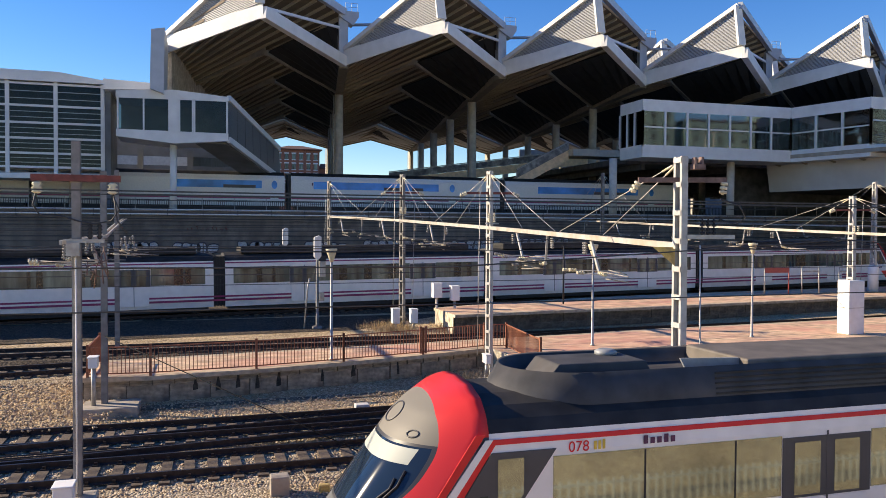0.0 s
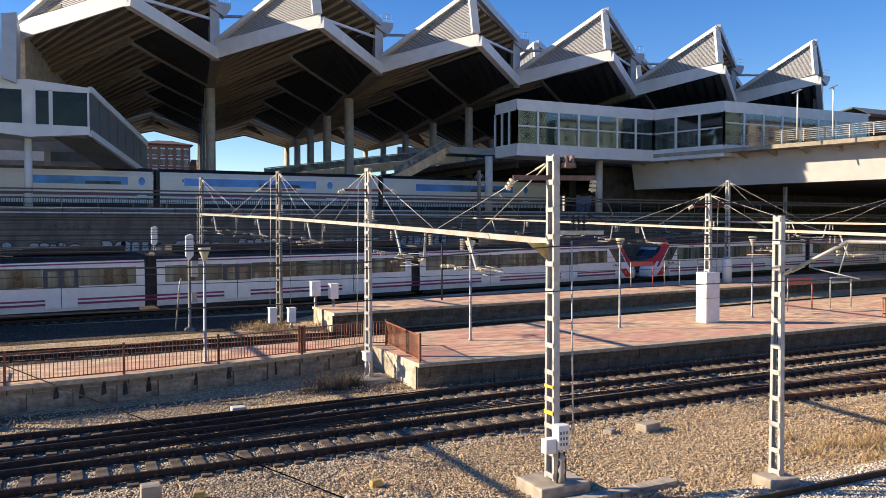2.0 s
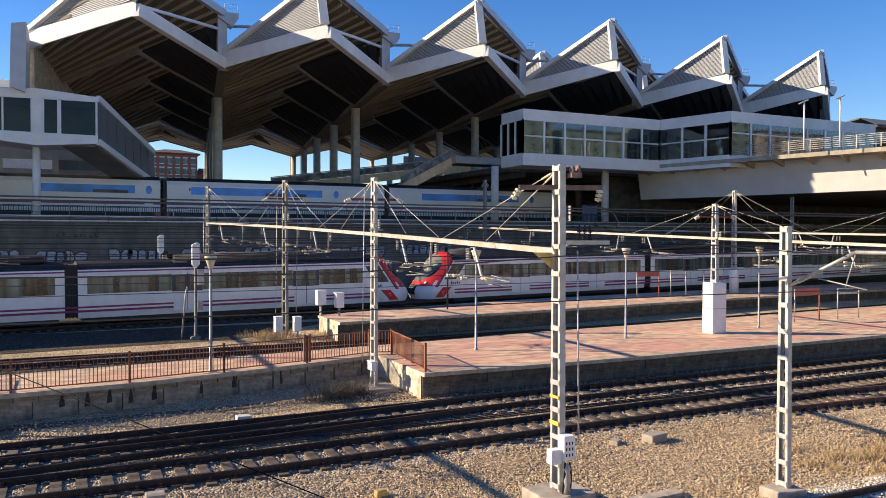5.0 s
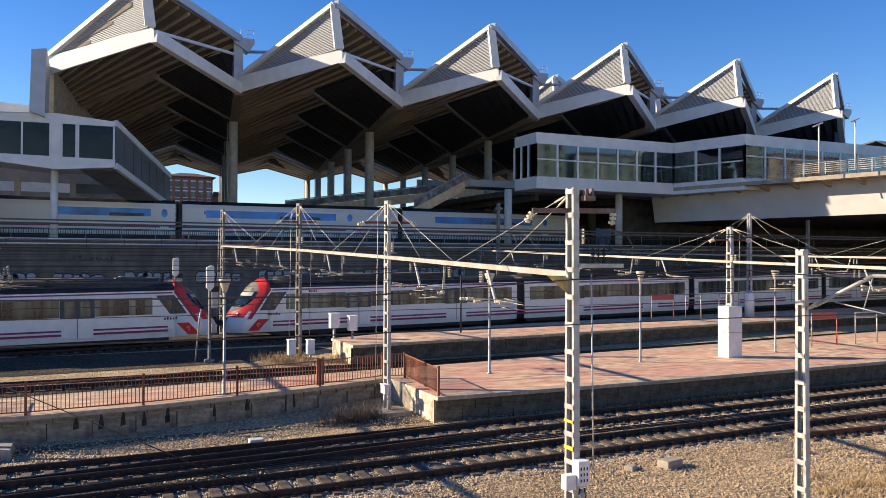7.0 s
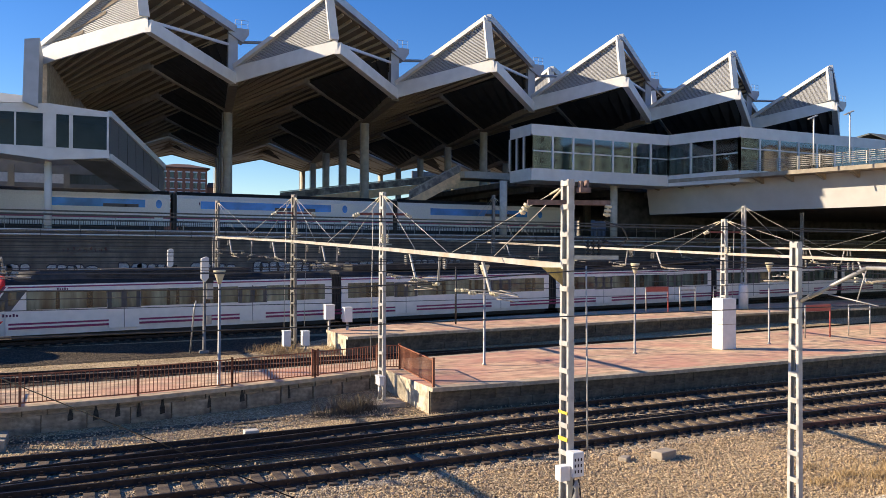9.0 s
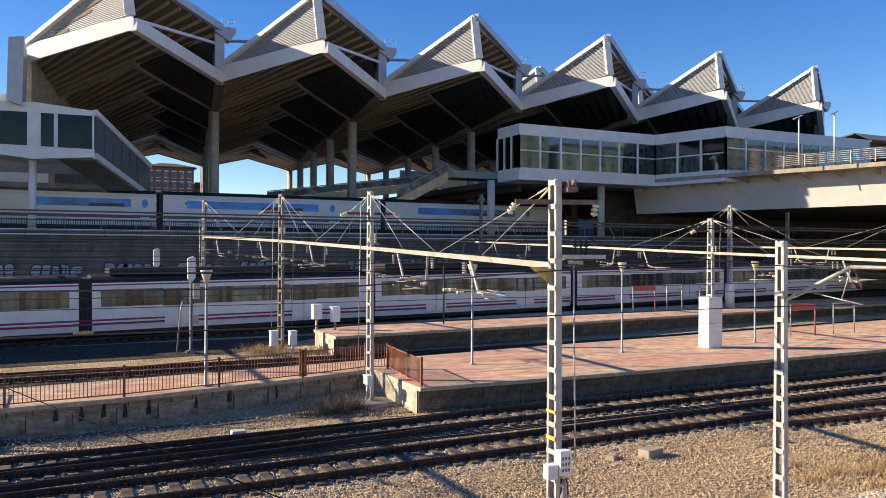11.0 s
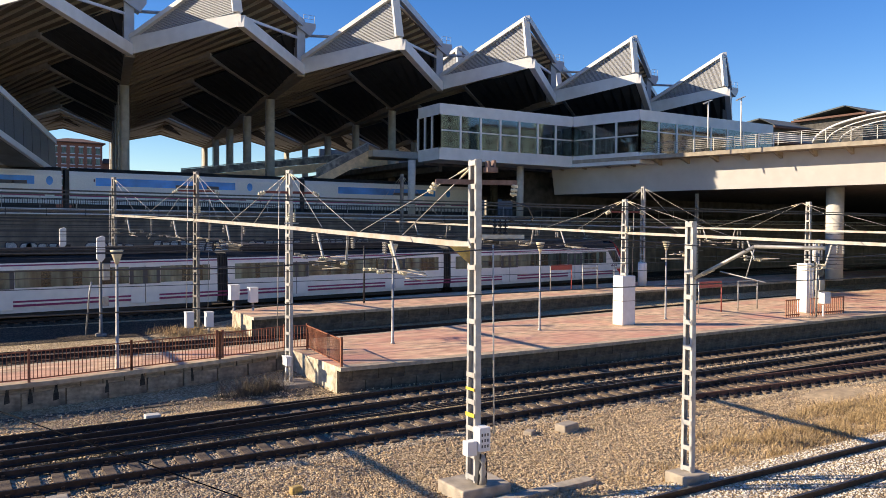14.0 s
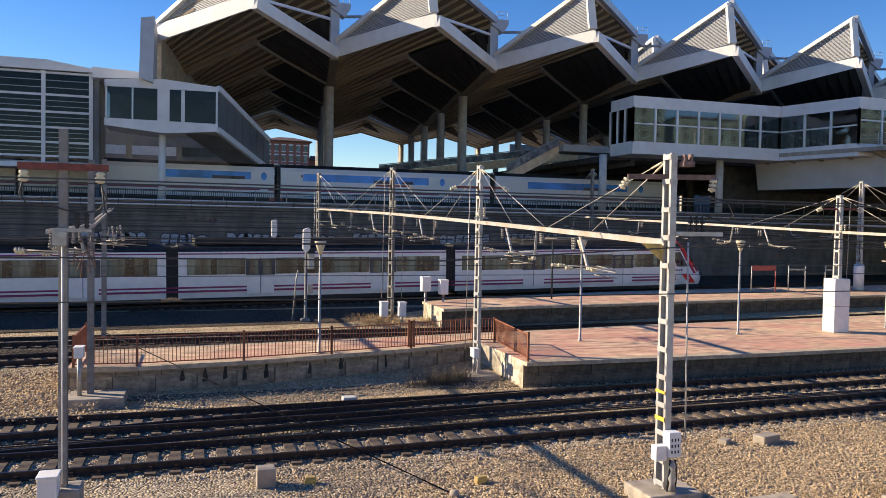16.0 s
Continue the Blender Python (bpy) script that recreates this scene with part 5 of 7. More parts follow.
def long_train():
    L = 24.8
    layout = {0: (2.4, 16.6, 17.8), -1: (12.9, 21.7, 22.6), 1: (4.1, 17.5, 19.0)}
    for k in range(-4, 2):
        x0 = 8.75 + k * L + 0.35
        x1 = x0 + L - 0.7
        th = thing("long_distance_car", "white long-distance railway carriage with blue window band", "train", "carriages in the upper station")
        sec = [(85.9, 8.75), (85.85, 9.3), (85.85, 11.6), (86.0, 12.0), (86.5, 12.35), (87.3, 12.45), (88.1, 12.35), (88.6, 12.0), (88.75, 11.6), (88.75, 9.3), (88.7, 8.75)]
        bm = B()
        a = [bm.verts.new((x0, y, z)) for y, z in sec]
        b = [bm.verts.new((x1, y, z)) for y, z in sec]
        for i in range(len(sec)):
            j = (i + 1) % len(sec)
            f = bm.faces.new((a[i], a[j], b[j], b[i]))
            f.material_index = 1 if f.calc_center_median().z > 12.1 else 0
        bm.faces.new(a[::-1])
        bm.faces.new(b)
        part("body", bm, [M_PALEBLUE, M_TROOF], th)
        b0_, b1_, door_ = layout.get(k, (2.4, 16.6, 17.8))
        for c0, c1 in ((x0 + b0_, x0 + b1_),):
            bm = B()
            box(bm, c0, c1, 85.83, 85.85, 10.62, 11.42)
            part("window_band", bm, M_BLUE, th)
            for q, w_ in ((c0 + 0.55 * (c1 - c0), 2.2), (c0 + 0.78 * (c1 - c0), 1.3)):
                bm = B()
                box(bm, q, q + w_, 85.818, 85.83, 10.62, 10.95)
                part("dark_pane", bm, M_TDARK, th)
        for dx in (door_,):
            bm = B()
            box(bm, x0 + dx, x0 + dx + 0.85, 85.825, 85.85, 9.4, 11.7)
            d = part("door", bm, M_PALEBLUE, th)
            bm = B()
            lathe(bm, [(0.34, 0), (0.34, 0.02)], 12)
            w = part("door_window", bm, M_BLUE, d)
            w.matrix_basis = pose(x0 + dx + 0.42, 85.825, 11.0, 90) @ Matrix.Diagonal((0.9, 1.3, 1, 1))
        bm = B()
        box(bm, x0, x1, 85.83, 85.85, 9.5, 9.68)
        part("stripe", bm, M_TMAG, th)
        bm = B()
        box(bm, x0 + 0.5, x1 - 0.5, 86.2, 88.4, 8.3, 8.75)
        part("underframe", bm, M_DARK, th)
        for wx in (x0 + 3, x1 - 3):
            bm = B()
            box(bm, wx - 1.6, wx + 1.6, 86.3, 88.3, 8.08, 8.6)
            part("bogie", bm, M_DARK, th)
        bm = B()
        box(bm, x0 - 0.36, x0 + 0.02, 86.2, 88.4, 8.1, 12.2)
        part("gangway", bm, M_DARK, th)
        if k == 0:
            bm = B()
            bars_text(bm, x0 + 1.0 + 1.2, 85.845, 11.0, 1.1, 0.22, 5, -1)
            part("wordmark", bm, M_PURPLE, th)


long_train()


def upper_fence():
    th = thing("upper_level_fence", "dark close-barred fence along the upper tracks", "fence")
    bm = B()
    for i in range(760):
        x = -55 + i * 0.2
        box(bm, x, x + 0.05, 80.0, 80.04, 8.08, 9.05)
    tagged(part("bar_infill", bm, M_DARK, th), kind="stuff")
    for i in range(50):
        bm = B()
        box(bm, -55 + i * 3.05, -54.94 + i * 3.05, 79.93, 79.99, 8.08, 9.3)
        part("post", bm, M_GALV, th)
    for z in (8.2, 9.05):
        bm = B()
        bar(bm, (-55, 80.02, z), (97, 80.02, z), 0.07)
        part("rail", bm, M_DARK, th)


upper_fence()


# ---- catenary masts and gantries ----
def lattice_mast(name, x, y, z0, z1, w, label, group="catenary masts", deep=None, rz=0.0, taper=0.62, mt=None, pitch=0.66):
    """Two channels joined by batten plates, on a concrete foot."""
    mt = mt or M_LATTICE
    th = thing(name, label, "mast", group, at=(x, y, z0), rz=rz)
    h = z1 - z0
    deep = deep or w * 1.6
    for s in (-1, 1):
        bm = B()
        sec = [(-w / 2, -0.035), (-w / 2, 0.045), (w / 2, 0.045), (w / 2, -0.035), (w / 2 - 0.015, -0.035), (w / 2 - 0.015, 0.028), (-w / 2 + 0.015, 0.028), (-w / 2 + 0.015, -0.035)]
        lo_ = [bm.verts.new((px, s * (deep / 2 + py), 0)) for px, py in sec]
        hi_ = [bm.verts.new((px, s * (deep / 2 * taper + py), h)) for px, py in sec]
        for k in range(8):
            bm.faces.new((lo_[k], lo_[(k + 1) % 8], hi_[(k + 1) % 8], hi_[k]))
        bm.faces.new(lo_)
        bm.faces.new(hi_)
        part("channel", bm, mt, th)
    n = int(h / pitch)
    for i in range(n + 1):
        t = i / n
        dd = deep * (1 - t) + deep * taper * t
        zz = min(h - 0.09, max(0.12, t * h))
        for e in (-1, 1):
            bm = B()
            box(bm, e * (w / 2 + 0.012) - 0.008, e * (w / 2 + 0.012) + 0.008, -dd / 2 - 0.03, dd / 2 + 0.03, zz - 0.062, zz + 0.062)
            part("batten", bm, mt, th)
    return th


def foot(x, y, z, sx, sy, h, label="square concrete mast footing"):
    bm = B()
    box(bm, x - sx, x + sx, y - sy, y + sy, z - 0.5, z + h)
    solid("mast_footing", bm, M_CONC, label, "footing", "mast footings", bevel=0.04)


def insulator(bm, p, q, r=0.08, n=5, mi=0):
    p, q = Vector(p), Vector(q)
    for i in range(n):
        a = p.lerp(q, (i + 0.1) / n)
        b = p.lerp(q, (i + 0.7) / n)
        bar(bm, a, b, r * 2, n=8, mi=mi)
    bar(bm, p, q, r * 0.7, n=6, mi=mi)


def gantry(name, pts, masts, label, posts=True, w=0.14):
    """A portal beam along pts, with hanging drop arms and stays to the mast tops."""
    th = thing(name, label, "gantry", "catenary gantries")
    for a, b in zip(pts, pts[1:]):
        bm = B()
        for s in (-1, 1):
            bar(bm, Vector(a) + Vector((s * 0.09, 0, 0)), Vector(b) + Vector((s * 0.09, 0, 0)), 0.06, w)
        part("beam", bm, M_BEAM, th)
    return th


M_BEAM = mat("cream_beam_paint", (0.43, 0.41, 0.37), 0.6, 0.1, 0.08, 4, stain=0.5, stain_color=(0.38, 0.22, 0.10), stain_scale=1.2)


def hanger(parent, x, y, z, drop, reach, side):
    """Drop arm, hanging insulator strings and thin registration rods over a track."""
    rng = random.Random(int(x * 31 + y * 77))
    foot_ = Vector((x + 0.1, y + side * 0.35, z - drop))
    bm = B()
    bar(bm, (x, y, z), foot_, 0.07)
    part("drop_arm", bm, rng.choice((M_LATTICE, M_LATTICE, M_GALV)), parent)
    for k in (-1, 1):
        bm = B()
        px = y - side * 0.4 + k * 0.16
        insulator(bm, (x + 0.05 * k, px, z - 0.05), (x + 0.08 * k, px + 0.04 * k, z - 0.42), 0.055, 5)
        part("insulator_string", bm, M_BROWNPORC, parent)
    bm = B()
    insulator(bm, foot_, foot_ + Vector((0, side * 0.4, -0.03)), 0.07, 4)
    part("insulator", bm, M_PORC, parent)
    for k in range(4):
        a = foot_ + Vector((rng.uniform(-.25, .25), side * rng.uniform(0.1, 0.5), rng.uniform(-.25, .1)))
        b = a + Vector((rng.uniform(-.5, .5), side * rng.uniform(0.5, 0.6 + reach), rng.uniform(-.15, .05)))
        bm = B()
        bar(bm, a, b, 0.032, n=6)
        part("registration_rod", bm, rng.choice((M_ROD, M_ROD, M_BEAM)), parent)
    for k in range(3):
        a = foot_ + Vector((rng.uniform(-1.1, -0.3), rng.uniform(-.5, .5), rng.uniform(-.12, .2)))
        b = a + Vector((rng.uniform(0.9, 1.9), rng.uniform(-.3, .3), rng.uniform(-.16, .08)))
        bm = B()
        bar(bm, a, b, 0.03, n=6)
        part("steady_rod", bm, rng.choice((M_ROD, M_WIRE, M_BEAM)), parent)
        bm = B()
        insulator(bm, a, a + Vector((-0.25, 0, 0.02)), 0.05, 3)
        part("rod_insulator", bm, rng.choice((M_BROWNPORC, M_PORC)), parent)


M_ROD = mat("dull_rod_paint", (0.34, 0.31, 0.26), 0.7, 0.1, 0.2, 6, stain=0.5, stain_color=(0.2, 0.13, 0.08), stain_scale=3)
M_BROWNPORC = mat("grey_glass_insulator", (0.26, 0.245, 0.22), 0.25, grain=0.1)


def stays(parent, top, ends, m=None):
    for e in ends:
        bm = B()
        bar(bm, top, e, 0.024, n=5)
        part("stay", bm, m or M_WIRE_L, parent)
        t0, e0 = Vector(top), Vector(e)
        bm = B()
        bar(bm, t0.lerp(e0, 0.05), t0.lerp(e0, 0.05 + 0.5 / max(1.0, (e0 - t0).length)), 0.055, n=6)
        part("strain_insulator", bm, M_PORC, parent)


lattice_mast("lattice_mast", 10.83, 16.17, 0.1, 8.1, 0.165, "pale lattice catenary mast with a white signal box at its foot", deep=0.33, taper=0.75)
foot(10.95, 16.3, 0, 0.72, 0.6, 0.05)
lattice_mast("lattice_mast", 16.18, 14.05, 0.05, 6.62, 0.14, "pale ladder-like catenary mast beside the near track", deep=0.27, pitch=0.62)
foot(16.1, 14.0, 0, 0.42, 0.38, 0.08)
lattice_mast("lattice_mast", 11.75, 31.6, -0.1, 8.85, 0.155, "pale lattice catenary mast by the platform end wall", deep=0.28, rz=18)
foot(11.8, 31.5, -0.15, 0.75, 0.7, 0.06)
lattice_mast("lattice_mast", 11.35, 45.4, 0.4, 9.6, 0.18, "slim lattice catenary mast between the tracks", deep=0.34, mt=M_MASTD, rz=24)
lattice_mast("lattice_mast", 9.0, 58.5, 0.8, 9.9, 0.18, "slim lattice catenary mast between the tracks", deep=0.3, mt=M_MASTD, rz=28)
lattice_mast("lattice_mast", 33.55, 34.09, 3.7, 8.25, 0.2, "pale lattice catenary mast on a tall white pedestal", deep=0.36)
lattice_mast("lattice_mast", 33.9, 62.5, 0.8, 11.4, 0.2, "slim lattice catenary mast between the tracks", deep=0.36, mt=M_MASTD)
lattice_mast("lattice_mast", 51.8, 50.4, 3.6, 10.35, 0.2, "pale lattice catenary mast on a round pedestal", deep=0.4)
lattice_mast("lattice_mast", 53.1, 35.2, 0.8, 8.6, 0.2, "pale lattice catenary mast by the signal on the platform", deep=0.4)
lattice_mast("lattice_mast", 70.0, 60.0, 1.0, 10.6, 0.2, "dark lattice catenary mast in the shade of the bridge", deep=0.4, mt=M_GALV)

G1 = [(10.83, 16.17, 5.98), (11.75, 31.6, 6.42), (11.35, 45.4, 6.85), (9.0, 58.5, 7.25)]
g1 = gantry("catenary_gantry", G1, None, "cream steel catenary gantry beam spanning the tracks")
G2 = [(33.4, 13.0, 5.7), (33.55, 34.09, 6.25), (33.9, 62.5, 7.1), (34.2, 74, 7.4)]
g2 = gantry("catenary_gantry", G2, None, "cream steel catenary gantry beam over the platform tracks", w=0.14)
G3 = [(52.8, 12, 6.0), (52.6, 35.4, 6.5), (51.8, 50.4, 6.75), (50.5, 74, 7.2)]
g3 = gantry("catenary_gantry", G3, None, "cream steel catenary gantry beam by the bridge", w=0.14)


def on(pts, y):
    return Vector((lin([(p[1], p[0]) for p in pts], y), y, lin([(p[1], p[2]) for p in pts], y)))


for g, G, ys in ((g1, G1, (21.2, 24.8, 28.0, 37.6, 40.0, 43.0, 48.5, 52.0, 56)), (g2, G2, (17, 21, 25.5, 29, 40.0, 43.0, 50.0, 54.5, 60, 66)), (g3, G3, (18, 22, 26, 41, 44, 53, 58, 64))):
    for i, y in enumerate(ys):
        p = on(G, y)
        hanger(g, p.x, p.y, p.z - 0.1, 0.95, 0.9, 1 if i % 2 else -1)
for g, G, tops in ((g1, G1, ((10.83, 16.17, 8.0), (11.75, 31.6, 8.75), (11.35, 45.4, 9.5), (9.0, 58.5, 9.8))), (g2, G2, ((33.55, 34.09, 8.2), (33.9, 62.5, 11.3))), (g3, G3, ((51.8, 50.4, 10.25), (52.6, 35.4, 8.5)))):
    for tp in tops:
        for dy in (-7.5, -4.2, 4.2, 7.5):
            yy = tp[1] + dy
            if G[0][1] + 0.5 < yy < G[-1][1]:
                e = on(G, yy)
                stays(g, tp, [e + Vector((0, 0, 0.1))])

for dx_, dy_, za, zb in ((11.15, 31.4, 1.0, 8.3), (10.75, 45.2, 1.8, 9.2), (11.95, 45.2, 1.8, 8.2), (8.6, 58.3, 1.4, 9.0), (34.1, 34.0, 3.7, 7.8)):
    bm = B()
    bar(bm, (dx_, dy_, za), (dx_ + 0.1, dy_, zb), 0.035, n=5)
    part("drop_cable", bm, M_GALV, g1)

# fittings on the first mast: cross arm with insulators, switch, box, conduit
ft = thing("mast_switchgear", "rusty cross arm with pale insulators and looping cables on a mast", "electrical equipment", "mast fittings")
bm = B()
bar(bm, (9.95, 16.6, 7.55), (11.9, 15.9, 7.55), 0.10, 0.12)
part("cross_arm", bm, M_SWITCH, ft)
bm = B()
insulator(bm, (9.95, 16.6, 7.5), (9.8, 16.65, 7.25), 0.085, 3)
part("insulator", bm, M_PORC, ft)
bm = B()
insulator(bm, (11.85, 15.9, 7.5), (11.8, 15.9, 7.2), 0.085, 3)
part("insulator", bm, M_PORC, ft)
bm = B()
box(bm, 10.97, 11.27, 15.82, 16.02, 7.78, 7.9)
box(bm, 11.0, 11.06, 15.85, 15.98, 7.9, 8.06)
box(bm, 11.18, 11.24, 15.85, 15.98, 7.9, 8.08)
part("switch", bm, M_SWITCH, ft)
bm = B()
for i in range(3):
    insulator(bm, (11.25 + i * 0.16, 15.9, 6.25), (11.25 + i * 0.16, 15.9, 6.62), 0.06, 4)
part("insulator", bm, M_DARK, ft)
bm = B()
bar(bm, (10.9, 16.0, 6.2), (12.0, 15.7, 6.2), 0.06, 0.10)
part("bracket", bm, M_GALV, ft)
bm = B()
pp = [(11.75, 15.9, 7.1), (12.2, 15.8, 6.95), (12.35, 15.75, 6.65), (12.1, 15.8, 6.5), (11.6, 15.9, 6.65)]
tube(bm, pp, 0.04, 6)
part("cable_loop", bm, M_WIRE, ft)
bm = B()
slab(bm, ((10.3, 16.5, 5.95), (10.75, 16.25, 5.95), (10.75, 16.25, 5.5)), (0.05, 0.08, 0))
part("gusset", bm, M_OCHRE, ft)
bm = B()
bar(bm, (11.3, 15.95, 1.25), (11.2, 15.9, 6.0), 0.045, n=6)
part("conduit", bm, M_LATTICE, ft)

for mx, my, mz in ((11.75, 31.6, 7.9), (33.55, 34.09, 7.5), (11.35, 45.4, 8.5)):
    ca = thing("mast_cross_arm", "dark cross arm with pale insulators on a lattice mast", "electrical equipment", "mast fittings", at=(mx, my, mz))
    bm = B()
    bar(bm, (-0.95, 0.25, 0), (1.0, -0.25, 0), 0.09, 0.1)
    part("arm", bm, M_RUSTPAINT, ca)
    for s in (-1, 1):
        bm = B()
        insulator(bm, (s * 0.95, -s * 0.25, 0), (s * 1.25, -s * 0.3, -0.12), 0.09, 3)
        part("insulator", bm, M_PORC, ca)
        bm = B()
        tube(bm, [(s * 1.25, -s * 0.3, -0.12), (s * 1.1, -s * .3, -0.5), (s * 0.7, -s * .2, -0.62), (s * 0.3, 0, -0.5)], 0.03, 5)
        part("cable_loop", bm, M_WIRE, ca)
    bm = B()
    for k in (-1, 1):
        insulator(bm, (k * 0.12, -0.3, -1.25), (k * 0.12, -0.3, -0.85), 0.06, 4)
    part("insulator_pair", bm, M_PORC, ca)
    bm = B()
    bar(bm, (-0.3, -0.3, -1.3), (0.3, -0.3, -1.3), 0.06)
    part("bracket", bm, M_LATTICE, ca)

bx = thing("signal_box_cabinet", "white metal relay cabinet strapped to the mast foot", "cabinet")
bm = B()
box(bm, 10.68, 11.0, 15.66, 15.95, 0.95, 1.54)
part("body", bm, M_WHITE_B, bx, bevel=0.02)
bm = B()
box(bm, 10.38, 10.67, 15.74, 15.98, 0.86, 1.22)
part("side_box", bm, M_WHITE_B, bx, bevel=0.02)
for i in range(3):
    for j in range(3):
        bm = B()
        box(bm, 10.73 + i * 0.085, 10.762 + i * 0.085, 15.652, 15.66, 1.05 + j * 0.14, 1.12 + j * 0.14)
        part("letter_bar", bm, M_DARK, bx)
bm = B()
box(bm, 10.715, 10.73, 15.98, 16.36, 1.72, 1.82)
part("warning_band", bm, M_YELLOW, bx)
bm = B()
box(bm, 10.715, 10.73, 15.98, 16.36, 2.38, 2.45)
part("warning_band", bm, M_YELLOW, bx)
bm = B()
lathe(bm, [(0.10, 0.12), (0.07, 0.3), (0.10, 0.42), (0.05, 0.6), (0.09, 0.7), (0.04, 0.84)], 10, at=(10.86, 15.8, 0))
part("cable_seal", bm, M_GALV, bx)
for dx in (-0.1, 0.12):
    bm = B()
    tube(bm, [(10.86 + dx, 15.84, 0.1), (10.88 + dx, 15.82, 0.5), (10.86 + dx * 0.6, 15.8, 0.86)], 0.05, 6)
    part("cable_tail", bm, M_DARK, bx)

# cantilever arm on the second mast
arm = thing("cantilever_arm", "galvanised cantilever arm holding the near overhead wire", "catenary arm")
bm = B()
bar(bm, (16.2, 13.9, 5.15), (16.3, 12.2, 6.0), 0.10, n=8)
bar(bm, (16.3, 12.2, 6.0), (16.3, 10.4, 6.0), 0.09, n=8)
part("tube", bm, M_GALV, arm)
bm = B()
bar(bm, (16.3, 12.2, 5.98), (16.3, 12.45, 5.2), 0.03, n=6)
bar(bm, (16.3, 13.2, 5.35), (16.3, 11.9, 5.15), 0.035, n=6)
part("steady_arm", bm, M_GALV, arm)
bm = B()
insulator(bm, (16.22, 13.7, 5.25), (16.26, 13.35, 5.42), 0.06, 4)
part("insulator", bm, M_PORC, arm)


# plain grey masts at the west end
def i_post(name, x, y, z0, z1, w, label):
    th = thing(name, label, "mast", "catenary masts", at=(x, y, z0))
    bm = B()
    h = z1 - z0
    e, f = w / 2, w / 2 - 0.03
    slab(bm, [(x_, y_, 0) for x_, y_ in ((-e, -e), (e, -e), (e, -f), (0.015, -f), (0.015, f), (e, f), (e, e), (-e, e), (-e, f), (-0.015, f), (-0.015, -f), (-e, -f))], (0, 0, h))
    part("post", bm, M_GREYPOST, th)
    return th


west = i_post("steel_post", -2.75, 19.49, 0.2, 8.3, 0.185, "grey steel catenary post with a rusty cross arm and insulators")
i_post("steel_post", -3.39, 30.3, 0.05, 8.36, 0.21, "grey steel catenary post on a concrete base")
i_post("steel_post", -4.11, 42.1, 0.4, 9.2, 0.22, "grey steel catenary post between the tracks")
foot(-2.75, 19.45, 0, 0.4, 0.4, 0.2)
bm = B()
box(bm, -4.1, -2.2, 29.3, 30.85, -0.4, 0.05)
solid("post_base_slab", bm, M_CONC, "low pale concrete slab under a post", "footing", "mast footings", bevel=0.03)
ws = thing("mast_switchgear", "rusty cross arm, insulators and cable loops on a grey post", "electrical equipment", "mast fittings", at=(-2.75, 19.49, 0))
bm = B()
box(bm, -0.9, 0.95, -0.22, -0.14, 7.38, 7.53)
part("cross_arm", bm, M_RUSTPAINT, ws)
for dx in (-0.78, 0.78):
    bm = B()
    lathe(bm, [(0.05, 7.1), (0.12, 7.14), (0.06, 7.18), (0.12, 7.22), (0.06, 7.27), (0.11, 7.31), (0.05, 7.37)], 12, at=(dx, -0.18, 0))
    part("insulator", bm, M_PORC, ws)
bm = B()
for pts in ([(-0.78, -.2, 7.18), (-0.86, -.2, 6.85), (-0.72, -.2, 6.62), (-0.3, -.2, 6.6), (0.1, -.2, 6.48), (0.4, -.2, 6.42), (0.75, -.2, 6.5), (0.92, -.2, 6.75), (0.78, -.2, 7.1)], [(0.8, -.2, 7.1), (0.88, -.2, 6.5), (1.1, -.2, 6.2)]):
    tube(bm, pts, 0.04, 6)
part("cable_loop", bm, M_WIRE, ws)
bm = B()
box(bm, -0.2, 0.6, -0.2, -0.12, 6.0, 6.08)
box(bm, -0.18, 0.1, -0.34, -0.14, 5.7, 6.0)
part("bracket", bm, M_GALV, ws)
for dx in (0.3, 0.5):
    bm = B()
    lathe(bm, [(0.03, 6.08)] + [(0.065 if k % 2 else 0.035, 6.1 + k * 0.04) for k in range(9)] + [(0.03, 6.46)], 10, at=(dx, -0.16, 0))
    part("insulator", bm, M_DARK, ws)
random.seed(4)
for i in range(9):
    bm = B()
    bar(bm, (0.25 + random.uniform(-.1, .35), random.uniform(-.3, .2), 5.8 + random.uniform(-.5, .2)), (0.25 + random.uniform(-.1, .5), random.uniform(-.3, .3), 5.4 + random.uniform(-.5, .4)), 0.028, n=5)
    part("registration_rod", bm, M_SWITCH, ws)
bm = B()
bar(bm, (0.0, -0.18, 0.3), (0.0, -0.18, 5.7), 0.035, n=6)
part("conduit", bm, M_WHITE, ws)

# small switch gantry beyond the posts
gw = gantry("catenary_gantry", [(-3.0, 19.5, 6.0), (-3.28, 29.3, 6.05), (-4.11, 42.1, 6.5), (-4.8, 54, 6.9)], None, "thin steel catenary beam at the west end", w=0.1)
for y in (22.4, 26.4, 37, 41):
    hanger(gw, -3.3, y, 5.95, 0.7, 0.8, 1)


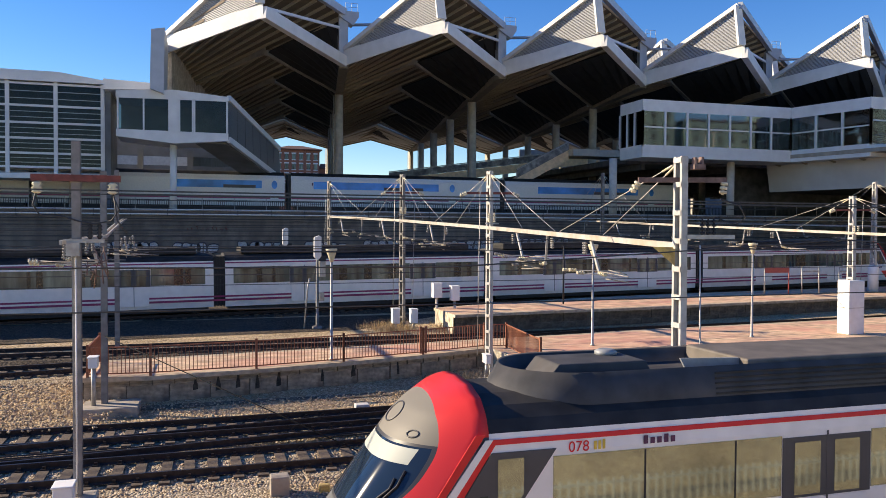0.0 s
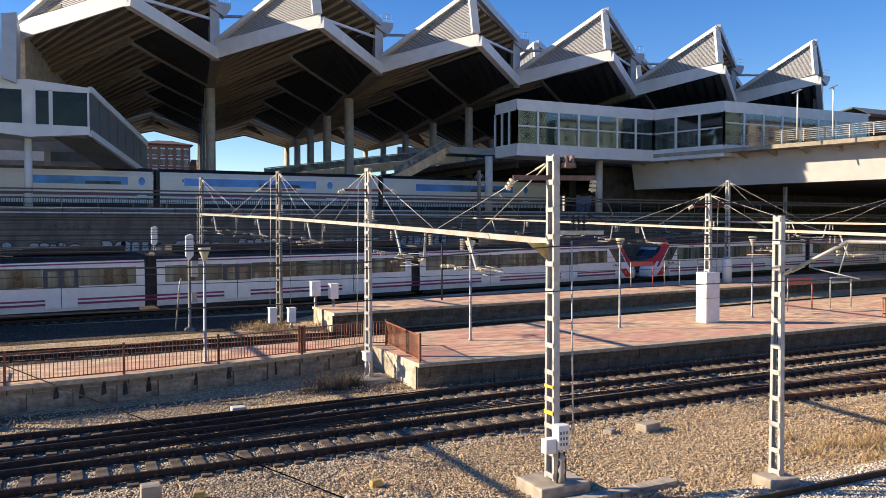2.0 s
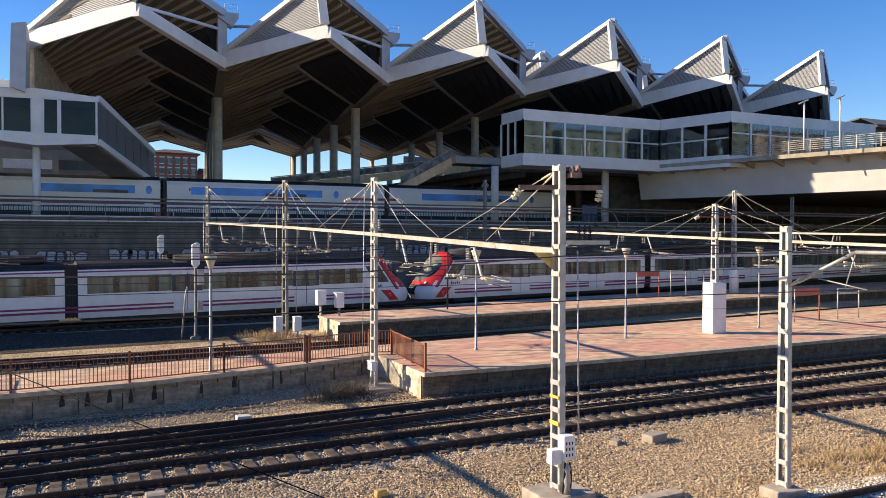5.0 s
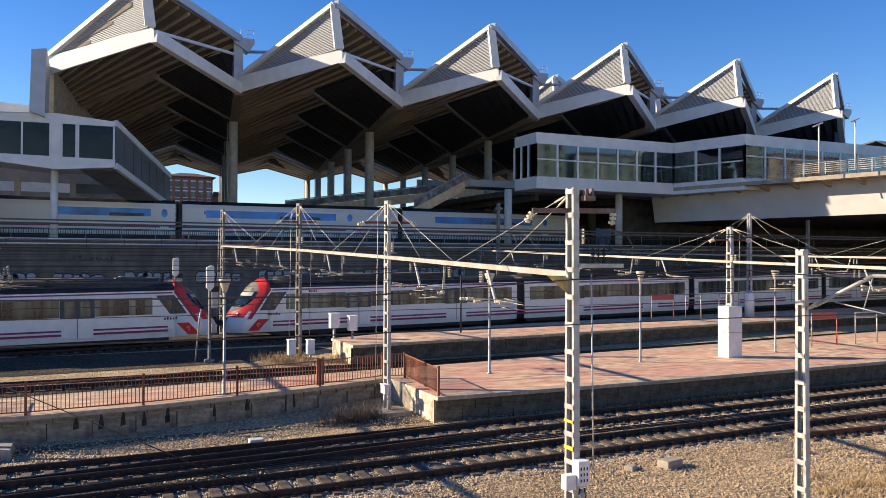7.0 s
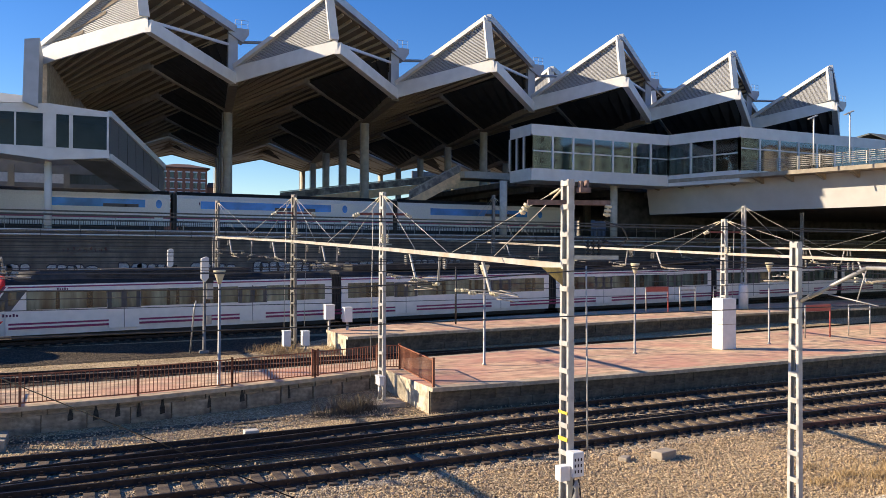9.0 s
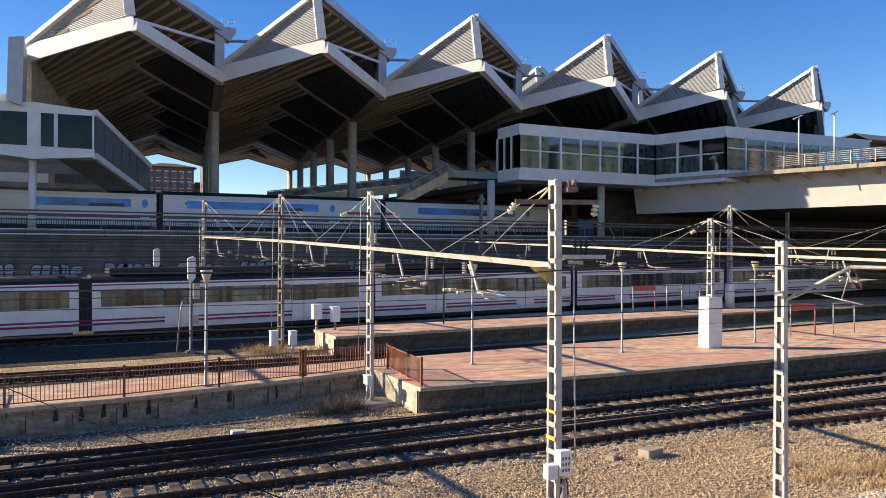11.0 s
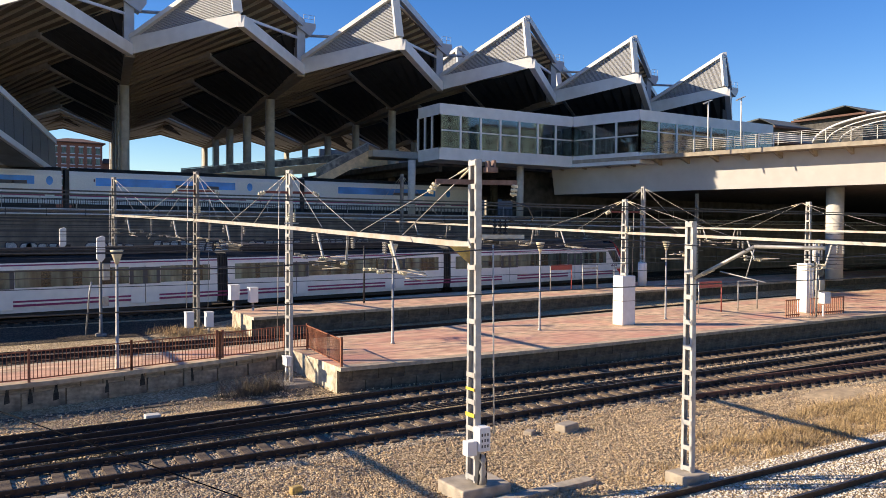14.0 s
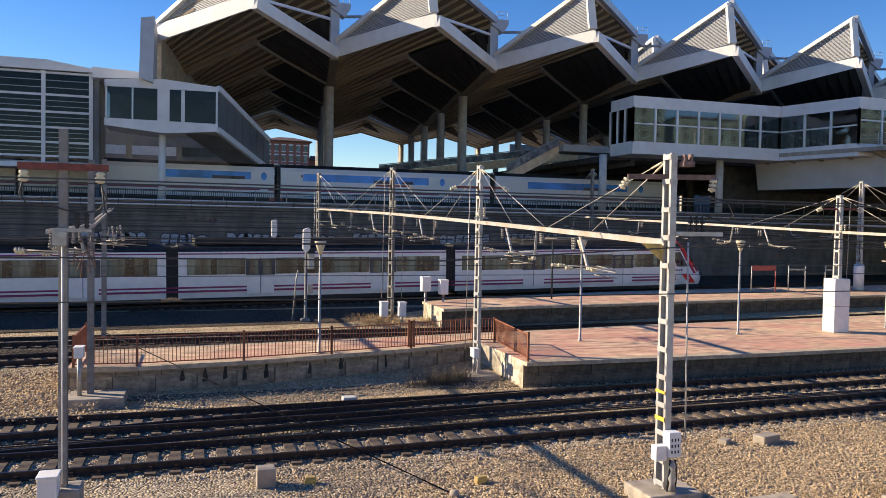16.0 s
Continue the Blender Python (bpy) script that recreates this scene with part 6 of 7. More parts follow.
# ---- overhead wires ----
def wires():
    th = thing("overhead_wires", "dark overhead contact wires and droppers above the tracks", "overhead wires")
    for pts, zc in ((TR_A, 5.15), (TR_B, 5.1), (TR_C, 5.1), (TR_D, 5.6), (TR_F, 6.1), (TR_B2, 5.1)):
        for lift, r in ((0.0, 0.022), (1.15, 0.024)):
            bm = B()
            xs = [x for x in range(-140, 250, 8) if x >= pts[0][0]]
            sup = 21.0
            q = []
            for x in xs:
                y, z = path_at(pts, x)
                u = ((x - 11) / sup) % 1.0
                sag = (0.65 if lift else 0.05) * 4 * u * (1 - u)
                q.append(Vector((x, y, z + zc + lift - sag)))
            tube(bm, q, r, 4)
            part("wire", bm, M_WIRE, th)
    for y, z in ((19.2, 7.15), (15.9, 7.1), (30.0, 7.6), (45.5, 8.4), (57.0, 7.6), (60.5, 7.2), (72, 9.5), (73, 8.8), (24.4, 5.6), (28.2, 5.9), (44.0, 5.2), (47.0, 5.9), (55.5, 6.4), (64.0, 6.8), (67.0, 7.6), (70.0, 6.2), (71.0, 7.9), (69.0, 5.6), (62.5, 7.5), (61.0, 6.1), (66.0, 5.2), (58.5, 8.3), (53.0, 7.3), (50.5, 6.9), (48.5, 4.6), (42.5, 7.2), (39.0, 6.2), (36.0, 5.5), (33.5, 3.9)):
        bm = B()
        bar(bm, (-140, y, z), (250, y + 4, z), 0.03, n=4)
        part("feeder", bm, M_WIRE, th)


wires()


# ---- platform furniture ----
def lamp_post(x, y, z, h, label="slim platform lamp post with a funnel-shaped head"):
    th = thing("platform_lamp", label, "lamp post", "platform lamps", at=(x, y, z))
    bm = B()
    lathe(bm, [(0.11, 0), (0.11, 0.06), (0.065, 0.1), (0.05, h - 0.5)], 10)
    part("pole", bm, M_GALV, th)
    bm = B()
    lathe(bm, [(0.06, h - 0.55), (0.10, h - 0.45), (0.24, h - 0.05), (0.25, h), (0.2, h + 0.02)], 14)
    part("shade", bm, M_PORCW, th, "cream funnel-shaped lamp head")


M_PORCW = mat("cream_lamp_shade", (0.58, 0.52, 0.36), 0.5, grain=0.05)
for x, y, h in ((5.13, 32.7, 4.7), (17.82, 33.72, 4.85), (27.34, 34.28, 4.9), (37.81, 34.77, 4.92), (56.5, 36.5, 4.9)):
    lamp_post(x, y, 0.8, h)

th = thing("mast_pedestal", "tall white painted concrete pedestal under a mast", "pedestal", at=(33.55, 34.09, 0.8), rz=0)
bm = B()
box(bm, -0.52, 0.52, -0.42, 0.42, 0, 2.92)
part("block", bm, M_WHITE_B, th, bevel=0.05)
bm = B()
box(bm, -0.524, 0.524, -0.424, 0.424, 1.42, 1.45)
part("joint", bm, M_CONC, th)
th = thing("round_pedestal", "round white concrete pedestal under a mast", "pedestal", at=(51.8, 50.4, 1.5))
bm = B()
lathe(bm, [(0.40, 0), (0.40, 1.95), (0.34, 2.1)], 20)
part("block", bm, M_WHITE_B, th)
th = thing("equipment_hut", "white upright equipment cabinet on the platform end", "cabinet", at=(50.0, 33.3, 0.8))
bm = B()
box(bm, -0.42, 0.42, -0.4, 0.4, 0, 3.4)
part("body", bm, M_WHITE_B, th, bevel=0.03)


def sign_frame(x, y, z, w, h, red, rz=0.0):
    th = thing("platform_sign", "platform sign board with a red panel on two posts" if red else "empty grey platform frame on two posts", "sign", "signs on the platforms", at=(x, y, z), rz=rz)
    for s in (-1, 1):
        bm = B()
        bar(bm, (s * w / 2, 0, 0), (s * w / 2, 0, h), 0.09, n=6)
        part("post", bm, M_SIGNRED if red and s > 0 else M_GALV, th)
    bm = B()
    box(bm, -w / 2, w / 2, -0.04, 0.04, h - 0.42, h - (0.0 if red else 0.3))
    part("board", bm, M_SIGNRED if red else M_GALV, th)
    if not red:
        bm = B()
        box(bm, -w / 2, w / 2, -0.04, 0.04, h - 0.06, h)
        part("top_bar", bm, M_GALV, th)


sign_frame(43.7, 36.2, 0.8, 2.3, 2.15, True)
sign_frame(47.8, 36.3, 0.8, 2.1, 2.1, False)
sign_frame(41.5, 49.3, 1.5, 2.2, 2.1, True)
sign_frame(44.8, 49.5, 1.5, 1.6, 2.1, False)
sign_frame(49.4, 50.6, 1.5, 1.6, 2.0, False)
th = thing("thin_platform_pole", "thin dark pole on the far platform", "pole", at=(22.54, 46.7, 1.5))
bm = B()
bar(bm, (0, 0, 0), (0, 0, 3.8), 0.12, n=8)
part("pole", bm, M_DARK, th)

# signals
def signal(x, y, z, h, label):
    th = thing("railway_signal", label, "signal", "railway signals", at=(x, y, z))
    bm = B()
    lathe(bm, [(0.30, 0), (0.28, 0.22), (0.09, 0.26), (0.075, h - 0.9)], 10)
    part("post", bm, M_MASTD, th)
    bm = B()
    slab(bm, ((-0.2, -0.16, h - 1.25), (0.02, -0.16, h - 1.45), (0.22, -0.16, h - 1.2), (0.22, -0.16, h - 0.08), (0.08, -0.16, h), (-0.2, -0.16, h - 0.12)), (0, 0.3, 0))
    part("head", bm, M_WHITE, th, bevel=0.03)
    for k in range(3):
        bm = B()
        lathe(bm, [(0.085, 0), (0.085, 0.1)], 10)
        part("lamp_hood", bm, M_TDARK, th).matrix_basis = pose(0.0, 0.14, h - 0.35 - k * 0.3, -90, 0, 0)
    bm = B()
    tube(bm, [(-0.75, 0.1, 0.0), (-0.55, 0.05, h * 0.45), (-0.45, 0, h * 0.55)], 0.09, 6)
    part("stay_tube", bm, M_GALV, th)
    bm = B()
    box(bm, 0.1, 0.45, -0.2, 0.15, h - 2.4, h - 1.5)
    part("relay_box", bm, M_GALV, th, bevel=0.02)
    bm = B()
    box(bm, 0.08, 0.38, -0.2, 0.15, h - 3.8, h - 3.3)
    part("relay_box", bm, M_GALV, th, bevel=0.02)
    bm = B()
    box(bm, 0.06, 0.5, 0.0, 0.12, h - 1.5, h - 1.2)
    part("plate", bm, M_DARK, th)


signal(6.33, 45.6, 0.45, 5.5, "colour-light railway signal with grey relay boxes")
signal(5.96, 60.5, 0.8, 5.6, "colour-light railway signal beside the wall")
th = thing("railway_signal", "colour-light railway signal with a white hood and a ladder", "signal", "railway signals", at=(47.75, 31.0, 0.8))
bm = B()
bar(bm, (0, 0, -0.2), (0, 0, 4.2), 0.13, n=10)
part("post", bm, M_GALV, th)
bm = B()
tube(bm, [(-0.32, -0.1, 3.6), (-0.32, -0.1, 4.75), (-0.2, -0.1, 5.0), (0.1, -0.1, 5.05), (0.3, -0.1, 4.9), (0.34, -0.1, 4.7), (0.34, -0.1, 3.75)], 0.11, 8)
box(bm, -0.34, 0.1, 0.0, 0.1, 3.7, 4.9)
part("hood", bm, M_WHITE_B, th)
bm = B()
lathe(bm, [(0.32, 0), (0.32, 0.06)], 18)
part("disc_head", bm, M_TDARK, th).matrix_basis = pose(0.2, -0.15, 2.95, 90, 0, 0)
bm = B()
box(bm, 0.1, 0.62, -0.2, 0.2, 1.75, 2.45)
part("relay_box", bm, M_GALV, th, bevel=0.02)
bm = B()
box(bm, 0.55, 1.2, -0.25, 0.2, 0.85, 1.6)
bar(bm, (0.8, 0, -0.1), (0.8, 0, 0.9), 0.12, n=8)
part("relay_box", bm, M_WHITE_B, th, bevel=0.02)
for s in (-0.75, -0.4):
    bm = B()
    bar(bm, (s, 0, -0.1), (s, 0, 3.6), 0.04, n=5)
    part("ladder_rail", bm, M_GALV, th)
for k in range(11):
    bm = B()
    bar(bm, (-0.75, 0, 0.3 + k * 0.3), (-0.4, 0, 0.3 + k * 0.3), 0.03, n=5)
    part("rung", bm, M_GALV, th)


def ground_cabinet(x, y, z, w, h, legs, label="small white trackside cabinet on a post"):
    th = thing("trackside_cabinet", label, "cabinet", "trackside cabinets", at=(x, y, z))
    bm = B()
    bar(bm, (0, 0, 0), (0, 0, legs), 0.16, n=8)
    part("post", bm, M_GALV, th)
    bm = B()
    box(bm, -w / 2, w / 2, -0.25, 0.25, legs, h - 0.03)
    box(bm, -w / 2 - 0.03, w / 2 + 0.03, -0.28, 0.28, h - 0.05, h)
    part("body", bm, M_WHITE_B, th, bevel=0.02)


ground_cabinet(13.72, 46.1, 0.6, 0.55, 2.45, 1.55)
ground_cabinet(14.71, 45.6, 0.6, 0.5, 2.3, 1.4)
ground_cabinet(10.75, 44.6, 0.42, 0.42, 1.3, 0.4, "white trackside cabinet beside a mast")
ground_cabinet(11.85, 44.6, 0.42, 0.4, 1.25, 0.4, "white trackside cabinet beside a mast")
ground_cabinet(11.55, 31.3, 0.05, 0.22, 1.0, 0.6, "small grey-white trackside cabinet beside a mast")
ground_cabinet(-2.98, 19.05, 0.0, 0.4, 0.64, 0.1, "white relay box at the foot of a grey post")
ground_cabinet(-3.72, 30.0, 0.05, 0.3, 1.75, 1.35, "white relay box in front of a grey post")


# railing of the platform end
def railing():
    th = thing("platform_railing", "rust-brown steel railing round the platform end", "railing")
    line = [(x, lin(P0_FRONT, x) + 0.15) for x in (-4.1, -1.9, 2.0, 5.6, 9.3, 12.6)]
    runs = [line, [(13.6, 34.2), (13.05, 29.1)], [(12.6, line[-1][1]), (13.6, 34.2)], [(-4.1, line[0][1]), (-4.1, 35)]]
    pst = mesh("post", box(B(), -0.045, 0.045, -0.045, 0.045, 0, 1.2), M_BROWN)
    bb = mesh("bar", box(B(), -0.013, 0.013, -0.013, 0.013, 0.12, 1.08), M_BROWN)
    for pl in runs:
        for (x0, y0), (x1, y1) in zip(pl, pl[1:]):
            a, b = Vector((x0, y0, 0.8)), Vector((x1, y1, 0.8))
            L = (b - a).length
            for e in (a, b):
                part("post", pst, None, th).matrix_basis = Matrix.Translation(e)
            for z in (0.12, 1.1):
                bm = B()
                bar(bm, a + Vector((0, 0, z)), b + Vector((0, 0, z)), 0.05, 0.04)
                part("handrail", bm, M_BROWN, th)
            n = int(L / 0.14)
            for i in range(1, n):
                part("bar", bb, None, th).matrix_basis = Matrix.Translation(a.lerp(b, i / n))
    for dx in (-0.12, 0.12):
        part("gate_post", pst, None, th).matrix_basis = Matrix.Translation((9.3 + dx, lin(P0_FRONT, 9.3) + 0.15, 0.85))


railing()
th = thing("platform_barrier", "short rust-brown railing round a signal at the platform edge", "railing")
for i in range(30):
    if 6 < i < 12:
        continue
    bm = B()
    bar(bm, (45.6 + i * 0.22, 31.7, 0.8), (45.6 + i * 0.22, 31.7, 1.9), 0.05)
    part("bar", bm, M_BROWN, th)
for xa, xb in ((45.55, 47.0), (48.2, 52.0)):
    for z in (0.95, 1.92):
        bm = B()
        bar(bm, (xa, 31.7, z), (xb, 31.7, z), 0.07)
        part("handrail", bm, M_BROWN, th)


def stone_block(x, y, w, d, h, name, label, m, rz=0):
    bm = B()
    box(bm, -w / 2, w / 2, -d / 2, d / 2, -0.3, h)
    ob = solid(name, bm, m, label, "trackside box", "trackside boxes", bevel=0.03)
    ob.matrix_world = pose(x, y, 0, 0, 0, rz)


stone_block(5.5, 27.95, 0.5, 0.4, 0.0, "point_motor", "white-topped point motor beside the track", M_CONC_L)
stone_block(1.81, 19.75, 0.46, 0.42, 0.2, "cable_box", "small pale concrete cable box in the ballast", M_CONC)
stone_block(17.05, 19.9, 0.75, 0.45, -0.02, "cable_box", "low concrete cable box in the gravel", M_CONC, 12)
stone_block(15.7, 20.15, 0.4, 0.3, -0.14, "cable_box", "low concrete cable box in the gravel", M_CONC, 30)
stone_block(7.1, 18.6, 0.30, 0.2, -0.1, "yellow_marker", "low faded yellow track magnet in the gravel", M_OCHRE, 10)
stone_block(2.9, 19.6, 0.28, 0.2, -0.08, "yellow_marker", "low faded yellow track magnet in the gravel", M_OCHRE, -8)


# house seen through the hall, and far buildings beyond the bridge
def house():
    th = thing("brick_house", "red brick apartment house with a brown tiled roof", "building", at=(25.9, 232, 1.2))
    bm = B()
    box(bm, -6.2, 6.2, -5, 5, -0.5, 27.5)
    box(bm, 6.2, 11.5, -3, 5, -0.5, 22.5)
    part("wall", bm, M_BRICK, th)
    bm = B()
    for x0, x1, y0, y1, z in ((-6.9, 6.9, -5.8, 5.8, 27.5), (6.2, 12.1, -3.8, 5.8, 22.5)):
        slab(bm, ((x0, y0, z), (x1, y0, z), (x1, y1, z), (x0, y1, z)), (0, 0, 0.3))
        cx = (x0 + x1) / 2
        slab(bm, ((x0, y0, z + .3), (x1, y0, z + .3), (cx + 2, 0, z + 1.7), (cx - 2, 0, z + 1.7)), (0, 0.1, 0))
        slab(bm, ((x1, y0, z + .3), (x1, y1, z + .3), (cx + 2, 0.1, z + 1.7), (cx + 2, 0, z + 1.7)), (-0.1, 0, 0))
    part("roof", bm, M_TILE, th)
    for fl in range(4):
        for i in range(6):
            x = -5.2 + i * 2.05
            bm = B()
            box(bm, x - 0.5, x + 0.5, -5.06, -4.96, 16.4 + fl * 2.8, 18.0 + fl * 2.8)
            w = part("window", bm, M_TRAINGLASS, th)
            bm = B()
            box(bm, x - 0.65, x + 0.65, -5.14, -5.0, 16.2 + fl * 2.8, 16.4 + fl * 2.8)
            part("sill", bm, M_WHITE, w)
            bm = B()
            box(bm, x - 0.65, x + 0.65, -5.13, -5.0, 18.0 + fl * 2.8, 18.35 + fl * 2.8)
            part("shutter_box", bm, M_WHITE, w)


house()


def far_buildings():
    specs = ((154, 108, 40, 14, 27.8, M_TILE), (176, 124, 30, 16, 34.0, M_TILE), (200, 112, 46, 16, 37.0, M_TILE))
    for x, y, w, d, h, m in specs:
        th = thing("far_building", "low brown station building with grey ribbed hipped roofs", "building", "buildings beyond the bridge", at=(x, y, 0))
        bm = B()
        # Wall colour is darkened for the shadow below the eaves.
        box(bm, -w / 2, w / 2, -d / 2, d / 2, 0.8, h - 3)
        part("wall", bm, M_SHADEWALL, th)
        bm = B()
        box(bm, -w / 2 - 1.5, w / 2 + 1.5, -d / 2 - 1.5, d / 2 + 1.5, h - 3.5, h - 3.05)
        part("eave", bm, m, th)
        bm = B()
        slab(bm, ((-w / 2 - 1, -d / 2 - 1, h - 3), (w / 2 + 1, -d / 2 - 1, h - 3), (w / 2 - 6, 0, h), (-w / 2 + 6, 0, h)), (0, 0.3, 0.3))
        slab(bm, ((-w / 2 - 1, d / 2 + 1, h - 3), (w / 2 + 1, d / 2 + 1, h - 3), (w / 2 - 6, 0.3, h), (-w / 2 + 6, 0.3, h)), (0, 0.3, 0.3))
        part("roof", bm, M_SLATE, th)
        for i in range(8):
            bm = B()
            xx = -w / 2 + (i + 0.5) * w / 8
            box(bm, xx - 0.8, xx + 0.8, -d / 2 - 0.06, -d / 2 + 0.02, h - 6.5, h - 4.2)
            part("window", bm, M_TRAINGLASS, th)


far_buildings()


# ---- town behind the eye, which the panes mirror ----
M_TOWN = mat("pale_grey_green_render", (0.32, 0.46, 0.45), 0.9, grain=0.1, scale=0.4)


def town():
    pane = mesh("window", box(B(), -0.7, 0.7, -0.04, 0.06, 0, 1.5), M_TDARK)
    for k, (x, w, h, m) in enumerate(((86, 22, 36, M_TOWN), (112, 26, 40, M_TOWN), (142, 24, 37, M_TOWN), (171, 26, 42, M_TOWN), (202, 28, 38, M_CONC_L))):
        th = thing("apartment_block", "pale plastered apartment block with rows of windows", "building", "blocks of the town", at=(x, -46, 0))
        bm = B()
        box(bm, -w / 2, w / 2, -12, 0, -0.4, h)
        part("wall", bm, m, th)
        bm = B()
        box(bm, -w / 2 - 0.4, w / 2 + 0.4, -12.4, 0.4, h, h + 0.5)
        part("roof", bm, M_TILE, th)
        for fl in range(5):
            for i in range(6):
                part("window", pane, None, th).matrix_basis = Matrix.Translation((-w / 2 + (i + 0.5) * w / 6, 0.0, h - 14.5 + fl * 2.9))


town()

# ---- fence below the eye, which the train windows mirror ----
th = thing("pale_fence", "pale upright-barred steel fence beside the near track", "fence")
bb = mesh("bar", box(B(), -0.025, 0.025, -0.02, 0.02, 0, 0.72), M_LATTICE)
for i in range(180):
    part("bar", bb, None, th).matrix_basis = Matrix.Translation((-4 + i * 0.235, 5.2, -0.28))
bm = B()
bar(bm, (-4, 5.2, 0.32), (38, 5.2, 0.32), 0.05)
part("rail", bm, M_LATTICE, th)

# ---- wall behind the eye, unseen, added for the windows to mirror ----
bm = B()
box(bm, -120, 200, -9, -4, -0.4, 4.6)
solid("embankment_wall", bm, M_CONC_L, "unseen pale wall added behind the eye for window reflections", "wall", kind="structure")


# ---- cable trough, sand patch, guy cable, point rods ----
th = thing("cable_trough", "line of concrete cable trough covers in the gravel", "cable trough")
a, b = Vector((10.35, 15.3, -0.24)), Vector((14.1, 15.5, -0.24))
for i in range(6):
    p, q = a.lerp(b, i / 6 + 0.004), a.lerp(b, (i + 1) / 6 - 0.004)
    bm = B()
    bar(bm, p + Vector((0, 0, random.uniform(-.015, .015))), q, 0.36, 0.16)
    part("cover", bm, M_CONC, th)
bm = B()
rg = random.Random(2)
c = bm.verts.new((30.6, 18.9, -0.20))
rim = [bm.verts.new((30.6 + 3.2 * rg.uniform(.8, 1.15) * math.cos(q), 18.9 + 1.5 * rg.uniform(.75, 1.15) * math.sin(q), -0.285)) for q in [2 * math.pi * k / 26 for k in range(26)]]
for k in range(26):
    bm.faces.new((c, rim[k], rim[(k + 1) % 26]))
solid("sand_patch", bm, M_SAND, "bare patch of trodden pale sandy soil", "ground", kind="structure")
th = thing("guy_cable", "taut dark guy cable running down to a ground anchor", "cable")
bm = B()
tube(bm, [(-3.25, 29.2, 2.6), (1.4, 23.6, 1.2), (6.13, 17.84, -0.24)], 0.035, 5)
part("cable", bm, M_CABLE, th)
bm = B()
lathe(bm, [(0.14, -0.3), (0.12, -0.16), (0.05, -0.12)], 8, at=(6.13, 17.84, 0))
part("anchor", bm, M_CONC, th)
th = thing("point_rods", "dark signalling rods and cables lying between two tracks", "point rods")
for k in range(5):
    bm = B()
    tube(bm, [(x, 24.25 + 0.1 * k + 0.03 * math.sin(x * 0.7 + k) + 0.012 * x, -0.13 - 0.02 * (k % 2)) for x in range(-30, 46, 3)], 0.045, 5)
    part("rod", bm, M_DARK, th)


# ---- spray paint on the retaining wall ----
def graffiti():
    """Bubble letters: a pale filled shape with a thick dark outline, and one faint red scrawl."""
    rng = random.Random(11)
    for x0, w, h, z in ((-9.5, 5.2, 1.2, 3.9), (-2.75, 3.8, 1.05, 3.98), (3.2, 4.1, 1.15, 3.98), (9.2, 4.0, 1.15, 3.98), (15.0, 6.5, 1.2, 4.1), (24.0, 5.0, 1.1, 4.2), (31, 5.5, 1.1, 4.4)):
        th = thing("graffiti", "sprayed pale bubble lettering with dark outlines, too worn to read", "graffiti", "graffiti on the wall", at=(x0, 75.97, z))
        x = 0.0
        while x < w:
            lw = rng.uniform(0.75, 1.05)
            lean, top = rng.uniform(-0.15, 0.25), h * rng.uniform(0.85, 1.05)
            ring = []
            for i in range(16):
                q = 2 * math.pi * i / 16
                c_, s_ = math.cos(q), math.sin(q)
                e = 0.62
                px_ = x + lw / 2 + (abs(c_) ** e) * math.copysign(lw / 2, c_) * rng.uniform(0.9, 1.08)
                pz_ = top / 2 + (abs(s_) ** e) * math.copysign(top / 2, s_) * rng.uniform(0.9, 1.05)
                ring.append((px_ + lean * pz_, 0, pz_))
            bm = B()
            slab(bm, ring, (0, 0.02, 0))
            part("fill", bm, M_GRAF, th)
            bm = B()
            tube(bm, [(a_, -0.012, c_) for a_, _, c_ in ring + ring[:1]], 0.09, 4)
            part("outline", bm, M_GRAFD, th)
            bm = B()
            cx, cz = x + lw / 2 + lean * top / 2, top * rng.uniform(0.45, 0.6)
            tube(bm, [(cx - 0.16, -0.012, cz), (cx + rng.uniform(-.05, .1), -0.012, cz + rng.uniform(-.16, .16)), (cx + 0.17, -0.012, cz + rng.uniform(-.1, .1))], 0.07, 4)
            part("inner_line", bm, M_GRAFD, th)
            x += lw * 0.86
    th = thing("graffiti", "faint dark red scrawl sprayed high on the wall", "graffiti", "graffiti on the wall", at=(-1.5, 75.97, 6.05))
    for i in range(9):
        bm = B()
        pts = [(i * 0.43 + rng.uniform(0, 0.3), 0, rng.uniform(0, 0.5)) for _ in range(5)]
        tube(bm, pts, 0.06, 4)
        part("stroke", bm, M_RUSTPAINT, th)


graffiti()


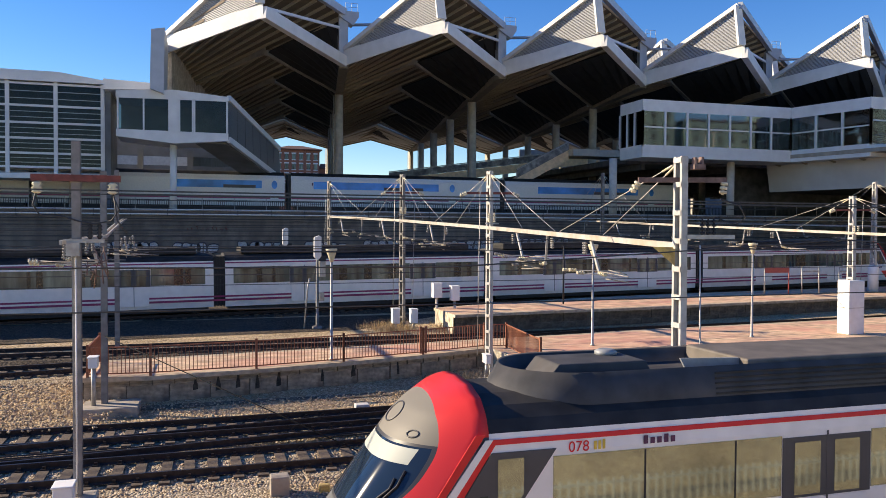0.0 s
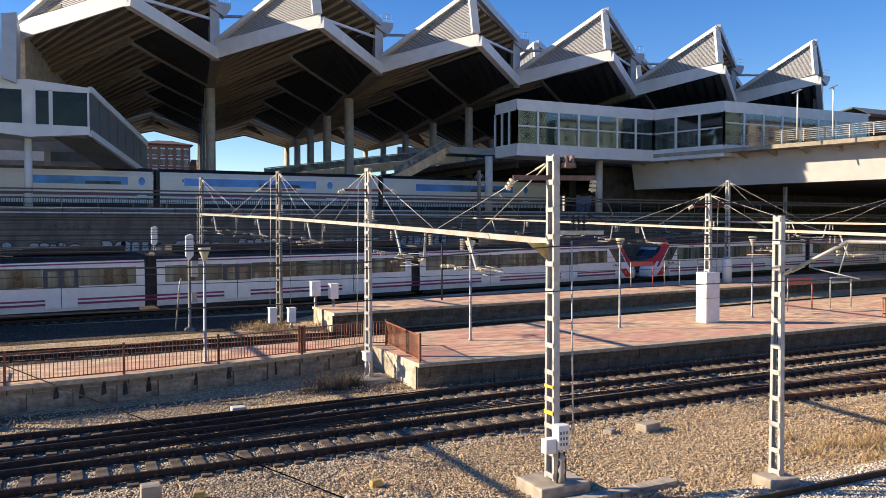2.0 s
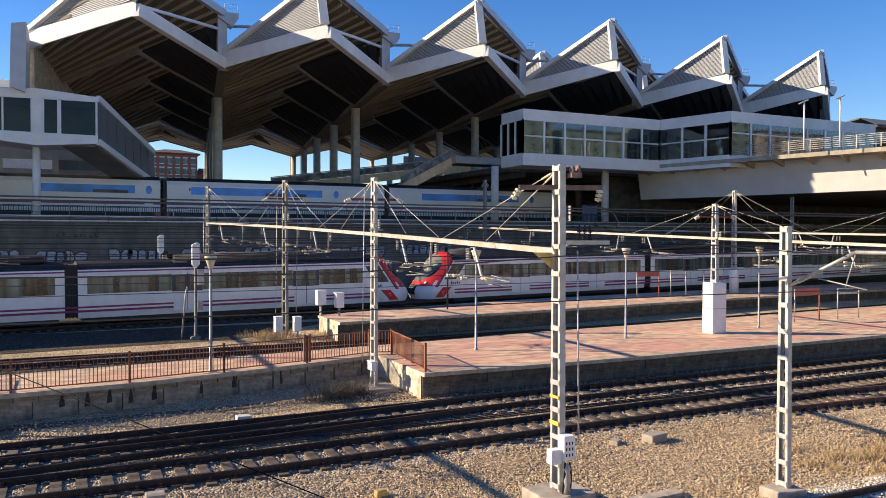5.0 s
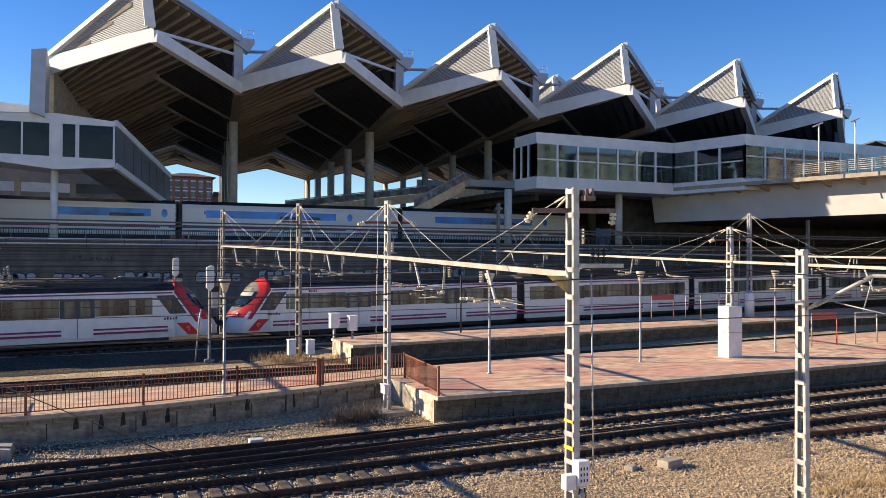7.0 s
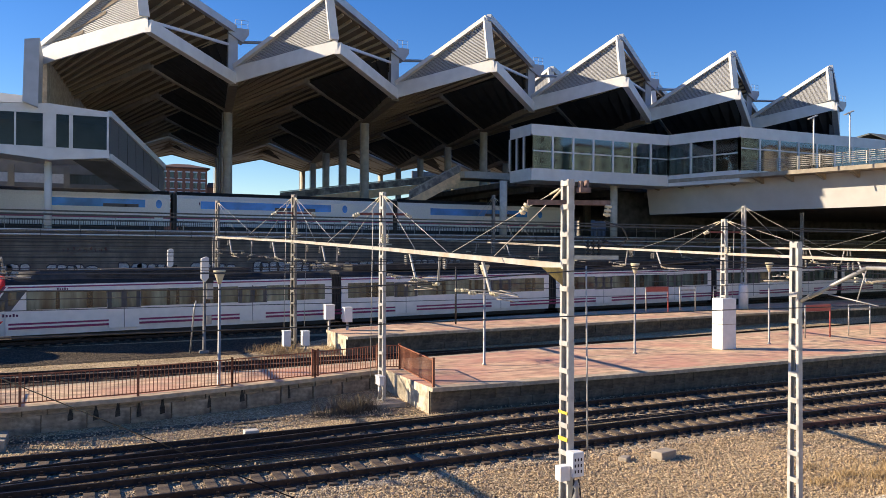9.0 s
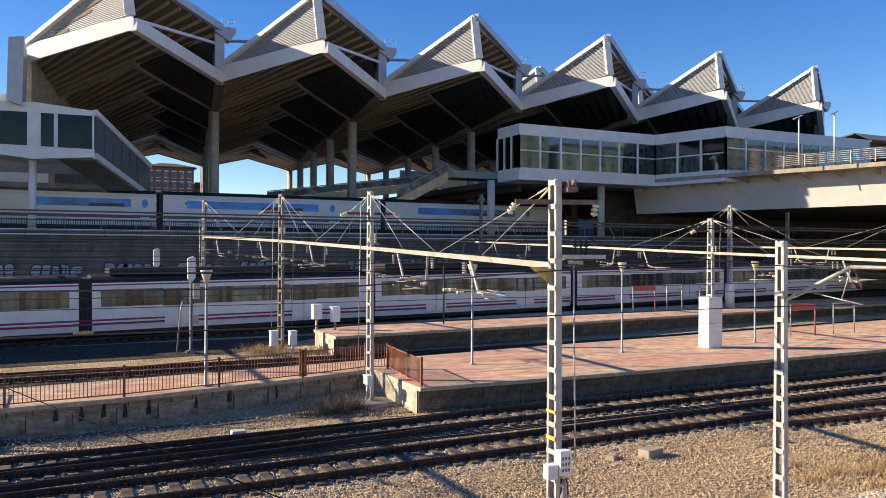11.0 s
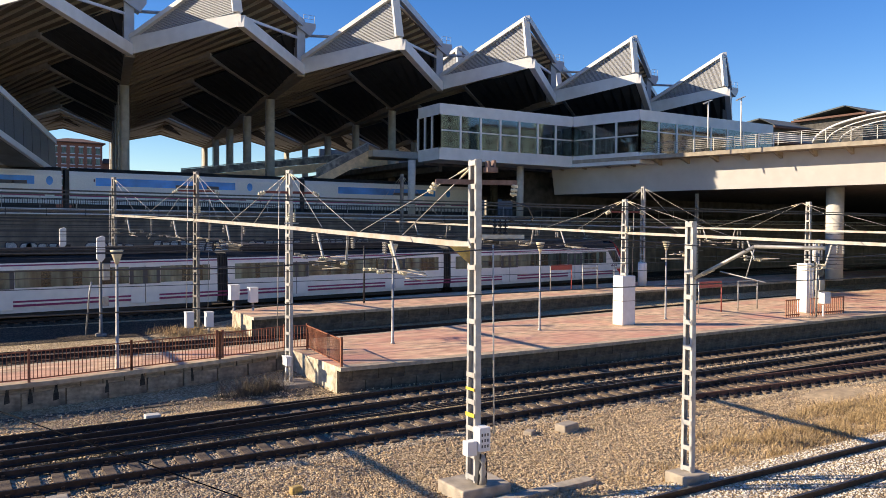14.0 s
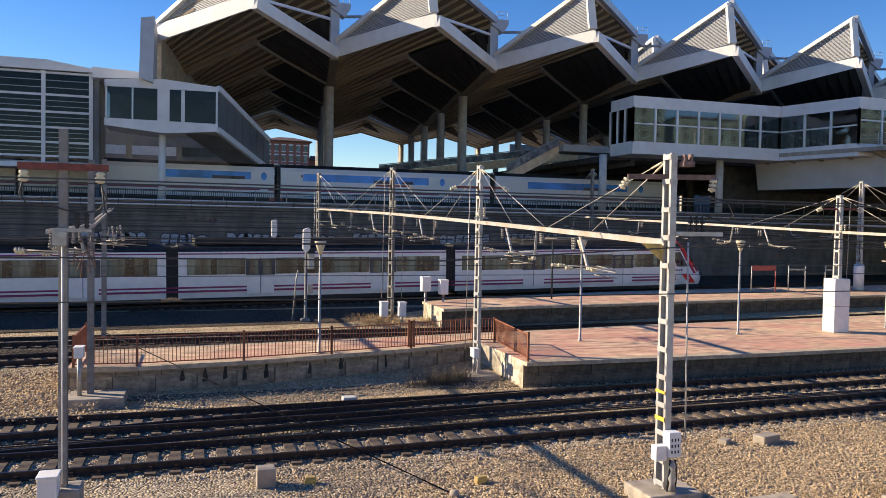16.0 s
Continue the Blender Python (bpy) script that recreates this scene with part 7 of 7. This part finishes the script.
# ---- loose stones, grass and weeds ----
def scatter(name, label, n, area, size, material, seed, category, zoff=-0.27, keep=None):
    rng = np.random.default_rng(seed)
    x0, x1, y0, y1 = area
    base = np.array([(1, 0, 0), (-1, 0, 0), (0, 1, 0), (0, -1, 0), (0, 0, 1), (0, 0, -1)], float)
    tri = np.array([(0, 2, 4), (2, 1, 4), (1, 3, 4), (3, 0, 4), (2, 0, 5), (1, 2, 5), (3, 1, 5), (0, 3, 5)])
    xy = np.c_[rng.uniform(x0, x1, n), rng.uniform(y0, y1, n)]
    if keep:
        xy = xy[[keep(*p) for p in xy]]
        n = len(xy)
    v = base[None] * rng.uniform(0.6, 1.4, (n, 6, 3)) * rng.uniform(*size, (n, 1, 1)) * np.array([1, 1, 0.75])
    a = rng.uniform(0, 6.28, n)
    c, s = np.cos(a), np.sin(a)
    vx = v[:, :, 0] * c[:, None] - v[:, :, 1] * s[:, None] + xy[:, :1]
    vy = v[:, :, 0] * s[:, None] + v[:, :, 1] * c[:, None] + xy[:, 1:]
    vz = v[:, :, 2] + zoff + 0.015
    verts = np.stack([vx, vy, vz], 2).reshape(-1, 3)
    faces = (tri[None] + 6 * np.arange(n)[:, None, None]).reshape(-1, 3)
    me = bpy.data.meshes.new(name)
    me.from_pydata(verts.tolist(), [], faces.tolist())
    me.materials.append(material)
    tagged(new(name, me), label, category, kind="stuff")


def off_tracks(x, y):
    return all(abs(y - path_at(t, x)[0]) > 0.95 or not t[0][0] < x < t[-1][0] for t in (TR_A, TR_B, TR_C, TR_B2))


scatter("gravel", "loose pale brown gravel between the tracks", 26000, (2, 34, 13.6, 21.4), (0.018, 0.046), M_STONE, 1, "gravel", keep=off_tracks)
scatter("gravel", "loose pale brown gravel between the tracks", 15000, (-12, 34, 20.5, 31), (0.022, 0.05), M_STONE, 2, "gravel", zoff=-0.235)
scatter("gravel", "loose pale brown gravel between the tracks", 12000, (8, 34, 10.7, 14.1), (0.02, 0.045), M_STONE_L, 3, "gravel", zoff=-0.16, keep=lambda x, y: all(abs(y - 12.4 - s * 0.868) > 0.13 for s in (-1, 1)))
scatter("gravel", "loose pale brown gravel between the tracks", 7000, (-14, -3, 27, 46), (0.04, 0.07), M_STONE, 5, "gravel", zoff=-0.05)


def tufts(name, label, spots, n, h, material, seed, spread, z=-0.28):
    rng = np.random.default_rng(seed)
    verts, faces = [], []
    for cx, cy, r in spots:
        for _ in range(n):
            px, py = cx + rng.normal(0, r), cy + rng.normal(0, r * 0.6)
            zz = max(z, gz(py))
            hh = h * rng.uniform(0.4, 1.2)
            a = rng.uniform(0, 6.28)
            lx, ly = rng.normal(0, spread, 2) * hh
            w = 0.006 + 0.006 * rng.random()
            k = len(verts)
            dx, dy = w * math.cos(a), w * math.sin(a)
            verts += [(px - dx, py - dy, zz), (px + dx, py + dy, zz), (px + lx * 0.5 + dx * .7, py + ly * 0.5 + dy * .7, zz + hh * 0.6), (px + lx * 0.5 - dx * .7, py + ly * 0.5 - dy * .7, zz + hh * 0.6), (px + lx, py + ly, zz + hh)]
            faces += [(k, k + 1, k + 2, k + 3), (k + 3, k + 2, k + 4)]
    me = bpy.data.meshes.new(name)
    me.from_pydata(verts, [], faces)
    me.materials.append(material)
    tagged(new(name, me), label, "grass", kind="stuff")


rnd = random.Random(7)
tufts("dry_grass", "straw-coloured dry grass on the gravel strip", [(rnd.triangular(17.5, 33, 28), rnd.uniform(14.4, 17.6), rnd.uniform(0.25, 0.6)) for _ in range(95)], 150, 0.21, M_GRASS, 3, 0.5)
tufts("dry_grass", "straw-coloured dry grass by the mast footing", [(rnd.uniform(10, 17), rnd.uniform(13.8, 15.6), 0.35) for _ in range(22)], 45, 0.16, M_GRASS, 4, 0.5)
tufts("dry_grass", "straw-coloured dry grass by the far tracks", [(rnd.uniform(9, 15), rnd.uniform(43.6, 46.0), 0.45) for _ in range(22)], 60, 0.5, M_GRASS, 5, 0.35, 0.4)
tufts("weeds", "grey-green weeds along the platform wall", [(rnd.choice([9.2, 9.7, 10.2, 10.6, 8.6]) + rnd.uniform(-.3, .3), rnd.uniform(30.2, 31.0), 0.2) for _ in range(14)], 70, 0.75, M_BRUSH, 6, 0.55, -0.3)


# ---- facing blocks of the platform walls ----
def block_wall(owner, front, x0, x1, zs, step, seed, m=None):
    rng = random.Random(seed)
    shapes = [mesh("block", box(B(), 0.012, step - 0.012, -0.05 - k * 0.008, 0.02, 0.012, 0.99), m or M_BLOCK) for k in range(3)]
    for r, (z0, z1) in enumerate(zip(zs, zs[1:])):
        x = x0 - (step / 2 if r % 2 else 0)
        while x < x1 - 0.2:
            xa = max(x, x0)
            y0, y1 = lin(front, xa) + 0.35, lin(front, min(x + step, x1)) + 0.35
            b = part("block", rng.choice(shapes), None, owner)
            b.matrix_basis = Matrix.Translation((xa, y0, z0)) @ Matrix.Rotation(math.atan2(y1 - y0, step), 4, "Z") @ Matrix.Diagonal(((min(x + step, x1) - xa) / step, 1, (z1 - z0), 1))
            x += step


block_wall(bpy.data.objects["platform_ramp"], P0_FRONT, -4.25, 12.8, (-0.34, 0.40), 1.5, 1, M_RAMPBLOCK)
block_wall(bpy.data.objects["platform_ramp"], P0_FRONT, -4.25, 12.8, (0.40, 0.64), 0.8, 4, M_RAMPBLOCK)
block_wall(bpy.data.objects["platform_1"], P1_FRONT, 12.95, 62, (-0.34, 0.15, 0.63), 1.2, 2)
block_wall(bpy.data.objects["platform_2"], P2_FRONT, 13.7, 50, (0.3, 0.8, 1.33), 1.6, 3)


rg = random.Random(21)
for x in (-0.3, 0.55, 1.3, 2.05, 2.9, 4.7, 6.05, 8.1):
    y = lin(P0_FRONT, x) + 0.272
    hi_, lo_, w = rg.uniform(0.5, 0.6), rg.uniform(-0.02, 0.15), rg.uniform(0.07, 0.11)
    bm = B()
    slab(bm, ((x - w, y, lo_), (x + w, y + 0.01, lo_ + 0.04), (x + w * 0.9, y + 0.01, lo_ + 0.25), (x + w * 0.45, y + 0.01, hi_ - 0.1), (x + w * 0.3, y, hi_), (x - w * 0.4, y, hi_), (x - w * 0.5, y, hi_ - 0.12), (x - w * 0.95, y, lo_ + 0.2)), (0, 0.03, 0))
    part("damp_stain", bm, M_DAMP, bpy.data.objects["platform_ramp"])


def motions():
    walk(unit_a, [(t, pose(x, 12.4, 0)) for t, x in ((0, 0.98), (0.5, 6.28), (1.0, 11.6), (1.5, 17.15), (2.5, 28.4), (4.5, 51.4), (9.0, 104.0), (16.0, 187.0))])
    ang = math.degrees(math.atan(0.08))
    tilt = -math.degrees(math.atan(0.010))
    for u, off in ((unit_b, 0.0), (unit_c, -UNIT + 0.5)):
        rows = []
        for t, x in ((0, 60.2), (1.5, 49.6), (2.5, 41.7), (3.5, 33.9), (4.0, 30.1), (6.5, 11.5), (7.0, 7.8), (8.0, 0.3), (9.0, -7.0), (14.5, -48.9), (16.0, -60.7)):
            y, z = rail_b(x + off)
            rows.append((t, pose(x + off, y, z, 0, tilt, ang)))
        walk(u, rows)


motions()
